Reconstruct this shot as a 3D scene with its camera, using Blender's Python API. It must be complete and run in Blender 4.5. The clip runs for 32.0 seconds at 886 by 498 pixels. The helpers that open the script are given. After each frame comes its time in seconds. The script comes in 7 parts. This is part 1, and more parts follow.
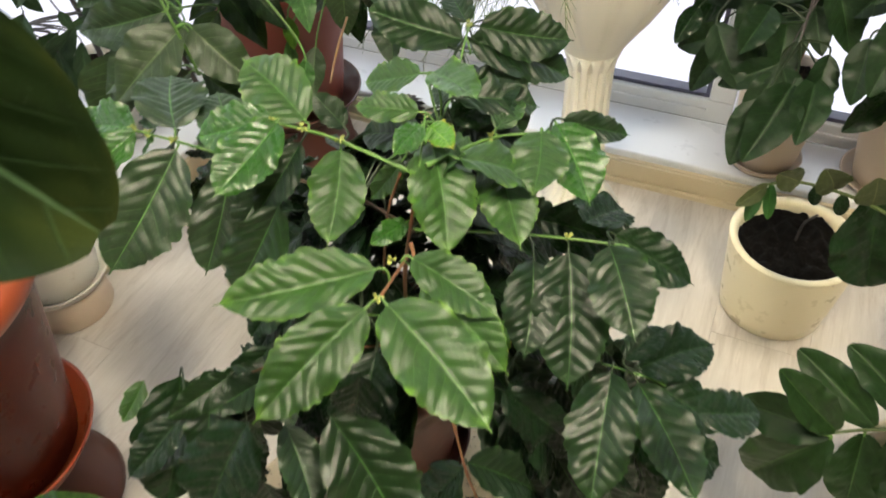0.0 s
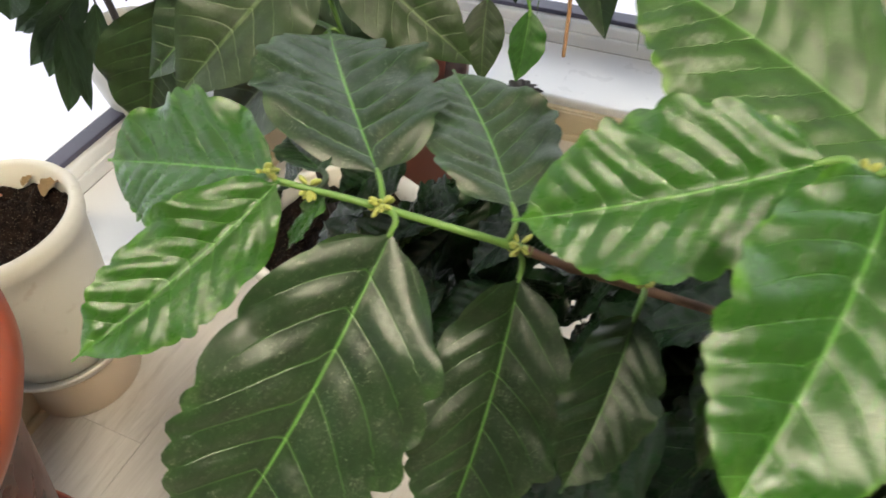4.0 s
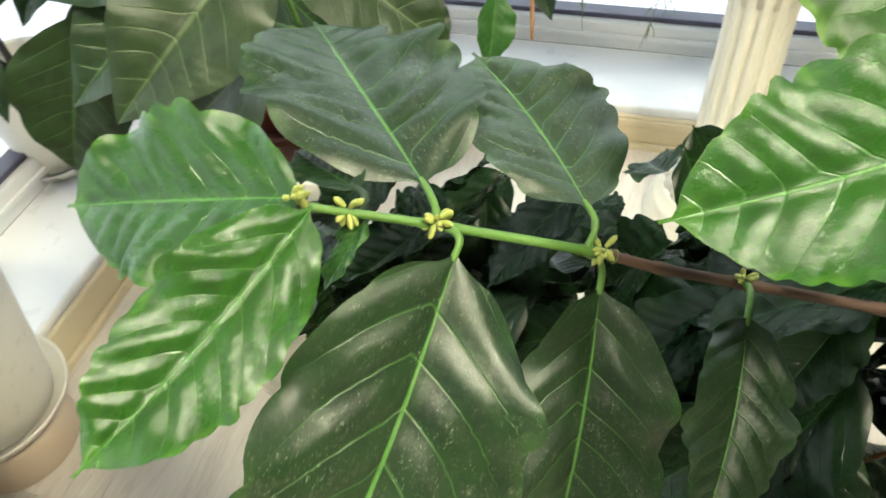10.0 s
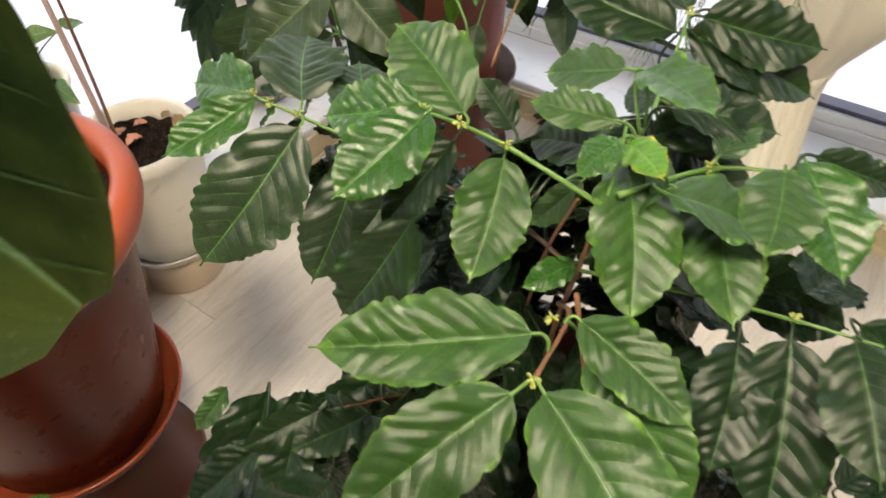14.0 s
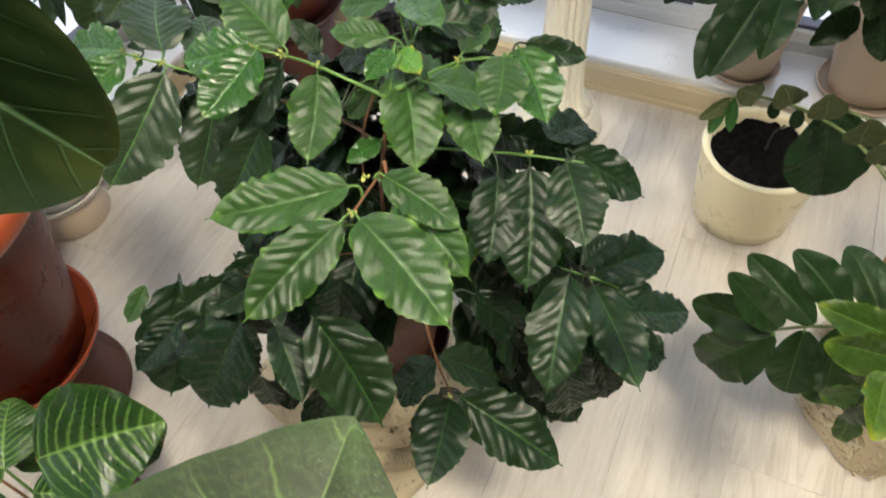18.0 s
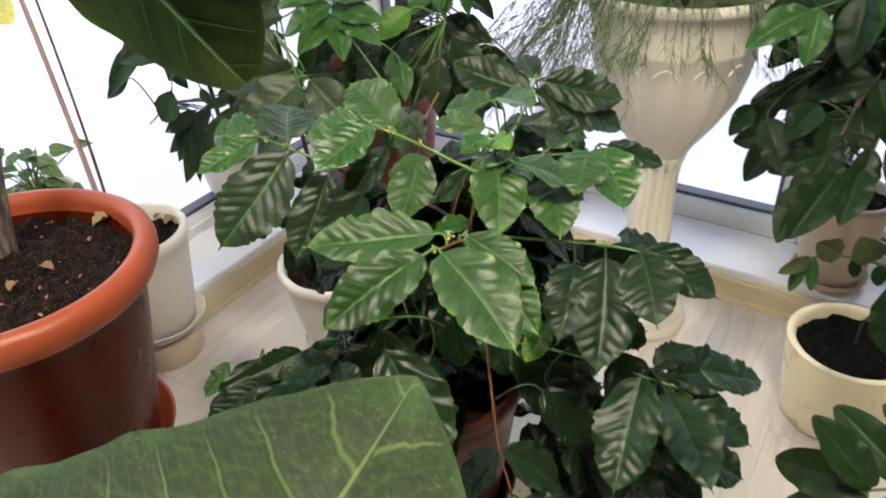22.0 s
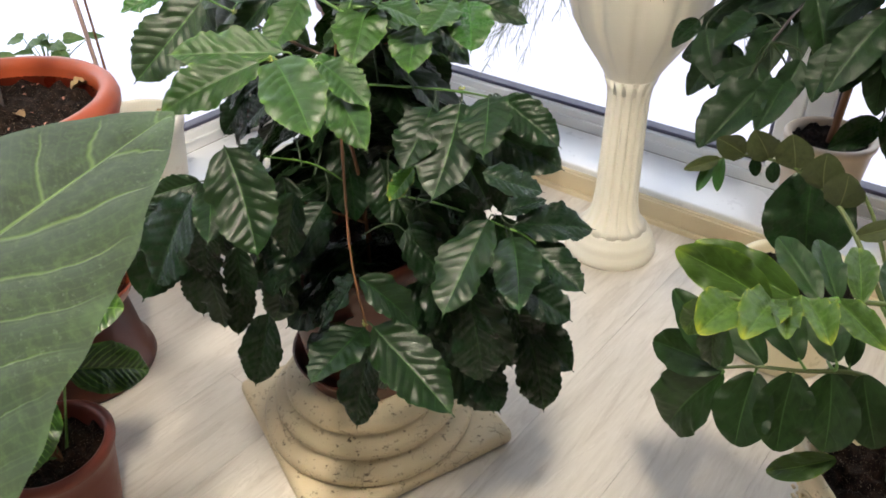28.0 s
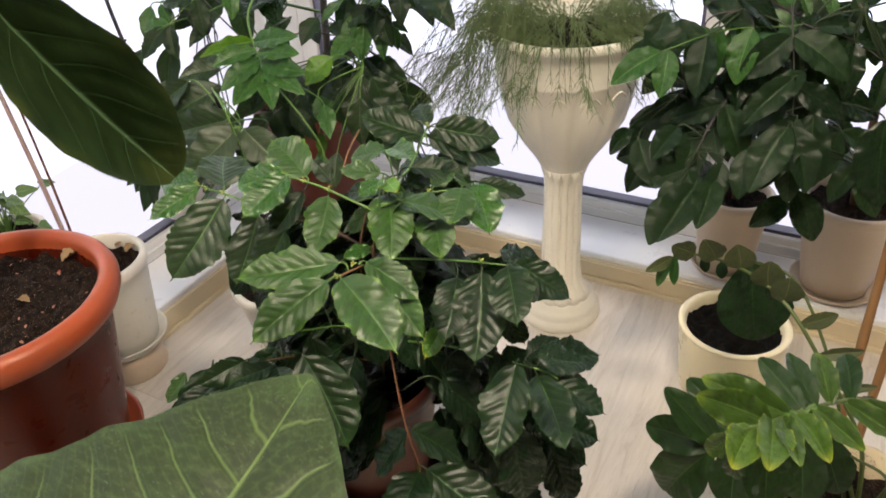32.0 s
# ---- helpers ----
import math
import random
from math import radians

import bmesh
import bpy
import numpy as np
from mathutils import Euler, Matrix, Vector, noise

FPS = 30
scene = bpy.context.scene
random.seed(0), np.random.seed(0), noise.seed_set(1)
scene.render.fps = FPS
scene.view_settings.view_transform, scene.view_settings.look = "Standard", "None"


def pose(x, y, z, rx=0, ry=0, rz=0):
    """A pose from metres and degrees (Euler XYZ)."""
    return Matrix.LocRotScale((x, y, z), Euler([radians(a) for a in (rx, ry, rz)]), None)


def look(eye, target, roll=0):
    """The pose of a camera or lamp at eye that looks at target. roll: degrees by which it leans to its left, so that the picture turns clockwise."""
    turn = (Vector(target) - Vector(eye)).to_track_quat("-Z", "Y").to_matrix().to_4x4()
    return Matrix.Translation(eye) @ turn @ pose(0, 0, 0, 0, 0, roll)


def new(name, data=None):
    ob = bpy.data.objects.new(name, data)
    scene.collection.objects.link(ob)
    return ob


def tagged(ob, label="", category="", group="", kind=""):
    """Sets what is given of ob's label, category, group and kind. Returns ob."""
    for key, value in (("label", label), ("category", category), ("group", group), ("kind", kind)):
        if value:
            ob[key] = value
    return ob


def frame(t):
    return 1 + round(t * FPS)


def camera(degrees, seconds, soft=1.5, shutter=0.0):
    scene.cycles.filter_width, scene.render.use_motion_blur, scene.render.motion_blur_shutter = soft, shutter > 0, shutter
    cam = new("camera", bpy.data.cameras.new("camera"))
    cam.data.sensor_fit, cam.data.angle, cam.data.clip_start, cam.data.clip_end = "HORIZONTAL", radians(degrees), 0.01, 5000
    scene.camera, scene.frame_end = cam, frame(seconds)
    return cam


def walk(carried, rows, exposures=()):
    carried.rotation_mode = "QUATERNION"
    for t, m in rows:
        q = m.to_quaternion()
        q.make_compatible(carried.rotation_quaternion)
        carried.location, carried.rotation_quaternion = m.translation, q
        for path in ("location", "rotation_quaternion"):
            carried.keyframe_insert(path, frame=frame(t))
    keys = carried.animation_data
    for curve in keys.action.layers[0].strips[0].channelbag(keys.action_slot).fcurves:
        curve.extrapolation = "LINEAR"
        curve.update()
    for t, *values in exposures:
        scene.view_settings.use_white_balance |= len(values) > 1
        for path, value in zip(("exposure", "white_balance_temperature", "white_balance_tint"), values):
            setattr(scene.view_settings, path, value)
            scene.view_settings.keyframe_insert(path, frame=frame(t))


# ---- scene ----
cam = camera(60.7, 32.0, 1.75, 0.5)
PATH = [
    (0, (0.098, -0.435, 1.271), (0.091, 0.97, -0.152), -3.2),
    (0.5, (0.082, -0.337, 1.255), (0.099, 1.073, -0.163), -3.2),
    (1, (0.037, -0.237, 1.224), (0.002, 1.179, -0.188), -3.2),
    (1.5, (-0.009, -0.151, 1.182), (-0.13, 1.265, -0.224), -3.4),
    (2, (-0.036, -0.102, 1.145), (-0.23, 1.308, -0.26), -3.5),
    (2.5, (-0.057, -0.071, 1.09), (-0.292, 1.331, -0.317), -3.7),
    (3, (-0.078, -0.046, 1.053), (-0.257, 1.355, -0.363), -3.3),
    (3.5, (-0.098, -0.033, 1.021), (-0.174, 1.353, -0.418), -3.5),
    (4, (-0.14, -0.018, 1.005), (-0.166, 1.362, -0.442), -3.7),
    (4.5, (-0.156, -0.003, 0.983), (-0.152, 1.375, -0.466), -3.9),
    (6.5, (-0.191, 0.07, 0.932), (0.124, 1.386, -0.541), -2.6),
    (7, (-0.193, 0.081, 0.931), (0.214, 1.38, -0.534), -2.4),
    (7.5, (-0.197, 0.081, 0.927), (0.256, 1.352, -0.55), -1.9),
    (8, (-0.188, 0.084, 0.936), (0.246, 1.356, -0.545), -2.6),
    (8.5, (-0.189, 0.077, 0.94), (0.246, 1.347, -0.543), -2.5),
    (9, (-0.191, 0.066, 0.95), (0.22, 1.352, -0.526), -2.4),
    (9.5, (-0.189, 0.047, 0.959), (0.152, 1.358, -0.512), -2.9),
    (10, (-0.183, 0.025, 0.975), (-0.004, 1.388, -0.478), -4.5),
    (10.5, (-0.169, -0.001, 0.99), (-0.129, 1.377, -0.459), -3.6),
    (11, (-0.136, -0.023, 1.008), (-0.266, 1.361, -0.43), -4.5),
    (11.5, (-0.097, -0.053, 1.038), (-0.326, 1.327, -0.392), -4.1),
    (12, (-0.054, -0.079, 1.06), (-0.39, 1.283, -0.366), -4.5),
    (12.5, (0.012, -0.131, 1.076), (-0.339, 1.26, -0.317), -2.0),
    (13, (0.054, -0.172, 1.097), (-0.308, 1.205, -0.308), -2.9),
    (13.5, (0.047, -0.23, 1.136), (-0.297, 1.143, -0.277), -2.9),
    (14, (0.053, -0.29, 1.177), (-0.256, 1.073, -0.253), -3.2),
    (14.5, (0.085, -0.344, 1.212), (-0.152, 1.038, -0.213), -3.1),
    (15, (0.113, -0.373, 1.234), (-0.061, 1.023, -0.187), -3.2),
    (15.5, (0.127, -0.397, 1.249), (-0.013, 0.998, -0.177), -3.3),
    (17.5, (0.109, -0.465, 1.32), (0.097, 0.89, -0.151), -3.6),
    (18, (0.124, -0.475, 1.329), (0.115, 0.738, -0.261), -3.5),
    (18.5, (0.139, -0.486, 1.339), (0.035, 0.694, -0.272), -3.9),
    (19, (0.176, -0.497, 1.346), (-0.038, 0.677, -0.259), -3.9),
    (19.5, (0.194, -0.508, 1.343), (-0.063, 0.687, -0.24), -3.6),
    (20, (0.201, -0.52, 1.317), (-0.075, 0.775, -0.182), -3.3),
    (20.5, (0.206, -0.528, 1.299), (-0.084, 0.984, 0.023), -2.8),
    (21, (0.194, -0.545, 1.247), (-0.092, 1.081, 0.118), -2.6),
    (21.5, (0.152, -0.577, 1.23), (-0.115, 1.067, 0.122), -2.6),
    (22, (0.128, -0.63, 1.227), (-0.089, 1.016, 0.112), -2.6),
    (22.5, (0.13, -0.683, 1.26), (-0.006, 0.973, 0.147), -2.7),
    (23, (0.13, -0.735, 1.277), (0.007, 0.922, 0.163), -2.7),
    (23.5, (0.124, -0.772, 1.295), (0.011, 0.884, 0.179), -2.7),
    (24, (0.106, -0.794, 1.305), (-0.009, 0.858, 0.183), -2.7),
    (24.5, (0.112, -0.791, 1.286), (0.018, 0.856, 0.155), -2.8),
    (25, (0.141, -0.765, 1.233), (0.113, 0.875, 0.089), -2.6),
    (25.5, (0.194, -0.729, 1.196), (0.129, 0.911, 0.053), -2.7),
    (26, (0.258, -0.694, 1.147), (0.089, 0.938, 0.003), -2.7),
    (26.5, (0.322, -0.683, 1.111), (0.056, 0.947, -0.018), -2.4),
    (28.5, (0.403, -0.756, 1.13), (-0.031, 0.826, -0.013), -1.7),
    (29, (0.392, -0.747, 1.169), (-0.062, 0.847, 0.05), -2.1),
    (29.5, (0.362, -0.71, 1.196), (-0.103, 0.89, 0.09), -3.2),
    (30, (0.314, -0.665, 1.206), (-0.133, 0.932, 0.087), -2.4),
    (30.5, (0.298, -0.644, 1.243), (-0.188, 0.96, 0.151), -4.1),
    (31, (0.284, -0.683, 1.317), (-0.145, 0.936, 0.223), -3.9),
    (31.5, (0.244, -0.731, 1.392), (0.046, 0.893, 0.241), -4.0),
    (32, (0.233, -0.78, 1.366), (0.1, 0.869, 0.243), -4.0),
]
# the clip's camera opens up over the dark close leaves and closes against the windows
EXPOSURE = ((0.0, 0.16, 6500, 4), (1.0, 0.08, 6500, 0), (2.0, -0.05, 6900, 2), (3.0, 0.0, 6800, -1), (4.0, 0.11, 6600, 5), (7.0, 0.60, 5500, 4), (8.0, 0.76, 5450, 5), (9.0, 0.80, 6000, 2), (10.0, 0.50, 6400, -4), (11.0, 0.32, 6600, -5), (12.0, 0.12, 6600, 4), (13.0, 0.20, 6500, 6), (14.0, 0.20, 6700, 8), (15.0, 0.15, 6500, 6), (18.0, 0.05, 6100, 6), (19.0, 0.12, 5950, 6), (20.0, 0.16, 5950, 6),
            (21.0, 0.02, 6000, 9), (24.0, -0.06, 6300, 10), (25.0, -0.04, 6450, 11), (26.0, 0.12, 7000, 10), (29.0, 0.12, 5800, 8), (30.0, 0.10, 5900, 8), (31.0, -0.02, 6300, 10), (32.0, -0.14, 6500, 12))
walk(cam, [(t, look(eye, target, roll)) for t, eye, target, roll in PATH], EXPOSURE)

# ---- world, light, exposure ----
world = bpy.data.worlds.new("overcast_sky")
scene.world = world
world.use_nodes = True
wn = world.node_tree.nodes
wl = world.node_tree.links
sky = wn.new("ShaderNodeTexSky")
sky.sky_type = "NISHITA"
sky.sun_disc = False
sky.sun_elevation = radians(22)
sky.sun_rotation = radians(20)
wl.new(sky.outputs["Color"], wn["Background"].inputs["Color"])
wn["Background"].inputs["Strength"].default_value = 0.07


def area_lamp(name, eye, target, power, sx, sy, colour):
    d = bpy.data.lights.new(name, "AREA")
    d.shape, d.size, d.size_y, d.energy, d.color = "RECTANGLE", sx, sy, power, colour
    ob = new(name, d)
    ob.matrix_world = look(eye, target)
    return ob


sun = bpy.data.lights.new("sun", "SUN")
sun.energy, sun.angle, sun.color = 0.6, radians(12), (1.0, 0.97, 0.93)
new("sun", sun).matrix_world = look((0.9, 4.0, 2.2), (0, 0.6, 0.3))
LAMP_COLOUR = (1.0, 0.86, 0.66)
area_lamp("ceiling_lamp_light", (-0.45, -0.55, 2.42), (-0.45, -0.55, 0.0), 34.0, 0.26, 0.26, LAMP_COLOUR)
area_lamp("ceiling_lamp_light", (0.45, -0.70, 2.42), (0.45, -0.70, 0.0), 52.0, 0.26, 0.26, LAMP_COLOUR)
area_lamp("window_light", (-0.95, 1.05, 0.95), (0.2, 0.6, 0.4), 2.6, 1.6, 1.5, (0.74, 0.82, 1.0))
area_lamp("window_light", (0.62, 1.42, 0.95), (0.2, 0.4, 0.2), 6.5, 1.9, 1.5, (0.72, 0.80, 1.0))


# ---- materials ----
def shader(name):
    m = bpy.data.materials.new(name)
    m.use_nodes = True
    nt = m.node_tree
    return m, nt, nt.nodes["Principled BSDF"]


def node(nt, kind, **kw):
    n = nt.nodes.new(kind)
    for k, v in kw.items():
        n.inputs[k].default_value = v
    return n


def maths(nt, op, a, b=None, c=None):
    n = nt.nodes.new("ShaderNodeMath")
    n.operation = op
    for i, v in enumerate((a, b, c)):
        if v is None:
            continue
        if isinstance(v, (int, float)):
            n.inputs[i].default_value = v
        else:
            nt.links.new(v, n.inputs[i])
    return n.outputs[0]


def mix(nt, fac, a, b, blend="MIX"):
    n = nt.nodes.new("ShaderNodeMix")
    n.data_type, n.blend_type = "RGBA", blend
    for sock, v in ((n.inputs[0], fac), (n.inputs[6], a), (n.inputs[7], b)):
        if isinstance(v, (int, float)):
            sock.default_value = v
        elif isinstance(v, tuple):
            sock.default_value = (*v[:3], 1)
        else:
            nt.links.new(v, sock)
    return n.outputs[2]


def ramp(nt, fac, lo, hi):
    n = nt.nodes.new("ShaderNodeMapRange")
    n.interpolation_type = "SMOOTHSTEP"
    n.inputs[1].default_value, n.inputs[2].default_value = lo, hi
    nt.links.new(fac, n.inputs[0])
    return n.outputs[0]


def noise_tex(nt, scale, detail=4.0, rough=0.55, coord="Object", stretch=None):
    tc = nt.nodes.new("ShaderNodeTexCoord")
    out = tc.outputs[coord]
    if stretch:
        mp = nt.nodes.new("ShaderNodeMapping")
        mp.inputs["Scale"].default_value = stretch
        nt.links.new(out, mp.inputs[0])
        out = mp.outputs[0]
    n = node(nt, "ShaderNodeTexNoise", Scale=scale, Detail=detail, Roughness=rough)
    nt.links.new(out, n.inputs["Vector"])
    return n.outputs["Fac"]


def bump(nt, bsdf, height, strength, distance):
    b = nt.nodes.new("ShaderNodeBump")
    b.inputs["Strength"].default_value, b.inputs["Distance"].default_value = strength, distance
    nt.links.new(height, b.inputs["Height"])
    nt.links.new(b.outputs[0], bsdf.inputs["Normal"])


def plain(name, colour, rough=0.5, vary=0.12, scale=30.0, dirt=None, relief=0.0, metal=0.0, stretch=None, gloss=0.5):
    """Paint, plastic, clay: a colour that varies at two scales."""
    m, nt, b = shader(name)
    big = noise_tex(nt, scale * 0.2, 3, stretch=stretch)
    fine = noise_tex(nt, scale * 3, 5, stretch=stretch)
    dark = tuple(c * (1 - 2 * vary) for c in colour)
    col = mix(nt, maths(nt, "MULTIPLY", big, 0.9), colour, dark)
    if dirt:
        col = mix(nt, maths(nt, "MULTIPLY", ramp(nt, fine, 0.58, 0.72), 0.6), col, dirt)
    nt.links.new(col, b.inputs["Base Color"])
    nt.links.new(maths(nt, "MULTIPLY_ADD", fine, 0.25, rough - 0.12), b.inputs["Roughness"])
    b.inputs["Metallic"].default_value = metal
    b.inputs["Specular IOR Level"].default_value = gloss
    if relief:
        bump(nt, b, fine, 0.5, relief)
    return m


def leaf_material(name, colour, light, vein, edge=None, rib=0.016, count=9.0, slant=2.3, rough=0.29, vein_width=0.024, dust=0.22, vein_amount=0.30, through_amount=0.05, gloss=0.42, mottle=0.0):
    """A leaf: midrib, side veins, pale margin, dust, each leaf of its own shade."""
    m, nt, b = shader(name)
    uv = nt.nodes.new("ShaderNodeUVMap")
    sep = nt.nodes.new("ShaderNodeSeparateXYZ")
    nt.links.new(uv.outputs[0], sep.inputs[0])
    across = maths(nt, "MULTIPLY", maths(nt, "ABSOLUTE", maths(nt, "SUBTRACT", sep.outputs[0], 0.5)), 2.0)
    along = sep.outputs[1]
    uv.uv_map = "UVMap"
    uv2 = nt.nodes.new("ShaderNodeUVMap")
    uv2.uv_map = "Veins"
    sep2 = nt.nodes.new("ShaderNodeSeparateXYZ")
    nt.links.new(uv2.outputs[0], sep2.inputs[0])
    out = sep2.outputs[0]
    bend = maths(nt, "MULTIPLY", out, maths(nt, "MULTIPLY_ADD", out, -0.38 * slant, -0.62 * slant))
    phase = maths(nt, "ADD", maths(nt, "MULTIPLY_ADD", sep2.outputs[1], count, bend), 0.5)
    if mottle:
        phase = maths(nt, "ADD", phase, maths(nt, "MULTIPLY_ADD", noise_tex(nt, 4.0, 2, coord="UV"), 0.36, -0.18))
    line = maths(nt, "ABSOLUTE", maths(nt, "SUBTRACT", maths(nt, "FRACT", phase), 0.5))
    line = maths(nt, "DIVIDE", line, maths(nt, "MULTIPLY_ADD", across, -0.75, 1.25))
    veins = maths(nt, "SUBTRACT", 1.0, ramp(nt, line, 0.0, vein_width * 2))
    veins = maths(nt, "MULTIPLY", veins, maths(nt, "SUBTRACT", 1.0, ramp(nt, across, 0.65, 1.0)))
    ribm = maths(nt, "SUBTRACT", 1.0, ramp(nt, across, rib * 0.6, rib * 1.6))
    info = nt.nodes.new("ShaderNodeObjectInfo")
    shade = mix(nt, info.outputs["Random"], colour, light)
    patch = noise_tex(nt, 9.0, 4)
    col = mix(nt, ramp(nt, patch, 0.42, 0.72), shade, tuple(c * 0.72 for c in colour))
    fine = noise_tex(nt, 160.0, 4)
    if mottle:
        net = noise_tex(nt, 5.0, 6, 0.68, coord="UV", stretch=(4.0, 9.0, 1.0))
        pale = tuple(0.55 * a + 0.45 * b for a, b in zip(light, vein))
        col = mix(nt, maths(nt, "MULTIPLY", ramp(nt, net, 0.45, 0.66), mottle), col, pale)
        col = mix(nt, maths(nt, "MULTIPLY", ramp(nt, noise_tex(nt, 34.0, 5, 0.6), 0.48, 0.64), mottle * 0.8), col, tuple(c * 0.55 for c in colour))
        thin = maths(nt, "ABSOLUTE", maths(nt, "SUBTRACT", maths(nt, "FRACT", maths(nt, "MULTIPLY", phase, 4.0)), 0.5))
        col = mix(nt, maths(nt, "MULTIPLY", maths(nt, "SUBTRACT", 1.0, ramp(nt, thin, 0.0, 0.16)), mottle * 0.45), col, pale)
    if edge:
        n2 = noise_tex(nt, 5.0, 4, 0.62, coord="UV")
        worn = ramp(nt, noise_tex(nt, 14.0, 3), 0.36, 0.62)
        e = maths(nt, "MULTIPLY", ramp(nt, maths(nt, "ADD", across, maths(nt, "MULTIPLY_ADD", n2, 0.6, -0.3)), 0.86, 1.08), worn)
        tip = ramp(nt, maths(nt, "ADD", along, maths(nt, "MULTIPLY_ADD", n2, 0.4, -0.2)), 0.84, 1.1)
        col = mix(nt, maths(nt, "MULTIPLY", maths(nt, "MAXIMUM", e, tip), 0.72), col, edge)
    col = mix(nt, maths(nt, "MULTIPLY", veins, vein_amount), col, vein)
    col = mix(nt, maths(nt, "MULTIPLY", ribm, 0.7), col, vein)
    specks = maths(nt, "MULTIPLY", ramp(nt, noise_tex(nt, 95.0, 6, 0.7), 0.57, 0.68), ramp(nt, noise_tex(nt, 7.0, 3), 0.40, 0.62))
    col = mix(nt, maths(nt, "MULTIPLY", specks, dust * 0.9), col, (0.26, 0.30, 0.22))
    if dust > 0.5:
        film = maths(nt, "MULTIPLY", ramp(nt, noise_tex(nt, 46.0, 6, 0.72), 0.52, 0.70), ramp(nt, line, 0.10, 0.30))
        col = mix(nt, maths(nt, "MULTIPLY", film, 0.34), col, (0.15, 0.16, 0.12))
    nt.links.new(col, b.inputs["Base Color"])
    nt.links.new(maths(nt, "MULTIPLY_ADD", patch, 0.28, rough - 0.12), b.inputs["Roughness"])
    b.inputs["Specular IOR Level"].default_value = gloss
    crinkle = noise_tex(nt, 26.0, 5, 0.62)
    h = maths(nt, "ADD", maths(nt, "MULTIPLY", fine, 0.22), maths(nt, "MULTIPLY", maths(nt, "ADD", veins, ribm), -0.8))
    bump(nt, b, maths(nt, "ADD", h, maths(nt, "MULTIPLY", crinkle, 0.45)), 0.35, 0.0013)
    tr = nt.nodes.new("ShaderNodeBsdfTranslucent")
    tr.inputs["Color"].default_value = (light[0] * 2.2 + 0.03, light[1] * 2.0 + 0.05, light[2] * 1.2, 1)
    ms = nt.nodes.new("ShaderNodeMixShader")
    ms.inputs[0].default_value = through_amount
    nt.links.new(b.outputs[0], ms.inputs[1])
    nt.links.new(tr.outputs[0], ms.inputs[2])
    nt.links.new(ms.outputs[0], nt.nodes["Material Output"].inputs["Surface"])
    return m


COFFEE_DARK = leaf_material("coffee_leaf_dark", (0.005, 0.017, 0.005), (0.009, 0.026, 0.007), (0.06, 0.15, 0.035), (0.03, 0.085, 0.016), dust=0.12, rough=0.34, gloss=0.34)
COFFEE_DUSTY = leaf_material("coffee_leaf_dusty", (0.008, 0.024, 0.008), (0.014, 0.036, 0.011), (0.10, 0.24, 0.05), (0.03, 0.085, 0.016), dust=0.75, rough=0.38, gloss=0.5)
COFFEE_MID = leaf_material("coffee_leaf_green", (0.018, 0.052, 0.010), (0.028, 0.076, 0.013), (0.07, 0.17, 0.035), (0.13, 0.27, 0.02), rough=0.37, gloss=0.42, dust=0.3)
COFFEE_YOUNG = leaf_material("coffee_leaf_young", (0.018, 0.066, 0.009), (0.028, 0.090, 0.012), (0.09, 0.24, 0.045), (0.09, 0.22, 0.025), rough=0.26, dust=0.1, gloss=0.5)
COFFEE_YELLOW = leaf_material("coffee_leaf_yellowing", (0.06, 0.165, 0.014), (0.09, 0.21, 0.016), (0.22, 0.36, 0.05), (0.75, 0.42, 0.03), dust=0.05)
# near-black green: the shade inside a crown is put into the leaf colour
BLACKISH = leaf_material("shade_dark_leaf", (0.006, 0.017, 0.007), (0.010, 0.026, 0.010), (0.03, 0.07, 0.02), None, dust=0.06, gloss=0.20, rough=0.26)
BROAD = leaf_material("broad_leaf", (0.012, 0.024, 0.006), (0.015, 0.030, 0.007), (0.095, 0.15, 0.04), (0.05, 0.09, 0.03), rib=0.013, count=6.5, slant=4.2, rough=0.46, vein_width=0.030, dust=0.20, vein_amount=0.58, gloss=0.27, mottle=0.40)
# darker, less glossy copy of the broad leaf for the hanging one
BROAD_DARK = leaf_material("broad_leaf_dark", (0.0065, 0.013, 0.0045), (0.008, 0.016, 0.005), (0.03, 0.06, 0.025), (0.035, 0.045, 0.010), rib=0.03, count=6.5, slant=2.4, rough=0.42, vein_width=0.03, dust=0.1, vein_amount=0.4, gloss=0.08, through_amount=0.012)
STRIPED = leaf_material("striped_leaf", (0.012, 0.042, 0.008), (0.02, 0.06, 0.011), (0.15, 0.27, 0.06), (0.10, 0.20, 0.03), rib=0.03, count=11.0, slant=3.4, rough=0.30, vein_width=0.12, dust=0.05, vein_amount=0.62)
SPRAY = leaf_material("pinnate_leaf", (0.022, 0.075, 0.017), (0.040, 0.110, 0.024), (0.13, 0.27, 0.08), (0.06, 0.15, 0.03), count=8.0, rough=0.36, gloss=0.3)
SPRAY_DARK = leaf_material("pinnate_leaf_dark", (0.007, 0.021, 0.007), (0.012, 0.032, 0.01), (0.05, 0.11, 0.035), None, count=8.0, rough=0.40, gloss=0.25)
THICK = leaf_material("thick_leaf", (0.008, 0.026, 0.006), (0.013, 0.036, 0.008), (0.05, 0.10, 0.03), None, rib=0.02, count=3.0, rough=0.42, vein_amount=0.12, dust=0.05, gloss=0.26)
THICK_LIGHT = leaf_material("thick_leaf_new", (0.022, 0.05, 0.008), (0.034, 0.068, 0.011), (0.11, 0.19, 0.04), (0.17, 0.24, 0.02), rib=0.02, count=3.0, rough=0.38, vein_amount=0.15, dust=0.05, gloss=0.24)
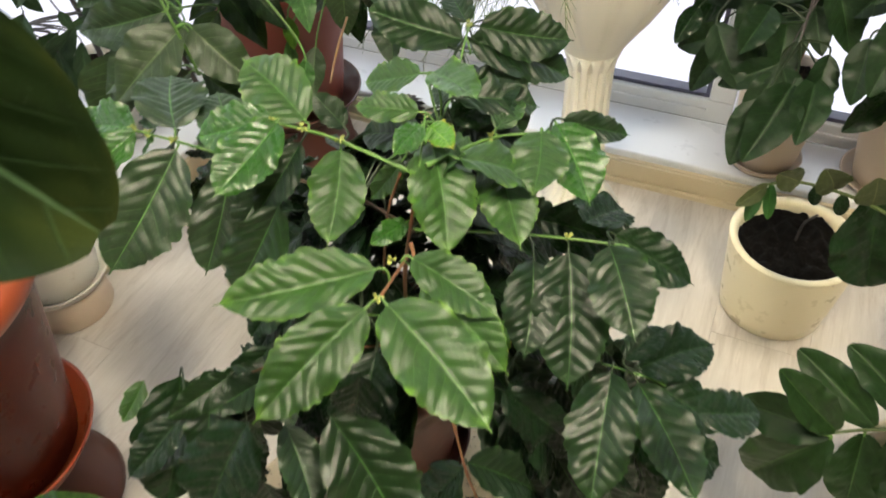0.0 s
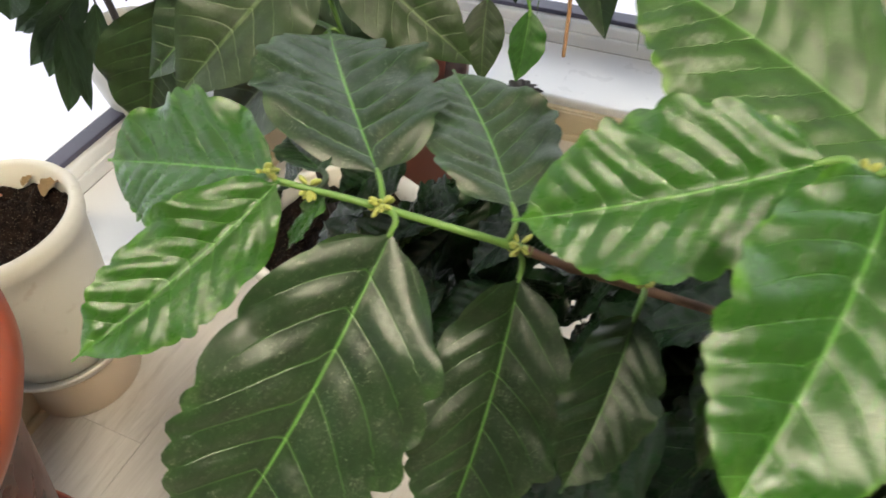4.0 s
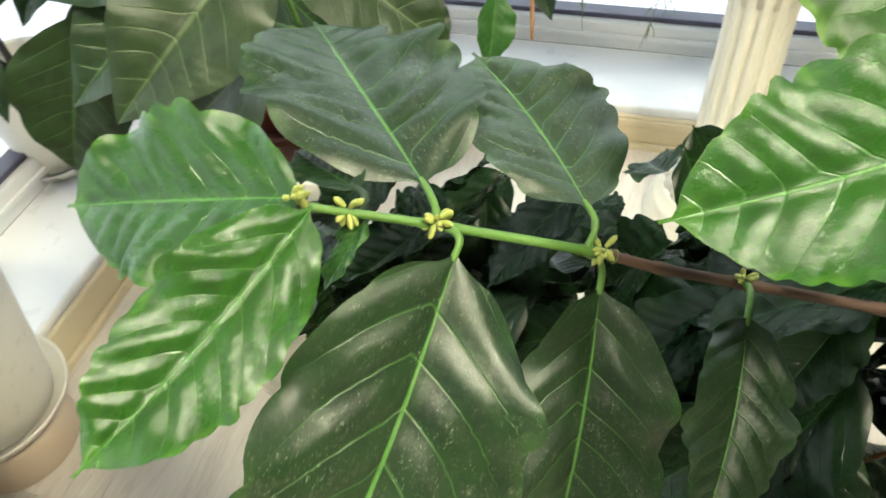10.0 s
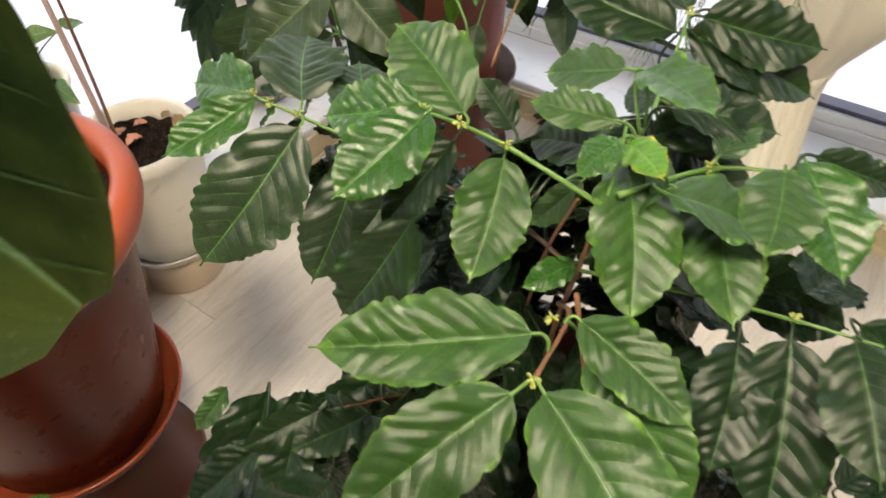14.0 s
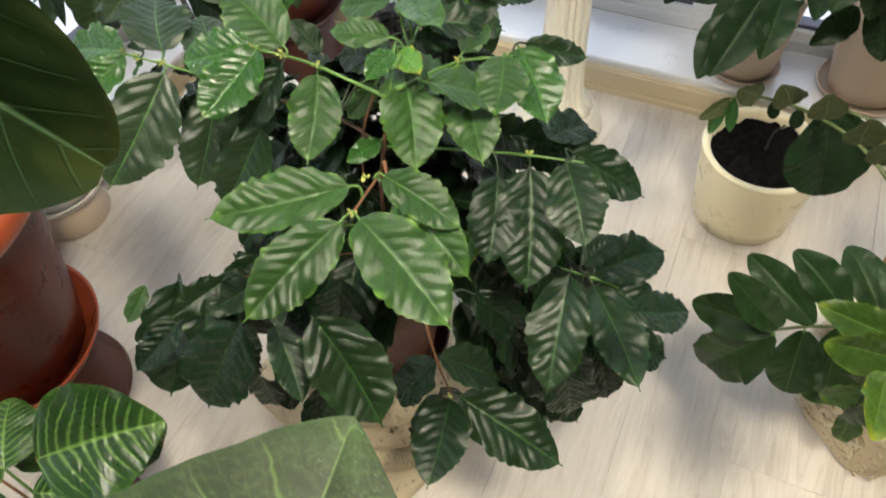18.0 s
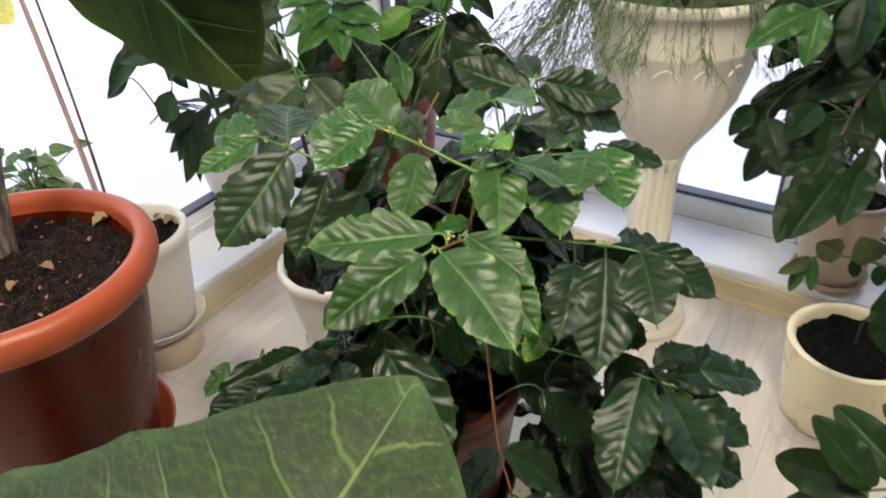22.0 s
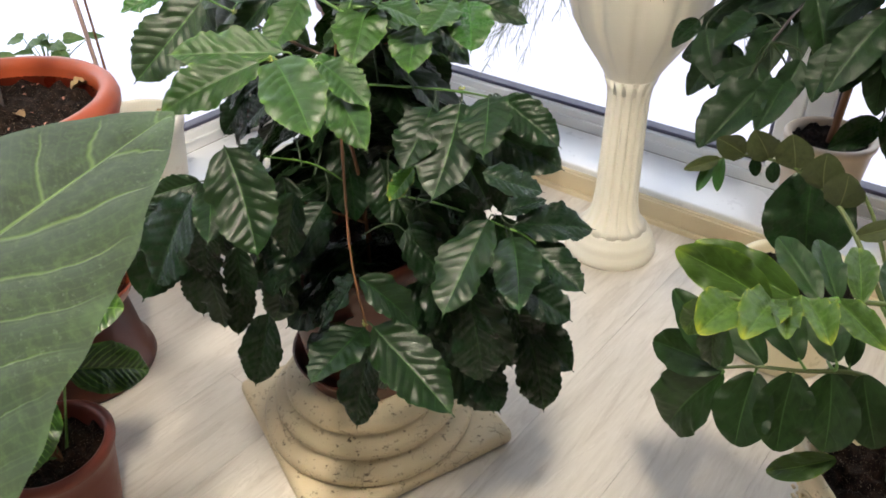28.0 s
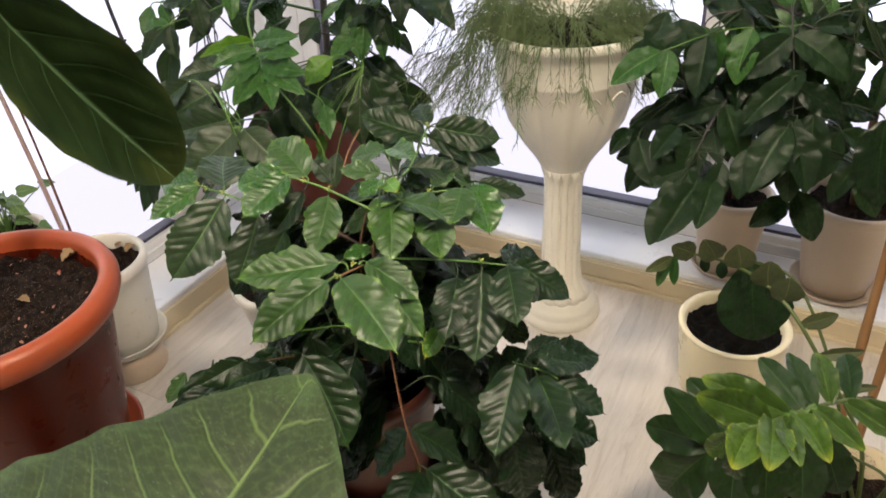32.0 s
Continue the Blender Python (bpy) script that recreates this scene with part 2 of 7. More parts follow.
IVY = leaf_material("ivy_leaf", (0.060, 0.130, 0.040), (0.11, 0.19, 0.06), (0.30, 0.38, 0.18), (0.45, 0.44, 0.20), count=4.0, rough=0.5)

STEM = plain("green_stem", (0.10, 0.21, 0.036), 0.45, 0.2, 60)
BARK = plain("brown_bark", (0.20, 0.085, 0.035), 0.7, 0.3, 60, (0.10, 0.05, 0.03), 0.001)
DARKBARK = plain("dark_brown_bark", (0.085, 0.042, 0.024), 0.65, 0.3, 60, (0.05, 0.03, 0.02), 0.001)
PINKWOOD = plain("bare_pink_stem", (0.48, 0.35, 0.32), 0.6, 0.2, 40)
DARKTWIG = plain("dark_twig", (0.06, 0.05, 0.05), 0.6, 0.2, 40)
FLOWER = plain("flower_bud", (0.36, 0.40, 0.10), 0.5, 0.2, 200)
TERRACOTTA = plain("orange_plastic", (0.36, 0.072, 0.026), 0.38, 0.1, 10, (0.28, 0.08, 0.04), gloss=0.35)
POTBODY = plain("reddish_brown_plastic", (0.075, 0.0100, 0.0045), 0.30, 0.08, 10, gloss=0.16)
SAUCERRED = plain("red_brown_plastic", (0.25, 0.050, 0.020), 0.30, 0.12, 10, gloss=0.4)
# stalk green darkened: the crown's shade is put into this colour
SHADESTEM = plain("shaded_stem", (0.020, 0.040, 0.012), 0.5, 0.25, 60)
OLIVESTEM = plain("olive_stem", (0.085, 0.120, 0.030), 0.5, 0.25, 40)
BROWNPOT = plain("brown_plastic", (0.075, 0.022, 0.014), 0.38, 0.15, 10, gloss=0.35)
REDBROWN = plain("reddish_plastic", (0.150, 0.036, 0.024), 0.42, 0.15, 12, gloss=0.3)
WHITEPOT = plain("white_plastic", (0.74, 0.71, 0.64), 0.42, 0.06, 14, (0.55, 0.50, 0.42))
CREAMPOT = plain("cream_ceramic", (0.76, 0.68, 0.47), 0.30, 0.05, 10)
URN = plain("ivory_plastic", (0.80, 0.77, 0.68), 0.34, 0.05, 9)
BEIGEPOT = plain("beige_plastic", (0.58, 0.47, 0.36), 0.45, 0.08, 14)
PVC = plain("white_pvc", (0.80, 0.80, 0.80), 0.35, 0.04, 6)
SILL = plain("white_sill", (0.80, 0.80, 0.82), 0.30, 0.04, 6)
GASKET = plain("dark_gasket", (0.085, 0.080, 0.13), 0.5, 0.1, 20)
SKIRT = plain("cream_skirting", (0.66, 0.56, 0.38), 0.42, 0.06, 12)
# paints of the unseen room shell, darkened to cut bounced light
WALLP = plain("dim_wall_paint", (0.17, 0.15, 0.12), 0.8, 0.05, 5, None, 0.0006)
CEILP = plain("dim_ceiling_paint", (0.36, 0.34, 0.31), 0.85, 0.03, 5)
CANE = plain("brown_stick", (0.24, 0.12, 0.045), 0.5, 0.2, 30, (0.20, 0.10, 0.04))
CONE = plain("dark_cone", (0.055, 0.045, 0.045), 0.55, 0.3, 60, None, 0.001)
DRYLEAF = plain("dry_leaf", (0.30, 0.20, 0.10), 0.7, 0.25, 60)
DRYPINK = plain("dry_petal", (0.52, 0.24, 0.17), 0.7, 0.2, 60)
FERN = plain("fern_needle", (0.15, 0.22, 0.075), 0.6, 0.35, 25, (0.26, 0.24, 0.12))


def soil_material(name="potting_soil", lo=(0.005, 0.003, 0.003), hi=(0.030, 0.017, 0.012), grit=0.61):
    m, nt, b = shader(name)
    big, fine = noise_tex(nt, 60, 5, 0.7), noise_tex(nt, 420, 3, 0.6)
    col = mix(nt, ramp(nt, big, 0.35, 0.7), lo, hi)
    col = mix(nt, ramp(nt, fine, grit, grit + 0.08), col, (0.24, 0.19, 0.14))
    nt.links.new(col, b.inputs["Base Color"])
    b.inputs["Roughness"].default_value = 0.9
    b.inputs["Specular IOR Level"].default_value = 0.15
    bump(nt, b, maths(nt, "ADD", big, maths(nt, "MULTIPLY", fine, 0.4)), 1.0, 0.012)
    return m


def stone_material():
    """Cast stone, cream, with dark cracks and pits."""
    m, nt, b = shader("crackled_stone")
    tc = nt.nodes.new("ShaderNodeTexCoord")
    vor = node(nt, "ShaderNodeTexVoronoi", Scale=26.0)
    vor.feature = "DISTANCE_TO_EDGE"
    warp = node(nt, "ShaderNodeTexNoise", Scale=11.0, Detail=5.0)
    nt.links.new(tc.outputs["Object"], warp.inputs["Vector"])
    add = nt.nodes.new("ShaderNodeVectorMath")
    add.operation = "MULTIPLY_ADD"
    nt.links.new(warp.outputs["Color"], add.inputs[0])
    add.inputs[1].default_value = (0.20, 0.20, 0.20)
    nt.links.new(tc.outputs["Object"], add.inputs[2])
    nt.links.new(add.outputs[0], vor.inputs["Vector"])
    crack = maths(nt, "SUBTRACT", 1.0, ramp(nt, vor.outputs["Distance"], 0.006, 0.05))
    where = ramp(nt, noise_tex(nt, 13.0, 5), 0.56, 0.64)
    crack = maths(nt, "MULTIPLY", maths(nt, "MULTIPLY", crack, where), 0.6)
    scratch = ramp(nt, noise_tex(nt, 34.0, 6, 0.72, stretch=(1.0, 1.0, 2.6)), 0.615, 0.655)
    crack = maths(nt, "MAXIMUM", crack, scratch)
    pits = ramp(nt, noise_tex(nt, 75.0, 5, 0.75), 0.59, 0.66)
    col = mix(nt, noise_tex(nt, 12.0, 4), (0.62, 0.53, 0.36), (0.48, 0.39, 0.25))
    col = mix(nt, maths(nt, "MULTIPLY", maths(nt, "MAXIMUM", crack, pits), 0.85), col, (0.07, 0.045, 0.03))
    nt.links.new(col, b.inputs["Base Color"])
    b.inputs["Roughness"].default_value = 0.62
    bump(nt, b, maths(nt, "MULTIPLY", maths(nt, "MAXIMUM", crack, pits), -1.0), 0.6, 0.004)
    return m


def plank_material():
    """Whitewashed oak laminate, grain along the plank's length, each plank shifted."""
    m, nt, b = shader("whitewashed_laminate")
    tc = nt.nodes.new("ShaderNodeTexCoord")
    info = nt.nodes.new("ShaderNodeObjectInfo")
    shift = nt.nodes.new("ShaderNodeVectorMath")
    shift.operation = "ADD"
    comb = nt.nodes.new("ShaderNodeCombineXYZ")
    nt.links.new(maths(nt, "MULTIPLY", info.outputs["Random"], 37.0), comb.inputs[0])
    nt.links.new(maths(nt, "MULTIPLY", info.outputs["Random"], 11.0), comb.inputs[1])
    nt.links.new(tc.outputs["Object"], shift.inputs[0])
    nt.links.new(comb.outputs[0], shift.inputs[1])
    mp = nt.nodes.new("ShaderNodeMapping")
    mp.inputs["Scale"].default_value = (1.3, 11.0, 1.0)
    nt.links.new(shift.outputs[0], mp.inputs[0])
    g1 = node(nt, "ShaderNodeTexNoise", Scale=2.6, Detail=8.0, Roughness=0.62, Distortion=0.9)
    g2 = node(nt, "ShaderNodeTexNoise", Scale=16.0, Detail=4.0, Roughness=0.6)
    for g in (g1, g2):
        nt.links.new(mp.outputs[0], g.inputs["Vector"])
    rings = maths(nt, "ABSOLUTE", maths(nt, "SUBTRACT", maths(nt, "FRACT", maths(nt, "MULTIPLY", g1.outputs["Fac"], 5.0)), 0.5))
    col = mix(nt, ramp(nt, g1.outputs["Fac"], 0.3, 0.7), (0.66, 0.61, 0.55), (0.54, 0.49, 0.43))
    col = mix(nt, maths(nt, "MULTIPLY", ramp(nt, rings, 0.33, 0.5), 0.30), col, (0.40, 0.34, 0.29))
    col = mix(nt, maths(nt, "MULTIPLY", ramp(nt, g2.outputs["Fac"], 0.45, 0.75), 0.30), col, (0.76, 0.72, 0.66))
    tone = maths(nt, "MULTIPLY_ADD", info.outputs["Random"], 0.10, 0.95)
    hsv = nt.nodes.new("ShaderNodeHueSaturation")
    nt.links.new(tone, hsv.inputs["Value"])
    nt.links.new(col, hsv.inputs["Color"])
    nt.links.new(hsv.outputs[0], b.inputs["Base Color"])
    nt.links.new(maths(nt, "MULTIPLY_ADD", g2.outputs["Fac"], 0.2, 0.30), b.inputs["Roughness"])
    bump(nt, b, g2.outputs["Fac"], 0.12, 0.001)
    return m


def glass_material():
    m, nt, b = shader("window_glass")
    b.inputs["Base Color"].default_value = (1, 1, 1, 1)
    b.inputs["Roughness"].default_value = 0.0
    b.inputs["Transmission Weight"].default_value = 1.0
    b.inputs["IOR"].default_value = 1.02
    return m


def glow_material(name, colour, strength):
    m, nt, b = shader(name)
    n = noise_tex(nt, 0.5, 3)
    e = nt.nodes.new("ShaderNodeEmission")
    nt.links.new(mix(nt, n, colour, tuple(c * 0.93 for c in colour)), e.inputs["Color"])
    e.inputs["Strength"].default_value = strength
    nt.links.new(e.outputs[0], nt.nodes["Material Output"].inputs["Surface"])
    return m


def bark_material():
    """Grey bark, ridged along the trunk."""
    m, nt, b = shader("ridged_grey_bark")
    ridge = noise_tex(nt, 75.0, 6, 0.65, stretch=(1.0, 1.0, 0.07))
    blot = noise_tex(nt, 14.0, 4)
    col = mix(nt, ramp(nt, ridge, 0.36, 0.64), (0.055, 0.043, 0.038), (0.27, 0.23, 0.205))
    col = mix(nt, maths(nt, "MULTIPLY", ramp(nt, blot, 0.45, 0.7), 0.5), col, (0.15, 0.105, 0.075))
    nt.links.new(col, b.inputs["Base Color"])
    b.inputs["Roughness"].default_value = 0.8
    bump(nt, b, ridge, 0.9, 0.006)
    return m


TRUNK = bark_material()
NEW_LEAF = leaf_material("bright_new_leaf", (0.050, 0.135, 0.010), (0.075, 0.170, 0.014), (0.10, 0.24, 0.03), (0.16, 0.26, 0.02), count=7.0, rough=0.36, dust=0.05, gloss=0.3)
PALE_YELLOW = leaf_material("pale_yellow_leaf", (0.36, 0.38, 0.10), (0.46, 0.46, 0.15), (0.50, 0.50, 0.22), (0.55, 0.50, 0.18), rough=0.4, dust=0.05)
SOIL, STONE, PLANK, GLASS = soil_material(), stone_material(), plank_material(), glass_material()
BLACKSOIL = soil_material("black_soil", (0.002, 0.002, 0.002), (0.008, 0.006, 0.005), 0.70)
# the ground glows by itself: outdoor brightness is put into its material
SNOW = glow_material("glowing_snowy_ground", (0.88, 0.86, 1.0), 1.25)
HAZE = glow_material("white_sky", (0.97, 0.98, 1.0), 2.0)
LAMP_GLOW = glow_material("lamp_diffuser", LAMP_COLOUR, 6.0)


# ---- building blocks ----
def link(name, bm, material, parent=None, label="", smooth=True):
    me = bpy.data.meshes.new(name)
    bm.normal_update()
    bm.to_mesh(me)
    bm.free()
    if smooth:
        for p in me.polygons:
            p.use_smooth = True
    me.materials.append(material)
    ob = new(name, me)
    if parent:
        ob.parent = parent
    if label:
        ob["label"] = label
    return ob


def part(name, bm, material, parent, label="", smooth=True):
    return link(name, bm, material, parent, label, smooth)


def thing(name, at, label, category, group=""):
    ob = new(name)
    ob.location = at
    ob.empty_display_size = 0.05
    return tagged(ob, label, category, group)


def lathe(profile, seg=56, flute=None):
    """A turned body from (radius, height) pairs; flute(radius, height, angle) may vary the radius."""
    bm = bmesh.new()
    rows = []
    for r, z in profile:
        ring = []
        for i in range(seg):
            a = 2 * math.pi * i / seg
            rr = flute(r, z, a) if flute else r
            ring.append(bm.verts.new((rr * math.cos(a), rr * math.sin(a), z)))
        rows.append(ring)
    for a, b in zip(rows, rows[1:]):
        for i in range(seg):
            j = (i + 1) % seg
            bm.faces.new((a[i], a[j], b[j], b[i]))
    if profile[0][0] > 1e-4:
        bm.faces.new(list(reversed(rows[0])))
    if profile[-1][0] > 1e-4:
        bm.faces.new(rows[-1])
    return bm


def sharpen(ob, angle=40):
    ob.data.set_sharp_from_angle(angle=radians(angle))
    return ob


def box_bm(x0, y0, z0, x1, y1, z1, bevel=0.004):
    bm = bmesh.new()
    bmesh.ops.create_cube(bm, size=1.0)
    bmesh.ops.scale(bm, vec=(x1 - x0, y1 - y0, z1 - z0), verts=bm.verts)
    bmesh.ops.translate(bm, vec=((x0 + x1) / 2, (y0 + y1) / 2, (z0 + z1) / 2), verts=bm.verts)
    if bevel:
        bmesh.ops.bevel(bm, geom=bm.edges[:], offset=bevel, segments=2, profile=0.5, affect="EDGES")
    return bm


def smooth_path(points, steps=6):
    pts = [Vector(p) for p in points]
    if len(pts) < 3:
        return pts
    ext = [pts[0] * 2 - pts[1], *pts, pts[-1] * 2 - pts[-2]]
    out = []
    for a, b, c, d in zip(ext, ext[1:], ext[2:], ext[3:]):
        for i in range(steps):
            t = i / steps
            out.append(0.5 * ((2 * b) + (c - a) * t + (2 * a - 5 * b + 4 * c - d) * t * t + (3 * b - a - 3 * c + d) * t ** 3))
    return out + [pts[-1]]


def tube_into(bm, points, r0, r1, seg=8, knots=0.0):
    pts = smooth_path(points)
    rings = []
    n = len(pts)
    for i, p in enumerate(pts):
        d = (pts[min(i + 1, n - 1)] - pts[max(i - 1, 0)]).normalized()
        side = d.cross(Vector((0.31, 0.87, 0.38))).normalized()
        up = d.cross(side)
        r = r0 + (r1 - r0) * i / max(n - 1, 1)
        r *= 1 + knots * (1 if i % 6 == 0 else 0)
        rings.append([bm.verts.new(p + r * (math.cos(a) * side + math.sin(a) * up)) for a in (2 * math.pi * k / seg for k in range(seg))])
    for a, b in zip(rings, rings[1:]):
        for k in range(seg):
            j = (k + 1) % seg
            bm.faces.new((a[k], a[j], b[j], b[k]))
    bm.faces.new(list(reversed(rings[0])))
    bm.faces.new(rings[-1])
    return bm


def stem(name, points, r0, r1, material, parent, label="", knots=0.0, seg=8):
    """points are in the world; the part keeps its thing's origin."""
    o = parent.location
    bm = tube_into(bmesh.new(), [Vector(p) - o for p in points], r0, r1, seg, knots)
    return part(name, bm, material, parent, label)


# ---- leaves ----
def outline(kind, t):
    """Half the width of a leaf of unit length at t."""
    if kind == "coffee":
        u = max(0.0, t - 0.035) / 0.915
        body = max(0.0, math.sin(math.pi * min(1.0, u))) ** (0.42 if u < 0.5 else 0.62)
        drip = 0.10 * max(0.0, 1 - t) ** 0.6 if t > 0.8 else 0.0
        return 0.5 * max(body, drip, 0.022)
    if kind == "lance":
        return 0.5 * max(0.03, math.sin(math.pi * t ** 0.8)) ** 0.95 * (1 if t < 0.99 else 0.3)
    if kind == "broad":
        return 0.5 * (max(0.0, 1 - t) ** 0.80) * min(1.0, 0.55 + 1.8 * t) * 1.05
    if kind == "ovate":
        return 0.5 * max(0.02, math.sin(math.pi * min(1.0, t * 0.99 + 0.005) ** 0.82)) ** 0.72
    if kind == "obovate":
        return 0.5 * max(0.02, math.sin(math.pi * min(1.0, t * 0.985 + 0.003) ** 1.55)) ** 0.60
    if kind == "oval":
        return 0.5 * max(0.02, math.sin(math.pi * min(1, t * 0.97 + 0.02))) ** 0.62
    return 0.5 * max(0.02, math.sin(math.pi * t)) ** 0.8


LEAVES = {}


def leaf_mesh(kind, variant, material, nu=20, nv=10, relief=0.012, wave=0.035, droop=0.16, fold=0.10, count=9.0, slant=2.3, skew=1.0, narrow=1.0, thin=1.0):
    """A leaf of unit size; skew, narrow and thin set its one half apart from the other."""
    key = (kind, variant, material.name, nu, round(droop, 2))
    if key in LEAVES:
        return LEAVES[key]
    rnd = random.Random(len(kind) * 31 + variant * 7)
    ph = [rnd.uniform(0, 6.28) for _ in range(6)]
    dr = droop * rnd.uniform(0.5, 1.5)
    fo = fold * rnd.uniform(0.5, 1.3)
    twist = rnd.uniform(-0.25, 0.25)
    side_bend = rnd.uniform(-0.05, 0.05)
    coffee_like = kind == "coffee"
    lobes = [rnd.uniform(-1, 1) for _ in range(40)]
    verts, uvs, veins, faces = [], [], [], []
    for i in range(nu + 1):
        t = i / nu
        w = outline(kind, t)
        for j in range(nv + 1):
            a = -1 + 2 * j / nv
            s = abs(a)
            se = 2 * s * w * (skew if a > 0 else 1.0)
            run = t * count * (thin if a > 0 else 1.0) + 0.16 * math.sin(t * 13 + ph[4] + (2.1 if a > 0 else 0)) - slant * (0.62 * se + 0.38 * se * se)
            q = run % 1.0
            pillow = (4 * q * (1 - q)) ** 0.68
            side = 17 if a > 0 else 0
            near = lobes[(int(math.floor(run)) + side) % 40] * pillow
            x = a * w * (narrow if a > 0 else 1.0)
            z = -fo * (1 - s) * 0.35 * w + fo * s * w
            ends = min(1.0, w * 3.0)
            if coffee_like:
                x *= 1 + (0.11 * (pillow - 0.6) + 0.06 * near) * s ** 3 * ends
                z += wave * s * s * ends * (0.62 * math.sin(t * 15 + ph[1] + (1.7 if a > 0 else 0)) + 0.38 * math.sin(t * 27 + ph[2])) + 0.5 * wave * s ** 3 * ends * near
            else:
                x *= 1 + 0.012 * (math.sin(t * 34 + ph[0] + (2 if a > 0 else 0)) + 0.6 * math.sin(t * 57 + ph[3])) * (s > 0.9)
                z += wave * s * s * w * 2 * (math.sin(t * 19 + ph[1] + (1.7 if a > 0 else 0)) + 0.5 * math.sin(t * 31 + ph[2]))
            z += relief * pillow * min(1, s * 4) * (1 - 0.8 * s ** 5) * 2 * min(1.0, w * 2.4) * (1 + 0.22 * lobes[(int(math.floor(run)) * 3 + side) % 40])
            z += twist * a * w * (t - 0.4)
            z -= dr * (t * t - t * 0.9)  # an arch between base and tip
            x += side_bend * math.sin(math.pi * t)
            verts.append((x, t, z))
            uvs.append((0.5 + a * 0.5, t))
            veins.append((se, t * (thin if a > 0 else 1.0) + 0.16 / count * math.sin(t * 13 + ph[4] + (2.1 if a > 0 else 0))))
    k = nv + 1
    for i in range(nu):
        for j in range(nv):
            faces.append((i * k + j, i * k + j + 1, (i + 1) * k + j + 1, (i + 1) * k + j))
    me = bpy.data.meshes.new("leaf")
    me.from_pydata(verts, [], faces)
    layer = me.uv_layers.new(name="UVMap")
    for loop in me.loops:
        layer.data[loop.index].uv = uvs[loop.vertex_index]
    layer = me.uv_layers.new(name="Veins")
    for loop in me.loops:
        layer.data[loop.index].uv = veins[loop.vertex_index]
    for p in me.polygons:
        p.use_smooth = True
    me.materials.append(material)
    LEAVES[key] = me
    return me


def leaf(parent, base, tip, width, me, face=(0.0, -0.55, 0.83), roll=0.0, name="leaf", label=""):
    """A leaf from base to tip, its upper side turned to face as far as it can."""
    b, t = Vector(base), Vector(tip)
    y = t - b
    length = y.length
    y.normalize()
    f = Vector(face)
    z = f - y * f.dot(y)
    if z.length < 1e-3:
        z = Vector((0, 0, 1)) - y * y.z
    z.normalize()
    x = y.cross(z)
    m = Matrix((x, y, z)).transposed().to_4x4() @ Matrix.Rotation(radians(roll), 4, "Y")
    ob = new(name, me)
    ob.parent = parent
    o = parent.matrix_world.translation if parent.parent else parent.location
    ob.matrix_basis = Matrix.Translation(b - o) @ m @ Matrix.Diagonal((width, length, length, 1))
    if label:
        ob["label"] = label
    return ob

# ---- the room: a glazed corner, turned 26 degrees ----
CORNER = Vector((-0.381, 1.502, 0.0))
ROOM = Matrix.Translation(CORNER) @ Matrix.Rotation(radians(-26), 4, "Z")
# in the room's own axes x runs along the right-hand glazing, y points outwards through it


def room_box(name, x0, y0, z0, x1, y1, z1, material, parent=None, bevel=0.004, label="", kind="structure"):
    ob = link(name, box_bm(x0, y0, z0, x1, y1, z1, bevel), material, parent, label, smooth=False)
    if not parent:
        ob.matrix_world = ROOM
        tagged(ob, label, "", "", kind)
    return ob


SILL_H, DEPTH, WIN_TOP = 0.085, 0.20, 2.30
WIDE, LONG = 4.6, 4.8

ground = link("ground", box_bm(-60, 1.2, -1.2, 60, 90, -1.0, 0), SNOW, None, "self-lit snow-covered ground outside the windows", False)
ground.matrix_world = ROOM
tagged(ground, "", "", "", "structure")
ground = link("ground", box_bm(-90, -60, -1.2, -1.2, 90, -1.01, 0), SNOW, None, "self-lit snow-covered ground outside the windows", False)
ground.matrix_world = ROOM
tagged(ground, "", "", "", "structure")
backdrop = link("backdrop", box_bm(-60, 40, -1.0, 60, 41, 40, 0), HAZE, None, "bright white overcast sky", False)
backdrop.matrix_world = ROOM
tagged(backdrop, "", "", "", "structure")
backdrop = link("backdrop", box_bm(-41, -60, -1.0, -40, 60, 40, 0), HAZE, None, "bright white overcast sky", False)
backdrop.matrix_world = ROOM
tagged(backdrop, "", "", "", "structure")

sub = room_box("subfloor", -0.4, -LONG, -0.06, WIDE, 0.4, -0.012, WALLP, None, 0, "screed under the floor boards")
for nm, x0, y0, x1, y1 in (("sill_right", -DEPTH, 0.0, WIDE, DEPTH), ("sill_left", -DEPTH, -LONG, 0.0, 0.0)):
    room_box(nm, x0, y0, -0.05, x1, y1, SILL_H, SILL, None, 0.006, "low white window sill just above the floor")
room_box("baseboard_right", 0.0, -0.013, -0.02, WIDE, -0.001, 0.070, SKIRT, None, 0.003, "cream baseboard below the window sill")
room_box("baseboard_right_bead", 0.0, -0.019, 0.052, WIDE, -0.0135, 0.066, SKIRT, None, 0.002, "rounded bead along the cream baseboard")
room_box("baseboard_right_foot", 0.0, -0.024, -0.02, WIDE, -0.0135, 0.014, SKIRT, None, 0.004, "rounded foot of the cream baseboard")
room_box("baseboard_left", 0.001, -LONG, -0.02, 0.013, -0.026, 0.070, SKIRT, None, 0.003, "cream baseboard below the window sill")
room_box("baseboard_left_foot", 0.0135, -LONG, -0.02, 0.024, -0.026, 0.014, SKIRT, None, 0.004, "rounded foot of the cream baseboard")
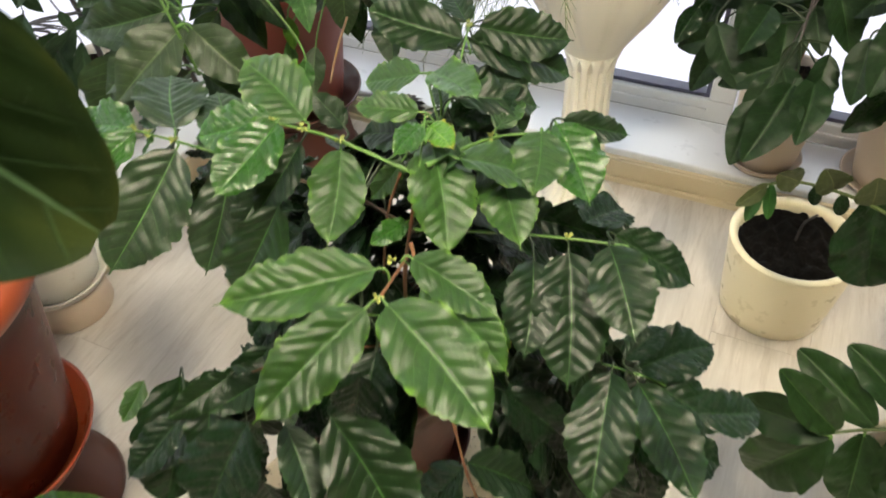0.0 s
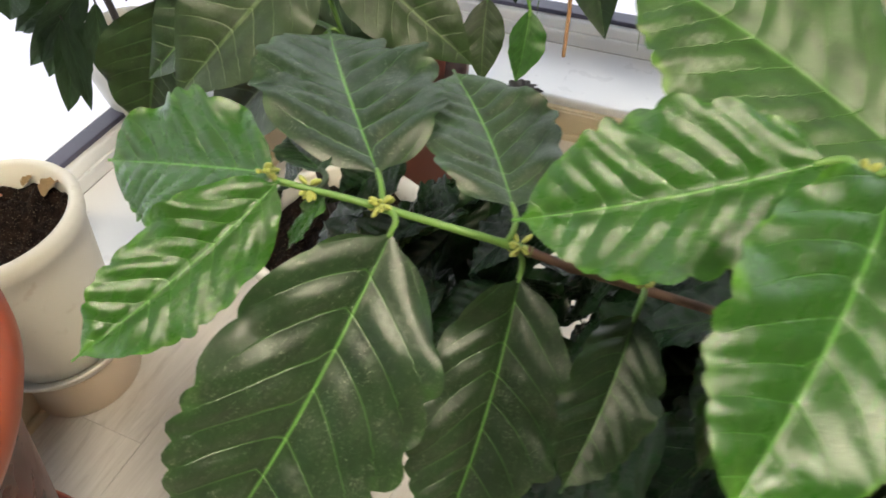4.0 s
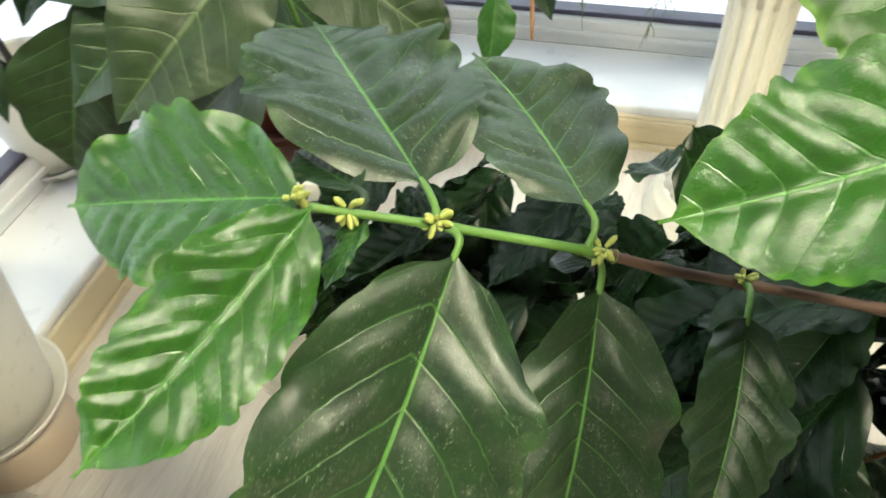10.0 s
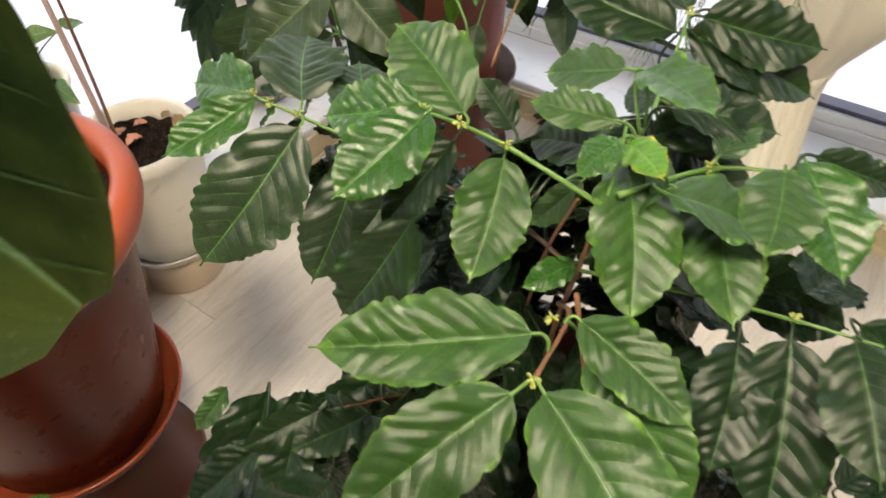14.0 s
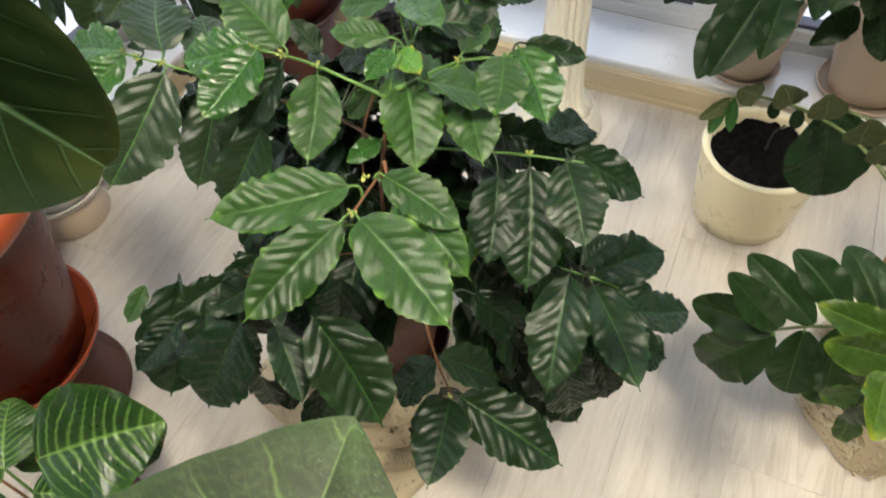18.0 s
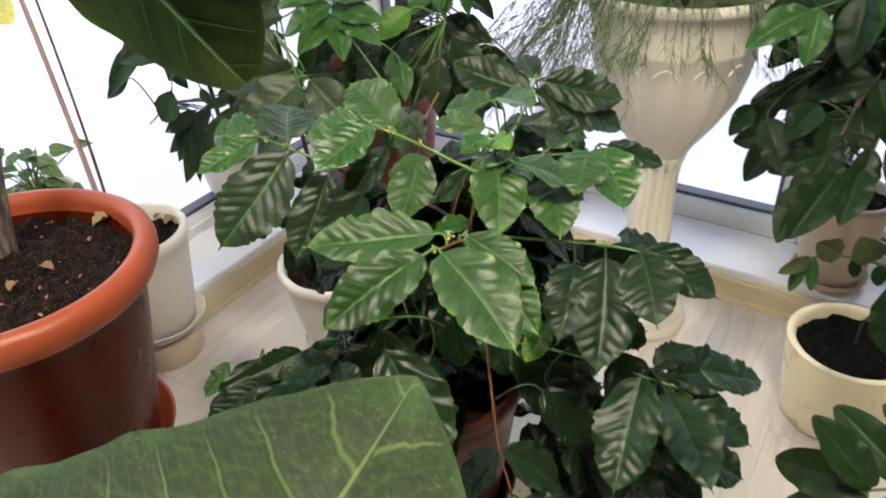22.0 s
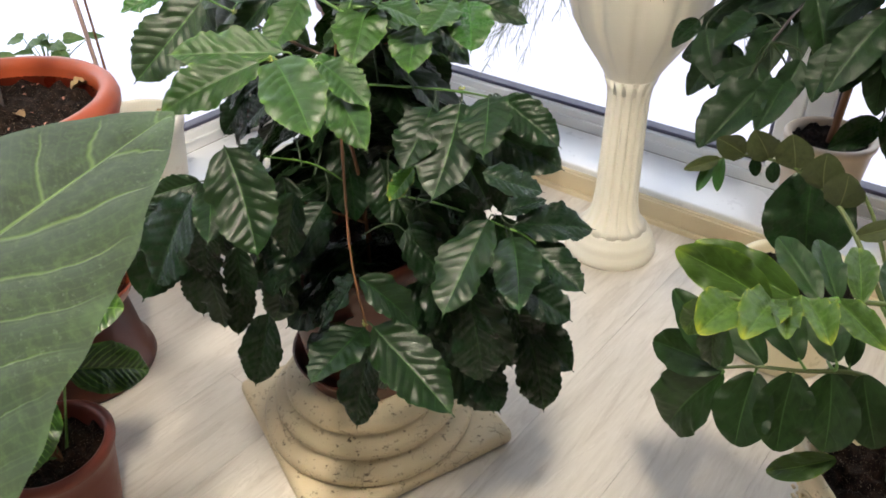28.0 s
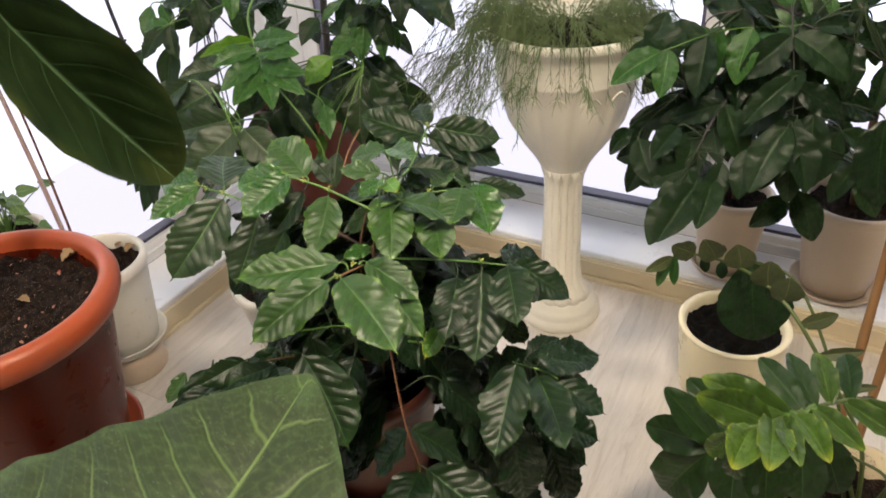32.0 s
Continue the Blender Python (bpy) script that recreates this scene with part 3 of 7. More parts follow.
# unseen walls and ceiling, added to close the room and limit its bounce
room_box("wall_back", -0.4, -LONG - 0.12, -0.05, WIDE + 0.12, -LONG, 2.62, WALLP, None, 0, "unseen wall behind the camera, kept dark to cut bounce")
room_box("wall_side", WIDE, -LONG, -0.05, WIDE + 0.12, 0.4, 2.62, WALLP, None, 0, "unseen side wall, kept dark to cut bounce")
room_box("ceiling", -0.4, -LONG, 2.50, WIDE, 0.4, 2.62, CEILP, None, 0, "unseen grey ceiling")
room_box("lintel_right", -0.4, 0.0, WIN_TOP, WIDE, 0.4, 2.50, WALLP, None, 0, "wall strip above the windows")
room_box("lintel_left", -0.4, -LONG, WIN_TOP, 0.0, 0.0, 2.50, WALLP, None, 0, "wall strip above the windows")


def window(name, x0, x1, turn):
    """A white plastic window from x0 to x1 along a glazing line, its parts proud of one another."""
    w = tagged(new(name), "white plastic window frame with clear glass and a dark gasket", "window", "windows", "structure")
    w.matrix_world = turn
    z0, z1, y0, y1 = SILL_H, WIN_TOP, DEPTH - 0.005, DEPTH + 0.065
    f = 0.062
    for nm, b in (("bottom_rail", (x0, y0, z0, x1, y1, z0 + f)), ("top_rail", (x0, y0, z1 - f, x1, y1, z1)),
                  ("side_post", (x0, y0, z0 + f, x0 + f, y1, z1 - f)), ("side_post", (x1 - f, y0, z0 + f, x1, y1, z1 - f))):
        part(nm, box_bm(*b, 0.005), PVC, w, smooth=False)
    part("rail_lip", box_bm(x0 + f, y0 - 0.008, z0 + f * 0.45, x1 - f, y0 - 0.0005, z0 + f * 0.62, 0.002), PVC, w, smooth=False)
    g = 0.011
    for b in ((x0 + f, y0 + 0.012, z0 + f, x1 - f, y1 - 0.02, z0 + f + g), (x0 + f, y0 + 0.012, z1 - f - g, x1 - f, y1 - 0.02, z1 - f),
              (x0 + f, y0 + 0.012, z0 + f + g, x0 + f + g, y1 - 0.02, z1 - f - g), (x1 - f - g, y0 + 0.012, z0 + f + g, x1 - f, y1 - 0.02, z1 - f - g)):
        part("gasket", box_bm(*b, 0.002), GASKET, w, "dark rubber gasket", smooth=False)
    pane = part("pane", box_bm(x0 + f + g, y0 + 0.02, z0 + f + g, x1 - f - g, y0 + 0.026, z1 - f - g, 0), GLASS, w, "clear glass pane", smooth=False)
    pane.visible_shadow = False
    return w


LEFT_TURN = ROOM @ Matrix.Rotation(radians(90), 4, "Z")
window("window_1", -0.12, 1.26, ROOM)
window("window_2", 1.262, 2.62, ROOM)
window("window_3", -1.45, 0.12, LEFT_TURN)
window("window_4", -3.0, -1.452, LEFT_TURN)
window("window_5", 2.622, 4.5, ROOM)
window("window_6", -4.7, -3.002, LEFT_TURN)
room_box("corner_post", -DEPTH - 0.07, DEPTH - 0.006, SILL_H, -0.121, DEPTH + 0.07, WIN_TOP, PVC, None, 0.005, "white corner post between the windows")


def ceiling_lamp(x, y):
    lamp = thing("ceiling_lamp", (x, y, 2.5), "round unseen grey ceiling lamp with a warm diffuser", "lamp", "ceiling lamps")
    part("housing", lathe([(0.0, -0.03), (0.21, -0.03), (0.22, -0.02), (0.22, 0.0)]), PVC, lamp)
    part("diffuser", lathe([(0.0, -0.052), (0.15, -0.050), (0.195, -0.040), (0.20, -0.031)]), LAMP_GLOW, lamp, "warm glowing diffuser")


ceiling_lamp(-0.45, -0.55)
ceiling_lamp(0.45, -0.70)


# ---- pots ----
def soil_bm(r, seed, lumps=0.011):
    rnd = random.Random(seed)
    bm = bmesh.new()
    rings, seg = 22, 72
    c = bm.verts.new((0, 0, lumps * 0.5))
    prev = None
    for i in range(1, rings + 1):
        rr = r * i / rings
        row = []
        for k in range(seg):
            a = 2 * math.pi * k / seg
            z = lumps * 2.0 * noise.noise(Vector((rr * math.cos(a) * 45 + seed, rr * math.sin(a) * 45, seed))) + rnd.uniform(-1, 1) * lumps * 0.28
            row.append(bm.verts.new((rr * math.cos(a), rr * math.sin(a), z - (0.012 if i == rings else 0))))
        for k in range(seg):
            j = (k + 1) % seg
            if prev:
                bm.faces.new((prev[k], row[k], row[j], prev[j]))
            else:
                bm.faces.new((c, row[k], row[j]))
        prev = row
    return bm


def pot_parts(owner, z, base_r, top_r, height, material, lip=0.012, lip_h=0.03, soil_drop=0.03, seed=1, label="", off=(0, 0), ribs=0, earth=None):
    """A round pot with a rolled lip and soil, in the owner's own axes."""
    w = 0.006
    h = height

    def flute(r, zz, a):
        return r * (1 + (0.006 * math.cos(a * ribs) if ribs and zz > h - lip_h else 0))

    prof = [(base_r * 0.9, 0.0), (base_r, 0.006)]
    for i in range(1, 7):
        t = i / 6
        prof.append((base_r + (top_r - lip * 0.6 - base_r) * t ** 0.9, 0.006 + (h - lip_h - 0.006) * t))
    prof += [(top_r - 0.002, h - lip_h + 0.004), (top_r, h - lip_h * 0.6), (top_r + 0.001, h - lip_h * 0.25), (top_r - 0.003, h - 0.002),
             (top_r - 0.009, h), (top_r - 0.015, h - 0.004), (top_r - 0.018, h - lip_h), (top_r - 0.026, h - lip_h - 0.05), (base_r * 0.8, 0.02), (0.0, 0.015)]
    pot = part("pot", lathe(prof, 72, flute), material, owner, label)
    pot.location = (off[0], off[1], z)
    soil = part("soil", soil_bm(top_r - 0.015, seed), earth or SOIL, owner, "dark crumbly potting soil")
    soil.location = (off[0], off[1], z + h - soil_drop)
    return pot


def saucer(at, r, h, material, label, name="saucer"):
    s = thing(name, at, label, "saucer")
    part("dish", lathe([(0.0, 0.0), (r * 0.82, 0.0), (r * 0.86, 0.003), (r * 0.97, h - 0.004), (r, h - 0.001), (r * 1.005, h + 0.003), (r * 0.985, h + 0.005), (r * 0.96, h), (r * 0.84, 0.008), (0.0, 0.007)], 72), material, s)
    return s


def crumbs(owner, centre, r, n, material, seed, size=0.012, name="fallen_leaf", label=""):
    """Dry bits lying on soil, each a curled flake."""
    rnd = random.Random(seed)
    for _ in range(n):
        a, q = rnd.uniform(0, 6.28), r * math.sqrt(rnd.random())
        me = leaf_mesh("oval", rnd.randrange(3), material, 12, 8, 0.03, 0.06, 0.5, 0.5)
        p = Vector((centre[0] + q * math.cos(a), centre[1] + q * math.sin(a), centre[2] + 0.005))
        d = rnd.uniform(0, 6.28)
        s = size * rnd.uniform(0.7, 1.6)
        leaf(owner, p, p + Vector((math.cos(d) * s, math.sin(d) * s, 0.003)), s * 0.7, me, (0, 0, 1), 0, name, label)


# the coffee plant's plinth: a square slab with turned mouldings, worn cast stone
PL = Vector((-0.005, 0.222, 0.0))
plinth = thing("plinth", PL, "cream crackled cast-stone plinth with turned mouldings on a square slab", "plinth")
slab = part("slab", box_bm(-0.20, -0.20, 0.0, 0.20, 0.20, 0.034, 0.012), STONE, plinth)
slab.rotation_euler = (0, 0, radians(44))
part("moulding", lathe([(0.190, 0.032), (0.199, 0.040), (0.200, 0.052), (0.194, 0.063), (0.178, 0.067), (0.169, 0.069), (0.167, 0.074), (0.174, 0.081), (0.175, 0.092), (0.167, 0.102), (0.154, 0.105), (0.146, 0.107),
                        (0.144, 0.112), (0.151, 0.119), (0.151, 0.129), (0.143, 0.137), (0.133, 0.140), (0.128, 0.150), (0.0, 0.150)], 96), STONE, plinth)
saucer((PL.x, PL.y, 0.151), 0.128, 0.045, BROWNPOT, "dark brown plastic saucer on the plinth")

# large orange pot with a tree on a saucer and an upturned brown pot
OP = Vector((-0.648, 0.215, 0.0))
foot = thing("upturned_pot", (OP.x, OP.y + 0.02, 0.0), "upturned brown plastic pot used as a stand", "pot")
part("body", lathe([(0.136, 0.0), (0.140, 0.008), (0.136, 0.026), (0.126, 0.032), (0.108, 0.19), (0.102, 0.198), (0.0, 0.198)], 72), BROWNPOT, foot)
saucer((OP.x, OP.y, 0.199), 0.170, 0.042, SAUCERRED, "reddish plastic saucer under the big pot")
tree = thing("potted_tree", (OP.x, OP.y, 0.208), "large orange-brown plastic pot with dark soil and a grey trunk", "potted plant")
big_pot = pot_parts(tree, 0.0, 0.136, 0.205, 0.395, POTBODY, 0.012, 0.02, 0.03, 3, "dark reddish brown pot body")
part("rim", lathe([(0.190, 0.350), (0.203, 0.352), (0.215, 0.360), (0.2215, 0.374), (0.223, 0.388), (0.219, 0.401), (0.209, 0.409), (0.198, 0.409), (0.190, 0.402), (0.187, 0.390), (0.188, 0.352)], 96), TERRACOTTA, big_pot, "thick rounded orange rim")
stem("trunk", [(-0.700, 0.285, 0.55), (-0.682, 0.287, 0.66), (-0.645, 0.289, 0.80), (-0.600, 0.29, 0.93), (-0.555, 0.29, 1.08), (-0.53, 0.29, 1.35)], 0.020, 0.016, TRUNK, tree, "grey ridged trunk", 0.05, 14)
crumbs(tree, (OP.x, OP.y, 0.578), 0.17, 5, DRYLEAF, 5, 0.026)
crumbs(tree, (OP.x, OP.y, 0.576), 0.17, 30, DRYPINK, 6, 0.005, "bark_chip")

# white pots by the left-hand glazing
WP = Vector((-0.745, 0.705, 0.0))
stand = thing("upturned_pot", (WP.x, WP.y, 0.0), "upturned beige pot as a stand by the baseboard", "pot")
part("body", lathe([(0.085, 0.0), (0.088, 0.006), (0.080, 0.085), (0.0, 0.085)], 56), BEIGEPOT, stand)
saucer((WP.x, WP.y, 0.086), 0.112, 0.026, WHITEPOT, "white plastic saucer under the pot")
bare = thing("potted_bare_plant", (WP.x, WP.y, 0.094), "white plastic pot with soil and two bare thin stems", "potted plant")
pot_parts(bare, 0.0, 0.088, 0.120, 0.26, WHITEPOT, 0.010, 0.035, 0.035, 4)
crumbs(bare, (WP.x, WP.y, 0.325), 0.085, 4, DRYLEAF, 8, 0.028)
crumbs(bare, (WP.x, WP.y, 0.325), 0.085, 3, DRYPINK, 9, 0.022)
stem("bare_stem", [(-0.79, 0.70, 0.31), (-0.80, 0.70, 0.60), (-0.82, 0.70, 0.95), (-0.84, 0.70, 1.25)], 0.006, 0.004, PINKWOOD, bare, "pinkish bare stem")
stem("bare_stem", [(-0.77, 0.69, 0.31), (-0.775, 0.70, 0.55), (-0.782, 0.70, 0.80), (-0.80, 0.70, 1.1)], 0.0035, 0.002, BARK, bare, "thin brown twig")

MP = Vector((-0.300, 0.760, 0.0))
saucer((MP.x, MP.y, 0.0), 0.105, 0.030, WHITEPOT, "white plastic saucer on the floor")
mid = thing("potted_shrub", (MP.x, MP.y, 0.008), "white plastic pot with a ribbed rim and a tall leafy shrub", "potted plant")
pot_parts(mid, 0.0, 0.085, 0.138, 0.245, WHITEPOT, 0.012, 0.032, 0.03, 6, "", (0, 0), 60)

# cream pot on the floor
CP = Vector((0.788, 0.602, 0.0))
zam = thing("potted_zz_plant", (CP.x, CP.y, 0.0), "cream ceramic pot with black soil and arching stems of small leaves", "potted plant")
pot_parts(zam, 0.0, 0.104, 0.125, 0.200, CREAMPOT, 0.002, 0.012, 0.022, 7, earth=BLACKSOIL)

# ivory column planter
CO = Vector((0.414, 0.910, 0.0))
urn = thing("pedestal_planter", CO, "ivory plastic planter bowl on a fluted column with trailing fine foliage", "planter")
urn.scale = (0.97, 0.97, 1.045)


def bowl_flute(r, z, a):
    s = max(0.0, min(1.0, (z - 0.40) / 0.10)) * max(0.0, min(1.0, (0.70 - z) / 0.06))
    return r * (1 - 0.045 * s * max(0.0, math.cos(a * 12)) ** 3)


def column_flute(r, z, a):
    s = max(0.0, min(1.0, (z - 0.072) / 0.03)) * max(0.0, min(1.0, (0.45 - z) / 0.03))
    return r * (1 - 0.17 * s * max(0.0, math.cos(a * 14)) ** 1.5)


part("base", lathe([(0.112, 0.0), (0.116, 0.008), (0.115, 0.020), (0.108, 0.027), (0.105, 0.034), (0.106, 0.042), (0.100, 0.052), (0.093, 0.057), (0.092, 0.066), (0.086, 0.072), (0.0, 0.074)], 96), URN, urn)
part("column", lathe([(0.088, 0.070), (0.074, 0.084), (0.064, 0.102), (0.058, 0.125), (0.054, 0.16), (0.052, 0.25), (0.050, 0.34), (0.050, 0.395), (0.053, 0.42), (0.062, 0.445)], 168, column_flute), URN, urn)
for k in range(14):
    a0 = 2 * math.pi * k / 14
    part("arch_relief", tube_into(bmesh.new(), [Vector((0.1675 * math.cos(a0 + 0.14 * v), 0.1675 * math.sin(a0 + 0.14 * v), 0.655 + 0.016 * (1 - v * v))) for v in (-1, -0.6, 0, 0.6, 1)], 0.0022, 0.0022, 6), URN, urn)
part("bowl", lathe([(0.050, 0.412), (0.056, 0.44), (0.078, 0.475), (0.115, 0.525), (0.145, 0.575), (0.160, 0.63), (0.168, 0.685), (0.171, 0.688), (0.170, 0.694), (0.177, 0.74), (0.182, 0.765),
                    (0.194, 0.768), (0.198, 0.776), (0.197, 0.786), (0.190, 0.790), (0.182, 0.786), (0.172, 0.74), (0.150, 0.66), (0.0, 0.60)], 144, bowl_flute), URN, urn)
part("soil", soil_bm(0.172, 12), SOIL, urn).location = (0, 0, 0.745)


# ---- the coffee plant ----
coffee = thing("potted_coffee_plant", (PL.x, PL.y, 0.158), "coffee plant with glossy dark wavy leaves in a brown plastic pot", "potted plant")
pot_parts(coffee, 0.0, 0.098, 0.138, 0.275, BROWNPOT, 0.012, 0.03, 0.05, 14, "dark brown plastic pot")
CV = lambda mat, k, dr=0.16: leaf_mesh("coffee", k, mat, 54, 18, 0.0120 if mat in (COFFEE_DARK, BLACKISH, COFFEE_DUSTY) else 0.0128, 0.044, dr)  # noqa: E731
stem("trunk", [(0.03, 0.20, 0.38), (0.045, 0.16, 0.55), (0.055, 0.10, 0.70), (0.070, 0.085, 0.80), (0.078, 0.085, 0.845)], 0.0030, 0.0014, BARK, coffee, "thin brown woody trunk", 0.15)
stem("shoot", [(0.078, 0.085, 0.845), (0.083, 0.105, 0.866), (0.086, 0.125, 0.875)], 0.0014, 0.0011, STEM, coffee, "green leading shoot")
stem("branch", [(0.075, 0.08, 0.845), (0.009, 0.111, 0.862), (-0.022, 0.112, 0.876), (-0.046, 0.110, 0.886)], 0.0020, 0.0012, STEM, coffee, "green side branch", 0.3)
stem("branch", [(-0.112, 0.1695, 0.8045), (-0.118, 0.1705, 0.807), (-0.164, 0.176, 0.824), (-0.20, 0.178, 0.838)], 0.0019, 0.0012, STEM, coffee, "green side branch", 0.3)
stem("branch", [(0.068, 0.09, 0.765), (0.02, 0.135, 0.768), (-0.024, 0.150, 0.777), (-0.07, 0.163, 0.788), (-0.097, 0.1668, 0.798), (-0.1135, 0.1697, 0.8052)], 0.0020, 0.0018, DARKBARK, coffee, "woody older part of a branch", 0.3)
stem("branch", [(0.085, 0.085, 0.85), (0.146, 0.132, 0.84), (0.20, 0.13, 0.845)], 0.0020, 0.0012, STEM, coffee, "green side branch", 0.3)
stem("branch", [(0.06, 0.12, 0.74), (0.14, 0.10, 0.75), (0.215, 0.075, 0.76), (0.27, 0.06, 0.76)], 0.0018, 0.0011, STEM, coffee, "green side branch", 0.3)

# leaves: base, tip, width over length, shade of green
def c_leaf(base, tip, ratio, mat, k, roll=0.0, dr=0.16):
    b, t = Vector(base), Vector(tip)
    face = (Vector((0.13, -0.45, 1.25)) - b).normalized() * 0.75 + Vector((0, 0, 0.45))
    return leaf(coffee, b, t, (t - b).length * ratio, CV(mat, k, dr), face, roll)


c_leaf((0.090, 0.120, 0.850), (0.100, 0.018, 0.803), 0.53, COFFEE_MID, 0, -8)
c_leaf((0.151, 0.132, 0.829), (0.164, 0.030, 0.795), 0.5, COFFEE_MID, 1, 6)
c_leaf((0.008, 0.115, 0.851), (-0.005, 0.034, 0.807), 0.55, COFFEE_MID, 2, 0)
c_leaf((-0.040, 0.107, 0.890), (-0.092, 0.041, 0.864), 0.58, COFFEE_YOUNG, 3, 10)
c_leaf((-0.020, 0.125, 0.874), (-0.083, 0.195, 0.900), 0.6, COFFEE_MID, 4, -5)
c_leaf((-0.048, 0.120, 0.884), (-0.124, 0.128, 0.862), 0.56, COFFEE_YOUNG, 5, 4)
c_leaf((-0.160, 0.168, 0.822), (-0.238, 0.086, 0.731), 0.53, COFFEE_DUSTY, 6, -8)
c_leaf((-0.165, 0.188, 0.828), (-0.190, 0.288, 0.832), 0.70, COFFEE_DUSTY, 0, 2)
c_leaf((-0.198, 0.181, 0.838), (-0.276, 0.219, 0.818), 0.58, COFFEE_YOUNG, 1, -8)
c_leaf((-0.197, 0.176, 0.839), (-0.263, 0.125, 0.812), 0.44, COFFEE_YOUNG, 2, 6)
c_leaf((-0.182, 0.180, 0.831), (-0.200, 0.171, 0.810), 0.30, COFFEE_YOUNG, 2, 40)
c_leaf((-0.184, 0.187, 0.832), (-0.202, 0.217, 0.827), 0.55, COFFEE_DARK, 3, 6)
c_leaf((-0.115, 0.170, 0.793), (-0.152, 0.104, 0.704), 0.5, COFFEE_DUSTY, 3, 0)
c_leaf((-0.117, 0.180, 0.815), (-0.136, 0.258, 0.826), 0.70, COFFEE_DUSTY, 4, 4)
c_leaf((-0.076, 0.149, 0.792), (-0.108, 0.097, 0.762), 0.52, COFFEE_DUSTY, 5, -5)
c_leaf((-0.028, 0.126, 0.853), (-0.076, 0.080, 0.803), 0.42, COFFEE_DARK, 6, 4)
c_leaf((-0.048, 0.072, 0.825), (-0.110, 0.055, 0.726), 0.45, COFFEE_DARK, 0, -11)
c_leaf((0.013, 0.129, 0.862), (-0.014, 0.145, 0.892), 0.6, COFFEE_DARK, 1, 2)
c_leaf((0.063, 0.126, 0.826), (0.027, 0.117, 0.785), 0.42, COFFEE_MID, 2, -8)
c_leaf((0.088, 0.119, 0.867), (0.109, 0.074, 0.875), 0.5, COFFEE_YELLOW, 3, 6)
c_leaf((0.084, 0.117, 0.871), (0.057, 0.077, 0.869), 0.5, COFFEE_YOUNG, 4, 0)
c_leaf((0.085, 0.176, 0.886), (0.026, 0.205, 0.861), 0.5, COFFEE_MID, 5, 10)
c_leaf((0.094, 0.162, 0.895), (0.131, 0.084, 0.917), 0.42, COFFEE_MID, 6, -5)
c_leaf((0.082, 0.136, 0.871), (0.019, 0.154, 0.870), 0.45, COFFEE_MID, 0, 4)
c_leaf((0.150, 0.139, 0.844), (0.179, 0.181, 0.850), 0.55, COFFEE_MID, 1, -11)
c_leaf((0.191, 0.126, 0.851), (0.176, 0.059, 0.831), 0.72, COFFEE_MID, 2, 2)
c_leaf((0.207, 0.144, 0.846), (0.229, 0.062, 0.813), 0.6, COFFEE_YOUNG, 3, -8)
c_leaf((0.213, 0.147, 0.847), (0.283, 0.153, 0.819), 0.38, COFFEE_DARK, 4, 6)
c_leaf((0.216, 0.070, 0.750), (0.204, -0.038, 0.673), 0.55, COFFEE_DARK, 5, 0)
c_leaf((0.251, 0.061, 0.764), (0.261, -0.029, 0.731), 0.62, COFFEE_DARK, 6, 10)
c_leaf((0.182, 0.067, 0.743), (0.165, -0.019, 0.698), 0.55, COFFEE_DARK, 0, -5)
c_leaf((0.261, 0.086, 0.752), (0.339, 0.051, 0.710), 0.5, BLACKISH, 1, 4)
c_leaf((0.247, 0.148, 0.709), (0.315, 0.229, 0.652), 0.55, BLACKISH, 2, -11)
c_leaf((0.050, -0.062, 0.840), (0.124, -0.155, 0.801), 0.52, COFFEE_MID, 3, 2)
c_leaf((0.037, -0.064, 0.838), (-0.046, -0.141, 0.806), 0.45, COFFEE_MID, 4, -8)
c_leaf((0.044, -0.019, 0.831), (-0.084, -0.049, 0.832), 0.4, COFFEE_MID, 5, 6)
c_leaf((0.067, 0.015, 0.808), (0.140, -0.038, 0.783), 0.45, COFFEE_MID, 6, 0)
c_leaf((0.077, 0.009, 0.787), (0.145, -0.070, 0.748), 0.45, COFFEE_MID, 0, 10)
c_leaf((0.064, 0.086, 0.783), (0.028, 0.054, 0.786), 0.45, COFFEE_YOUNG, 1, -5)
c_leaf((-0.000, -0.107, 0.760), (0.056, -0.177, 0.669), 0.55, COFFEE_DARK, 2, 4)
c_leaf((-0.053, -0.067, 0.687), (-0.024, -0.142, 0.653), 0.45, COFFEE_DARK, 3, -11)
c_leaf((-0.099, -0.039, 0.649), (-0.167, -0.073, 0.517), 0.55, BLACKISH, 4, 2)
c_leaf((-0.211, 0.080, 0.571), (-0.250, -0.010, 0.429), 0.55, BLACKISH, 5, -8)
c_leaf((-0.155, 0.038, 0.517), (-0.167, 0.008, 0.401), 0.5, BLACKISH, 6, 6)
c_leaf((-0.086, 0.006, 0.544), (-0.072, -0.024, 0.462), 0.5, BLACKISH, 0, 0)
c_leaf((0.262, 0.016, 0.627), (0.227, -0.096, 0.555), 0.5, COFFEE_DARK, 1, 10)
c_leaf((0.290, 0.014, 0.606), (0.320, -0.119, 0.596), 0.42, COFFEE_DARK, 2, -5)
c_leaf((0.289, 0.021, 0.616), (0.388, 0.064, 0.596), 0.55, BLACKISH, 3, 4)
c_leaf((0.301, 0.025, 0.599), (0.386, -0.022, 0.560), 0.55, BLACKISH, 4, -11)
c_leaf((0.286, 0.016, 0.583), (0.308, -0.077, 0.557), 0.5, BLACKISH, 5, 2)
c_leaf((0.276, 0.027, 0.626), (0.327, 0.061, 0.634), 0.55, BLACKISH, 6, -8)
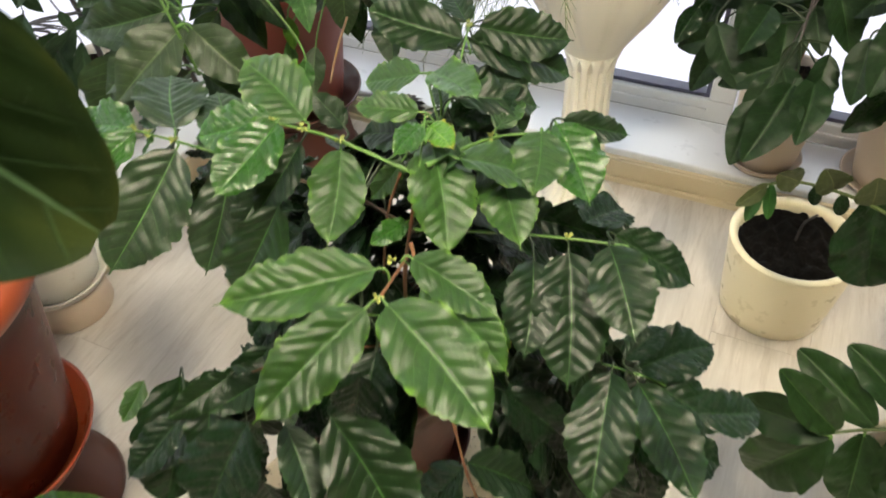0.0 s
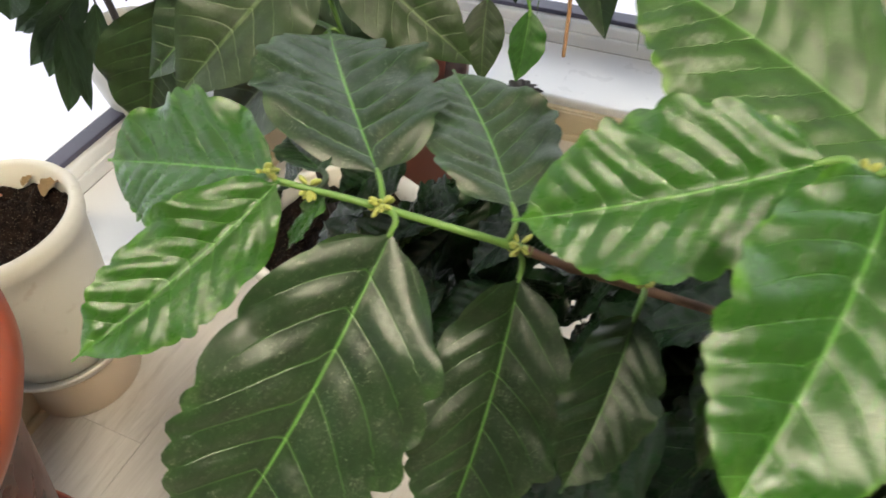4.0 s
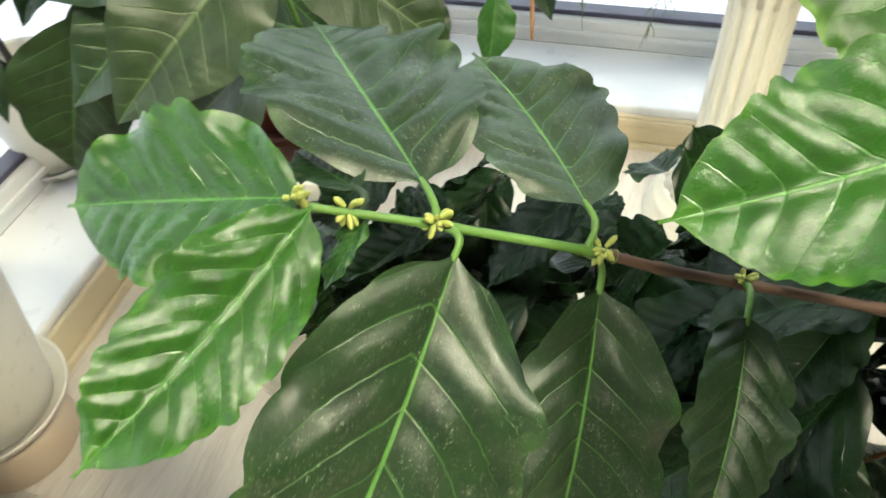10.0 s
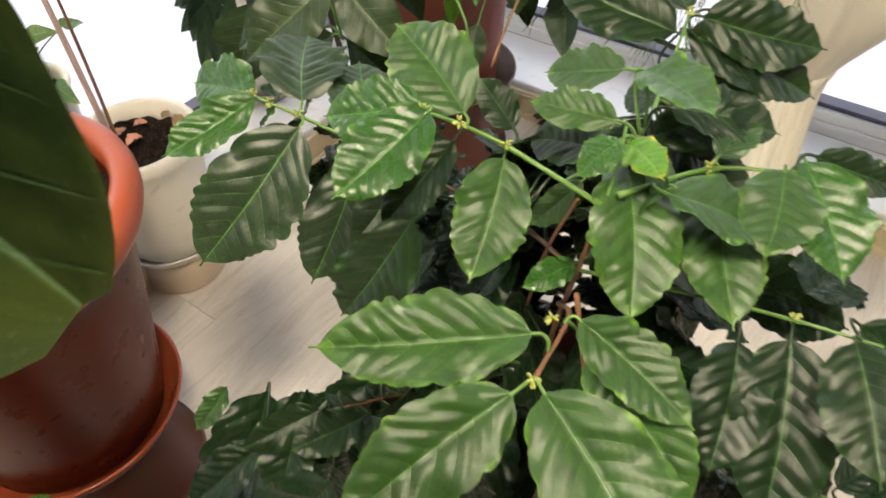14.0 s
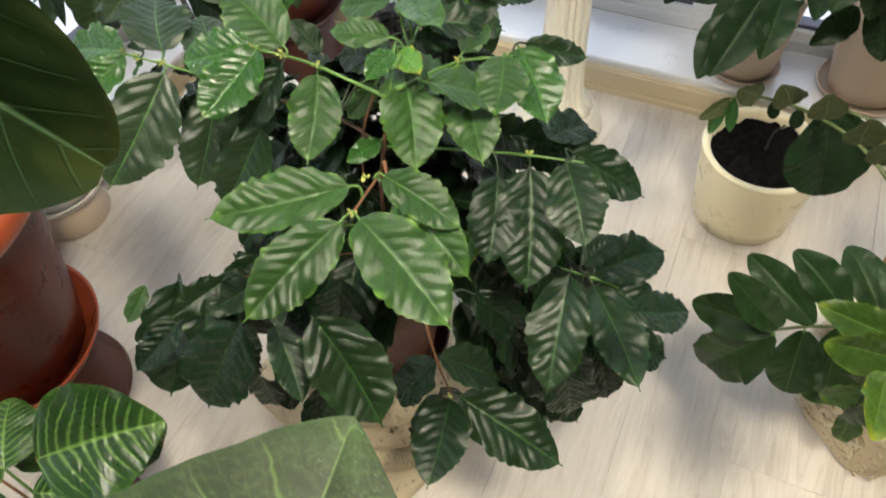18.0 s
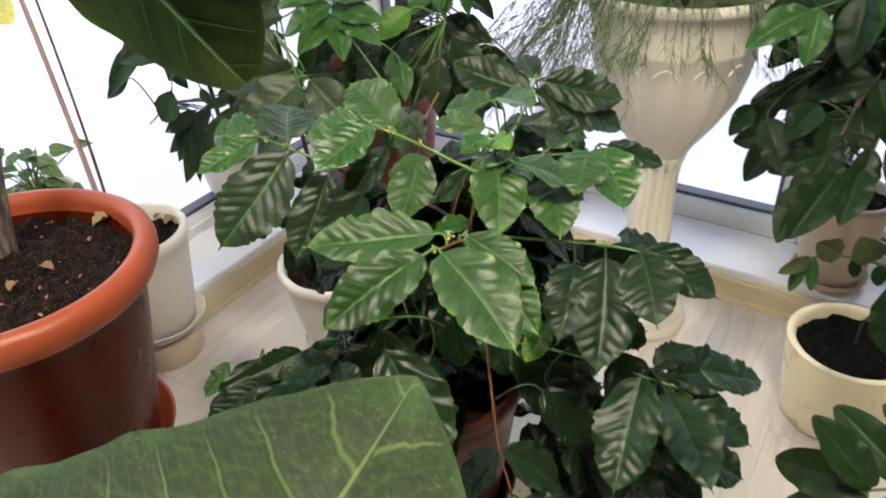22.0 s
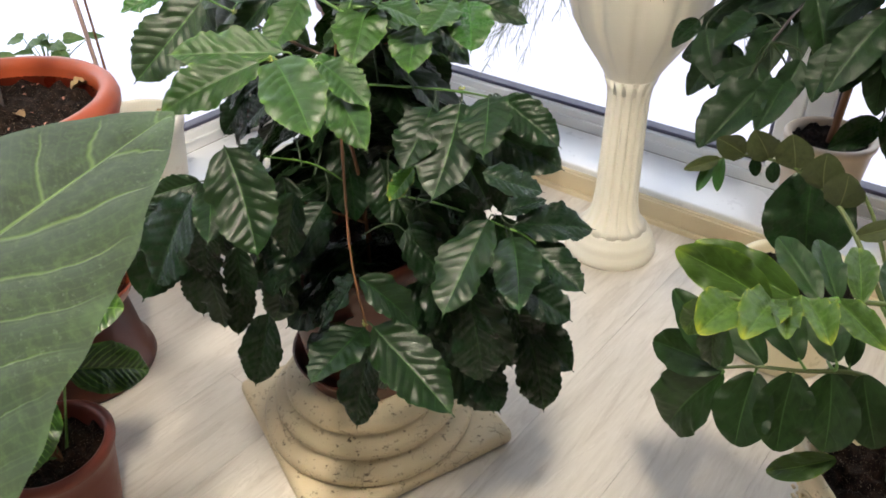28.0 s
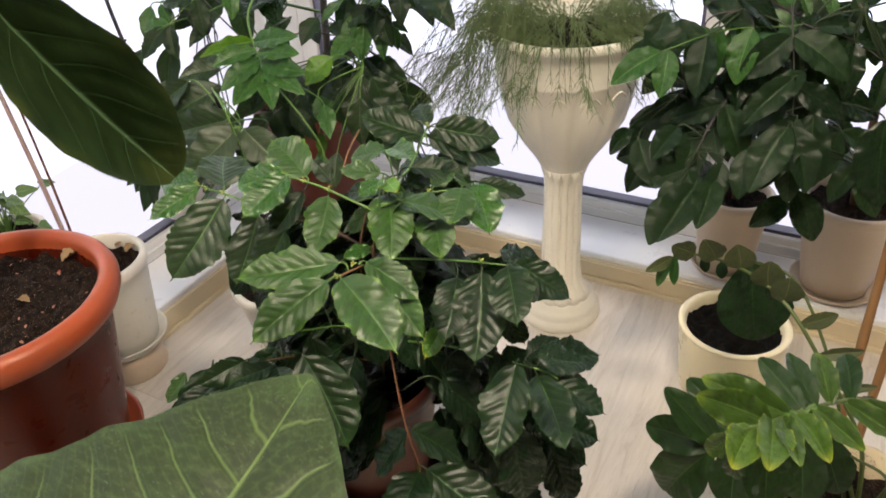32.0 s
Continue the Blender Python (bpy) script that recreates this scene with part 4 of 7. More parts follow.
c_leaf((0.119, -0.064, 0.495), (0.087, -0.174, 0.495), 0.55, COFFEE_DARK, 0, 6)
c_leaf((0.127, -0.061, 0.497), (0.251, -0.135, 0.437), 0.48, COFFEE_DARK, 1, 0)
c_leaf((0.106, -0.047, 0.559), (0.049, -0.049, 0.470), 0.5, BLACKISH, 2, 10)
c_leaf((0.107, -0.041, 0.555), (0.183, -0.039, 0.482), 0.5, COFFEE_DARK, 3, -5)
c_leaf((0.107, -0.025, 0.432), (0.088, -0.062, 0.296), 0.45, BLACKISH, 4, 4)
c_leaf((0.106, -0.018, 0.435), (0.122, -0.019, 0.337), 0.4, COFFEE_DARK, 5, -11)
c_leaf((0.253, -0.049, 0.537), (0.271, -0.063, 0.426), 0.55, BLACKISH, 6, 2)
c_leaf((0.312, 0.044, 0.431), (0.346, 0.004, 0.319), 0.5, BLACKISH, 0, -8)
c_leaf((0.295, 0.091, 0.422), (0.380, 0.062, 0.350), 0.55, BLACKISH, 1, 6)
c_leaf((0.297, -0.049, 0.584), (0.375, -0.051, 0.538), 0.6, BLACKISH, 2, 0)
c_leaf((0.214, 0.242, 0.629), (0.333, 0.221, 0.587), 0.6, BLACKISH, 3, 10)
c_leaf((0.280, -0.127, 0.769), (0.340, -0.117, 0.748), 0.6, BLACKISH, 4, -5)
c_leaf((0.157, 0.060, 0.661), (0.130, 0.026, 0.627), 0.55, COFFEE_YELLOW, 5, 4)
c_leaf((-0.045, 0.174, 0.575), (-0.028, 0.105, 0.459), 0.55, BLACKISH, 6, -11)
c_leaf((0.003, 0.028, 0.627), (-0.021, 0.019, 0.518), 0.5, BLACKISH, 0, 2)
c_leaf((-0.039, 0.194, 0.595), (-0.010, 0.172, 0.530), 0.5, COFFEE_DARK, 1, -8)
c_leaf((0.020, 0.164, 0.636), (0.047, 0.116, 0.524), 0.5, BLACKISH, 2, 6)
c_leaf((0.131, 0.312, 0.839), (0.022, 0.343, 0.868), 0.5, COFFEE_DARK, 3, 0)
c_leaf((0.144, 0.302, 0.861), (0.252, 0.311, 0.832), 0.5, COFFEE_DARK, 4, 10)
c_leaf((0.132, 0.295, 0.850), (0.253, 0.299, 0.792), 0.45, COFFEE_DARK, 5, -5)
c_leaf((0.136, 0.317, 0.856), (0.116, 0.374, 0.869), 0.55, COFFEE_DARK, 6, 4)
c_leaf((0.116, 0.171, 0.860), (0.198, 0.177, 0.841), 0.5, COFFEE_DARK, 0, -11)
c_leaf((-0.262, 0.090, 0.548), (-0.292, 0.055, 0.512), 0.45, COFFEE_MID, 2, 6)
# leaves deep inside the crown, their shade put into near-black colours
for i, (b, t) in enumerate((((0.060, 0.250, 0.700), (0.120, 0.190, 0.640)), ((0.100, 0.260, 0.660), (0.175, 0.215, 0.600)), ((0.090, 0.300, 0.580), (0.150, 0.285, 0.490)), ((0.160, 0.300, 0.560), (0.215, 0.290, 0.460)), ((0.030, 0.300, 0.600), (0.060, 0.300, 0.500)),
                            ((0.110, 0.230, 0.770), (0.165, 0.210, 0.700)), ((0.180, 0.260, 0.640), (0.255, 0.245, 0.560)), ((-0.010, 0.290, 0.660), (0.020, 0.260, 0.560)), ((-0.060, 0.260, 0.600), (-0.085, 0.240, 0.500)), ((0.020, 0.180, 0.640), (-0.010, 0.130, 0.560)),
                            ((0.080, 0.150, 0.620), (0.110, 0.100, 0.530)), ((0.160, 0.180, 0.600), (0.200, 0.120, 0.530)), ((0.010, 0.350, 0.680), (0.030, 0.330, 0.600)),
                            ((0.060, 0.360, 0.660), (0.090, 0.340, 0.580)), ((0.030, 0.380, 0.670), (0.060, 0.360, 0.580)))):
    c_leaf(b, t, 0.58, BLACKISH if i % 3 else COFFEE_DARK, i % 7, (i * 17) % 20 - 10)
c_leaf((0.109, 0.178, 0.829), (0.181, 0.180, 0.866), 0.5, BLACKISH, 1, 2)


def grow_twigs(plant, nodes, r0, r1, material, reach=0.5, sag=0.02, name="twig"):
    """Join every leaf to the nearest of the stem's nodes by a thin curved stalk."""
    o = plant.location
    for ob in [c for c in plant.children if c.name.startswith("leaf")]:
        b = ob.matrix_basis.translation + o
        y = (ob.matrix_basis.to_3x3() @ Vector((0, 1, 0))).normalized()
        n = min(nodes, key=lambda p: (Vector(p) - b).length)
        n = Vector(n)
        if not 0.006 < (n - b).length < reach:
            continue
        c = b - y * min((n - b).length * 0.55, 0.022) + Vector((0, 0, sag * (n - b).length))
        pts = [(1 - u) ** 2 * n + 2 * u * (1 - u) * c + u * u * b - o for u in (0.0, 0.25, 0.5, 0.75, 1.0)]
        bm = tube_into(bmesh.new(), pts + [b - o + y * 0.004], r0, r1, 6)
        # stalks of dark leaves take the green with shade coloured in
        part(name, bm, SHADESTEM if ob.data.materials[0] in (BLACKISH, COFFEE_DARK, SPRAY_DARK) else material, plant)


def sample(points, n=10):
    pts = smooth_path(points, 8)
    return [tuple(pts[round(i * (len(pts) - 1) / n)]) for i in range(n + 1)]


nodes = []
for pts in ([(0.045, 0.16, 0.55), (0.055, 0.10, 0.70), (0.075, 0.08, 0.82), (0.085, 0.075, 0.90)], [(0.075, 0.08, 0.845), (0.009, 0.111, 0.862), (-0.046, 0.110, 0.886)],
            [(0.04, 0.13, 0.76), (-0.07, 0.162, 0.789), (-0.164, 0.176, 0.824), (-0.20, 0.178, 0.838)], [(0.085, 0.085, 0.85), (0.146, 0.132, 0.84), (0.20, 0.13, 0.845)],
            [(0.06, 0.12, 0.74), (0.14, 0.10, 0.75), (0.215, 0.075, 0.76), (0.27, 0.06, 0.76)], [(0.055, 0.08, 0.74), (0.06, 0.02, 0.80), (0.045, -0.05, 0.83)],
            [(0.06, 0.14, 0.58), (0.17, 0.08, 0.61), (0.28, 0.02, 0.62)], [(0.05, 0.15, 0.55), (-0.05, 0.06, 0.66), (-0.15, 0.02, 0.68)],
            [(0.09, 0.06, 0.60), (0.105, -0.03, 0.56), (0.12, -0.06, 0.50)], [(0.085, 0.08, 0.88), (0.11, 0.20, 0.84), (0.135, 0.30, 0.86)]):
    nodes += sample(pts, 12)
for pts, mat, r in (([(0.055, 0.10, 0.72), (0.062, 0.03, 0.79), (0.045, -0.055, 0.835)], BARK, 0.0019), ([(0.05, 0.15, 0.56), (0.17, 0.08, 0.60), (0.29, 0.02, 0.61), (0.32, 0.01, 0.60)], STEM, 0.0017),
                    ([(0.045, 0.16, 0.55), (0.0, 0.11, 0.62), (-0.05, 0.06, 0.655)], STEM, 0.0015), ([(0.066, 0.06, 0.78), (0.085, 0.005, 0.70), (0.098, -0.035, 0.61), (0.108, -0.052, 0.55), (0.12, -0.063, 0.50), (0.11, -0.03, 0.43)], BARK, 0.0017),
                    ([(0.085, 0.08, 0.88), (0.11, 0.20, 0.84), (0.135, 0.30, 0.862)], STEM, 0.0017), ([(0.035, 0.22, 0.40), (0.02, 0.19, 0.55), (0.04, 0.12, 0.75), (0.06, 0.10, 0.83)], BARK, 0.0018)):
    stem("branch", pts, r, r * 0.7, mat, coffee, "", 0.3)
# the dense inner and far-side foliage, with shade put into its near-black green
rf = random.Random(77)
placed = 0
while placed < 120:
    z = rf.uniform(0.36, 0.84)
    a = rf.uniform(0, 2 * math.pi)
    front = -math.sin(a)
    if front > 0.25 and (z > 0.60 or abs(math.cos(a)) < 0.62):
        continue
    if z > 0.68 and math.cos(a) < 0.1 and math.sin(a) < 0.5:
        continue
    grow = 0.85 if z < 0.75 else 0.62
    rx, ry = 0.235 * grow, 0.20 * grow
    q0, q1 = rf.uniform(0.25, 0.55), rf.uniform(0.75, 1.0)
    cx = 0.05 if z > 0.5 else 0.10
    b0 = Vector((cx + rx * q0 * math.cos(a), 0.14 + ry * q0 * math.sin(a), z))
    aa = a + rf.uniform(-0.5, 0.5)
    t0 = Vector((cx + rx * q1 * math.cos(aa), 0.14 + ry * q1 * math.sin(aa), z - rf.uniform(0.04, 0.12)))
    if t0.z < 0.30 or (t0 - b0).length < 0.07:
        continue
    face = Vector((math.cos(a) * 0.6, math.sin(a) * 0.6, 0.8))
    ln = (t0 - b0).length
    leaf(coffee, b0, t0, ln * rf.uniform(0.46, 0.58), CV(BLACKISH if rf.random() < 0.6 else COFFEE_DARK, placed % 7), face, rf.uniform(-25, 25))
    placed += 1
# the leaves beneath the long side branch, darkened in colour for its shade
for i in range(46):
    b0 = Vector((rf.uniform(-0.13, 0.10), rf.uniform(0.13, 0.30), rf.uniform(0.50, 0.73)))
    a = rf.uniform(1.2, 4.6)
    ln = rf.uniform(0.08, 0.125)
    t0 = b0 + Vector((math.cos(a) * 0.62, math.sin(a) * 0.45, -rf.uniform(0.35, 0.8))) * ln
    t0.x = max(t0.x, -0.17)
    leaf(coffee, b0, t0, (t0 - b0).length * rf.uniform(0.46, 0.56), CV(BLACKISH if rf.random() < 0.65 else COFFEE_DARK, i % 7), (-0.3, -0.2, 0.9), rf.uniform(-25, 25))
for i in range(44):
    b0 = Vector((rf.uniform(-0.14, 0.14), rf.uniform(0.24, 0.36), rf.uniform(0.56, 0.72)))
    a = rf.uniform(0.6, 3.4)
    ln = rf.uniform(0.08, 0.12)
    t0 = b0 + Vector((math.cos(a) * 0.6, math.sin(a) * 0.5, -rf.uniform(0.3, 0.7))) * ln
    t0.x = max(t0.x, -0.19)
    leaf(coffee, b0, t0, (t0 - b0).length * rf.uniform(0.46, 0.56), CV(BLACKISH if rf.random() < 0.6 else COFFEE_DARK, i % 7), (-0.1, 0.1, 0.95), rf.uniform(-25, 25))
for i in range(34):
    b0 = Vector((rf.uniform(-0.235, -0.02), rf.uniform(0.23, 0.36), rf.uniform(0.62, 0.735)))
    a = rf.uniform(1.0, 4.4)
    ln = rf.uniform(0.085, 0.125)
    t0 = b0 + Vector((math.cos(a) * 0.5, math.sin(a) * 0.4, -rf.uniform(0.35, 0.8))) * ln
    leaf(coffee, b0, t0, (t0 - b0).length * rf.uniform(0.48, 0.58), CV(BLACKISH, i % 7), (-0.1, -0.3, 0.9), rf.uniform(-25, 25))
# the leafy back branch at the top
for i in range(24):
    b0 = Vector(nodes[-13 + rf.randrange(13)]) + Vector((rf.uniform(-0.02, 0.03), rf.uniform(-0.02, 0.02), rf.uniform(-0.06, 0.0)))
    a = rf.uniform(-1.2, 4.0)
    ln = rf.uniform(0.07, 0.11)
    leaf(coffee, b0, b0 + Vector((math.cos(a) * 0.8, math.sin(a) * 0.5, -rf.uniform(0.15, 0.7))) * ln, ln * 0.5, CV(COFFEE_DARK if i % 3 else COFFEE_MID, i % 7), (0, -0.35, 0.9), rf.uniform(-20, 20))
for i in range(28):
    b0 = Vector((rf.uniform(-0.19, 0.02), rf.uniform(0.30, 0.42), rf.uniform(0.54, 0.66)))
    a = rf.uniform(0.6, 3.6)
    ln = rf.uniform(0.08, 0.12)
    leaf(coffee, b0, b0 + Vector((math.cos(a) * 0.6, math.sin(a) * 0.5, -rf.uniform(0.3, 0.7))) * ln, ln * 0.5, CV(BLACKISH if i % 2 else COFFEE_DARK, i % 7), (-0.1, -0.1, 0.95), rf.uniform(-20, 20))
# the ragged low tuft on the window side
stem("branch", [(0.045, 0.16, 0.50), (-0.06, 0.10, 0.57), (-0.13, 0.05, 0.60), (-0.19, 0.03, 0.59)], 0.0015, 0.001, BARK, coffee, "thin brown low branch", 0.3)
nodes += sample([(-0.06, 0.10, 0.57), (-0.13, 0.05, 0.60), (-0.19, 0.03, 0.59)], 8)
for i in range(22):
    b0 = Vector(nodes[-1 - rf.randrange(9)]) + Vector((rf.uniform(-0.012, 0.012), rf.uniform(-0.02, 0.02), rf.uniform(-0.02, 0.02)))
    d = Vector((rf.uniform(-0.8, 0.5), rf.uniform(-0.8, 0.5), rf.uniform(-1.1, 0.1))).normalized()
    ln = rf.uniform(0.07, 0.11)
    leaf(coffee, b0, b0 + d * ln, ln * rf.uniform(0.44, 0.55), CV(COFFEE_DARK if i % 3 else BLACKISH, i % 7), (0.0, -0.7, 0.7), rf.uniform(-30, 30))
# the dense low skirts to both sides of the pot, partly in shade-darkened green
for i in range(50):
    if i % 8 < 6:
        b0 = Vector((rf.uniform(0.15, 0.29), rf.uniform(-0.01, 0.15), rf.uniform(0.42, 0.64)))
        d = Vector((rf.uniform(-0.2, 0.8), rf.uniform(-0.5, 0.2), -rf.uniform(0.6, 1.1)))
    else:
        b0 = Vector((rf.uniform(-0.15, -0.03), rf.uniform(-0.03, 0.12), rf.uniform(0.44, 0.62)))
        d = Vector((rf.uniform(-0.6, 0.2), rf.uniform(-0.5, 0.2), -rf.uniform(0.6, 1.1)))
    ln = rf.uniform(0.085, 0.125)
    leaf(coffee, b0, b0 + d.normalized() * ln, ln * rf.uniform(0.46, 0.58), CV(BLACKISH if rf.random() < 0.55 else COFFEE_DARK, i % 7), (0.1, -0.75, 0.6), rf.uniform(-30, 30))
grow_twigs(coffee, nodes, 0.0013, 0.0011, STEM, 0.06, name="petiole")
# flower buds at the nodes of two branches
bud = bpy.data.meshes.new("flower_bud")
rows = [(0.0, 0.25), (0.25, 0.42), (0.6, 0.5), (0.85, 0.36), (1.0, 0.06)]
bud.from_pydata([(r * math.cos(k * 1.0472), v, 0.42 * r * math.sin(k * 1.0472)) for v, r in rows for k in range(6)], [],
                [(i * 6 + k, i * 6 + (k + 1) % 6, i * 6 + 6 + (k + 1) % 6, i * 6 + 6 + k) for i in range(4) for k in range(6)])
for poly in bud.polygons:
    poly.use_smooth = True
bud.materials.append(FLOWER)
rb = random.Random(4)
for at, n in (((-0.164, 0.176, 0.826), 8), ((-0.116, 0.170, 0.808), 7), ((-0.188, 0.178, 0.834), 4), ((-0.202, 0.178, 0.842), 3), ((-0.07, 0.163, 0.790), 4), ((-0.022, 0.112, 0.878), 5), ((0.009, 0.111, 0.864), 5),
              ((-0.046, 0.110, 0.888), 4), ((0.146, 0.132, 0.842), 5), ((0.215, 0.075, 0.762), 5), ((0.045, -0.055, 0.838), 7), ((0.052, 0.015, 0.805), 6), ((0.12, -0.063, 0.50), 3), ((0.135, 0.30, 0.866), 4)):
    for _ in range(n + 6):
        d = Vector((rb.uniform(-1, 1), rb.uniform(-1, 0.4), rb.uniform(-0.8, 0.9))).normalized()
        p = Vector(at) + d * 0.0012
        leaf(coffee, p, p + d * rb.uniform(0.0032, 0.0050), 0.0021, bud, (0, -0.6, 0.7), 0, "flower_bud")


# ---- the other plants ----
TEX_LIGHT = leaf_material("textured_leaf", (0.016, 0.034, 0.011), (0.024, 0.046, 0.014), (0.075, 0.12, 0.045), None, count=9.0, rough=0.42, vein_width=0.03, vein_amount=0.5, rib=0.03)
TEX_DARK = leaf_material("textured_leaf_dark", (0.011, 0.029, 0.01), (0.017, 0.039, 0.013), (0.06, 0.12, 0.04), None, count=9.0, rough=0.42, vein_width=0.04, vein_amount=0.5, rib=0.03)
# bluish green: the haze against the window is put into this leaf colour
FICUS = leaf_material("hazed_weeping_leaf", (0.020, 0.042, 0.026), (0.030, 0.058, 0.034), (0.08, 0.14, 0.08), None, count=7.0, rough=0.4, vein_amount=0.3, through_amount=0.10, gloss=0.2)
THICK_YELLOW = leaf_material("thick_leaf_yellowing", (0.036, 0.080, 0.010), (0.052, 0.100, 0.013), (0.10, 0.16, 0.03), (0.34, 0.34, 0.02), rib=0.02, count=3.0, rough=0.40, vein_amount=0.15, dust=0.05, gloss=0.22)
OLIVE = leaf_material("olive_leaflet", (0.034, 0.046, 0.014), (0.050, 0.064, 0.020), (0.18, 0.20, 0.09), None, rib=0.02, count=3.0, rough=0.5, vein_amount=0.1, dust=0.05)


def lf(kind, k, material, nu=18):
    return leaf_mesh(kind, k, material, nu if nu < 18 else 34, 8 if nu < 18 else 12, 0.012, 0.026, 0.22, 0.16)


def frond(owner, points, n, size, materials, seed, face, wood, hang=0.35, ratio=0.5, spread=1.0):
    """A pinnate leaf: a thin rachis, pairs of leaflets that grow towards its middle, and one at its end."""
    rnd = random.Random(seed)
    stem("rachis", points, 0.0022, 0.0011, wood, owner, "", 0.0, 6)
    pts = [Vector(p) for p in smooth_path([Vector(p) for p in points], 10)]
    for k in range(n):
        f = 0.16 + 0.80 * k / max(1, n - 1)
        q = f * (len(pts) - 1)
        m = min(len(pts) - 2, int(q))
        p = pts[m].lerp(pts[m + 1], q - m)
        along = (pts[m + 1] - pts[m]).normalized()
        out = along.cross(Vector(face)).normalized()
        for side in (-1, 1):
            d = (out * side * spread + along * rnd.uniform(0.35, 0.75) + Vector((0, 0, -hang * rnd.uniform(0.7, 1.4)))).normalized()
            ln = size * (0.72 + 0.36 * math.sin(math.pi * min(1.0, f * 0.9))) * rnd.uniform(0.88, 1.12)
            leaf(owner, p + d * 0.003, p + d * ln, ln * ratio * rnd.uniform(0.9, 1.1), lf("ovate", rnd.randrange(5), rnd.choice(materials)), face, rnd.uniform(-18, 18), "leaflet")
    d = (pts[-1] - pts[-3]).normalized() + Vector((0, 0, -hang * 0.4))
    leaf(owner, pts[-1], pts[-1] + d.normalized() * size, size * ratio, lf("ovate", 2, materials[0]), face, 0, "leaflet")


# a leafy shrub in the white pot behind the coffee plant
shrub = mid
stem("trunk", [(-0.30, 0.76, 0.22), (-0.31, 0.72, 0.45), (-0.30, 0.62, 0.70), (-0.27, 0.50, 0.86)], 0.006, 0.003, DARKTWIG, shrub, "dark thin stem")
stem("branch", [(-0.27, 0.50, 0.86), (-0.232, 0.43, 0.86), (-0.215, 0.41, 0.82), (-0.20, 0.40, 0.76)], 0.002, 0.0015, STEM, shrub, "green hanging shoot")
leaf(shrub, (-0.210, 0.420, 0.815), (-0.304, 0.370, 0.744), 0.0793, lf('lance', 1, TEX_LIGHT), (0.1, -0.75, 0.65), 8)
leaf(shrub, (-0.200, 0.420, 0.815), (-0.122, 0.380, 0.749), 0.0603, lf('lance', 2, TEX_LIGHT), (0.1, -0.75, 0.65), 0)
leaf(shrub, (-0.209, 0.400, 0.765), (-0.308, 0.420, 0.668), 0.0700, lf('lance', 3, TEX_LIGHT), (0.1, -0.75, 0.65), 14)
leaf(shrub, (-0.203, 0.420, 0.748), (-0.147, 0.470, 0.646), 0.0570, lf('lance', 4, TEX_DARK), (0.1, -0.75, 0.65), -6)
leaf(shrub, (-0.238, 0.500, 0.793), (-0.373, 0.500, 0.780), 0.0678, lf('lance', 0, TEX_DARK), (0.1, -0.75, 0.65), 5)
leaf(shrub, (-0.248, 0.480, 0.806), (-0.380, 0.500, 0.772), 0.0689, lf('lance', 1, TEX_DARK), (0.1, -0.75, 0.65), -16)
leaf(shrub, (-0.284, 0.550, 0.726), (-0.366, 0.550, 0.643), 0.0642, lf('lance', 2, TEX_DARK), (0.1, -0.75, 0.65), 3)
leaf(shrub, (-0.215, 0.600, 0.742), (-0.263, 0.600, 0.679), 0.0396, lf('lance', 3, TEX_DARK), (0.1, -0.75, 0.65), -12)
leaf(shrub, (-0.270, 0.550, 0.761), (-0.368, 0.500, 0.681), 0.0680, lf('lance', 4, TEX_DARK), (0.1, -0.75, 0.65), 8)
leaf(shrub, (-0.352, 0.600, 0.837), (-0.441, 0.600, 0.775), 0.0542, lf('lance', 0, TEX_DARK), (0.1, -0.75, 0.65), 0)
leaf(shrub, (-0.273, 0.600, 0.727), (-0.233, 0.550, 0.664), 0.0449, lf('lance', 1, TEX_DARK), (0.1, -0.75, 0.65), 14)
leaf(shrub, (-0.335, 0.500, 0.741), (-0.392, 0.500, 0.619), 0.0808, lf('lance', 2, TEX_DARK), (0.1, -0.75, 0.65), -6)
leaf(shrub, (-0.239, 0.500, 0.774), (-0.352, 0.450, 0.707), 0.0773, lf('lance', 3, TEX_DARK), (0.1, -0.75, 0.65), 5)
leaf(shrub, (-0.231, 0.500, 0.765), (-0.177, 0.500, 0.683), 0.0540, lf('lance', 4, TEX_DARK), (0.1, -0.75, 0.65), -16)
leaf(shrub, (-0.247, 0.450, 0.736), (-0.304, 0.420, 0.689), 0.0399, lf('lance', 0, TEX_DARK), (0.1, -0.75, 0.65), 3)
grow_twigs(shrub, sample([(-0.31, 0.72, 0.45), (-0.30, 0.62, 0.70), (-0.27, 0.50, 0.86), (-0.232, 0.43, 0.86), (-0.215, 0.41, 0.82), (-0.20, 0.40, 0.76)], 16), 0.0018, 0.0013, STEM, 0.4)

# tall plant in a reddish pot in the corner
RP = Vector((-0.265, 1.205, 0.0))
RAISE = 0.18
foot = thing("upturned_pot", (RP.x, RP.y, 0.0), "upturned brown plastic pot as a stand in the corner", "pot")
part("body", lathe([(0.150, 0.0), (0.153, 0.008), (0.149, 0.024), (0.140, 0.030), (0.122, RAISE - 0.007), (0.116, RAISE - 0.001), (0.0, RAISE - 0.001)], 64), BROWNPOT, foot)
saucer((RP.x, RP.y, RAISE), 0.172, 0.035, BROWNPOT, "dark brown saucer in the corner")
tall = thing("potted_pinnate_plant", (RP.x, RP.y, RAISE + 0.008), "tall plant with bright pinnate leaves in a reddish plastic pot", "potted plant")
pot_parts(tall, 0.0, 0.125, 0.172, 0.365, REDBROWN, 0.02, 0.05, 0.05, 17, "reddish brown plastic pot")
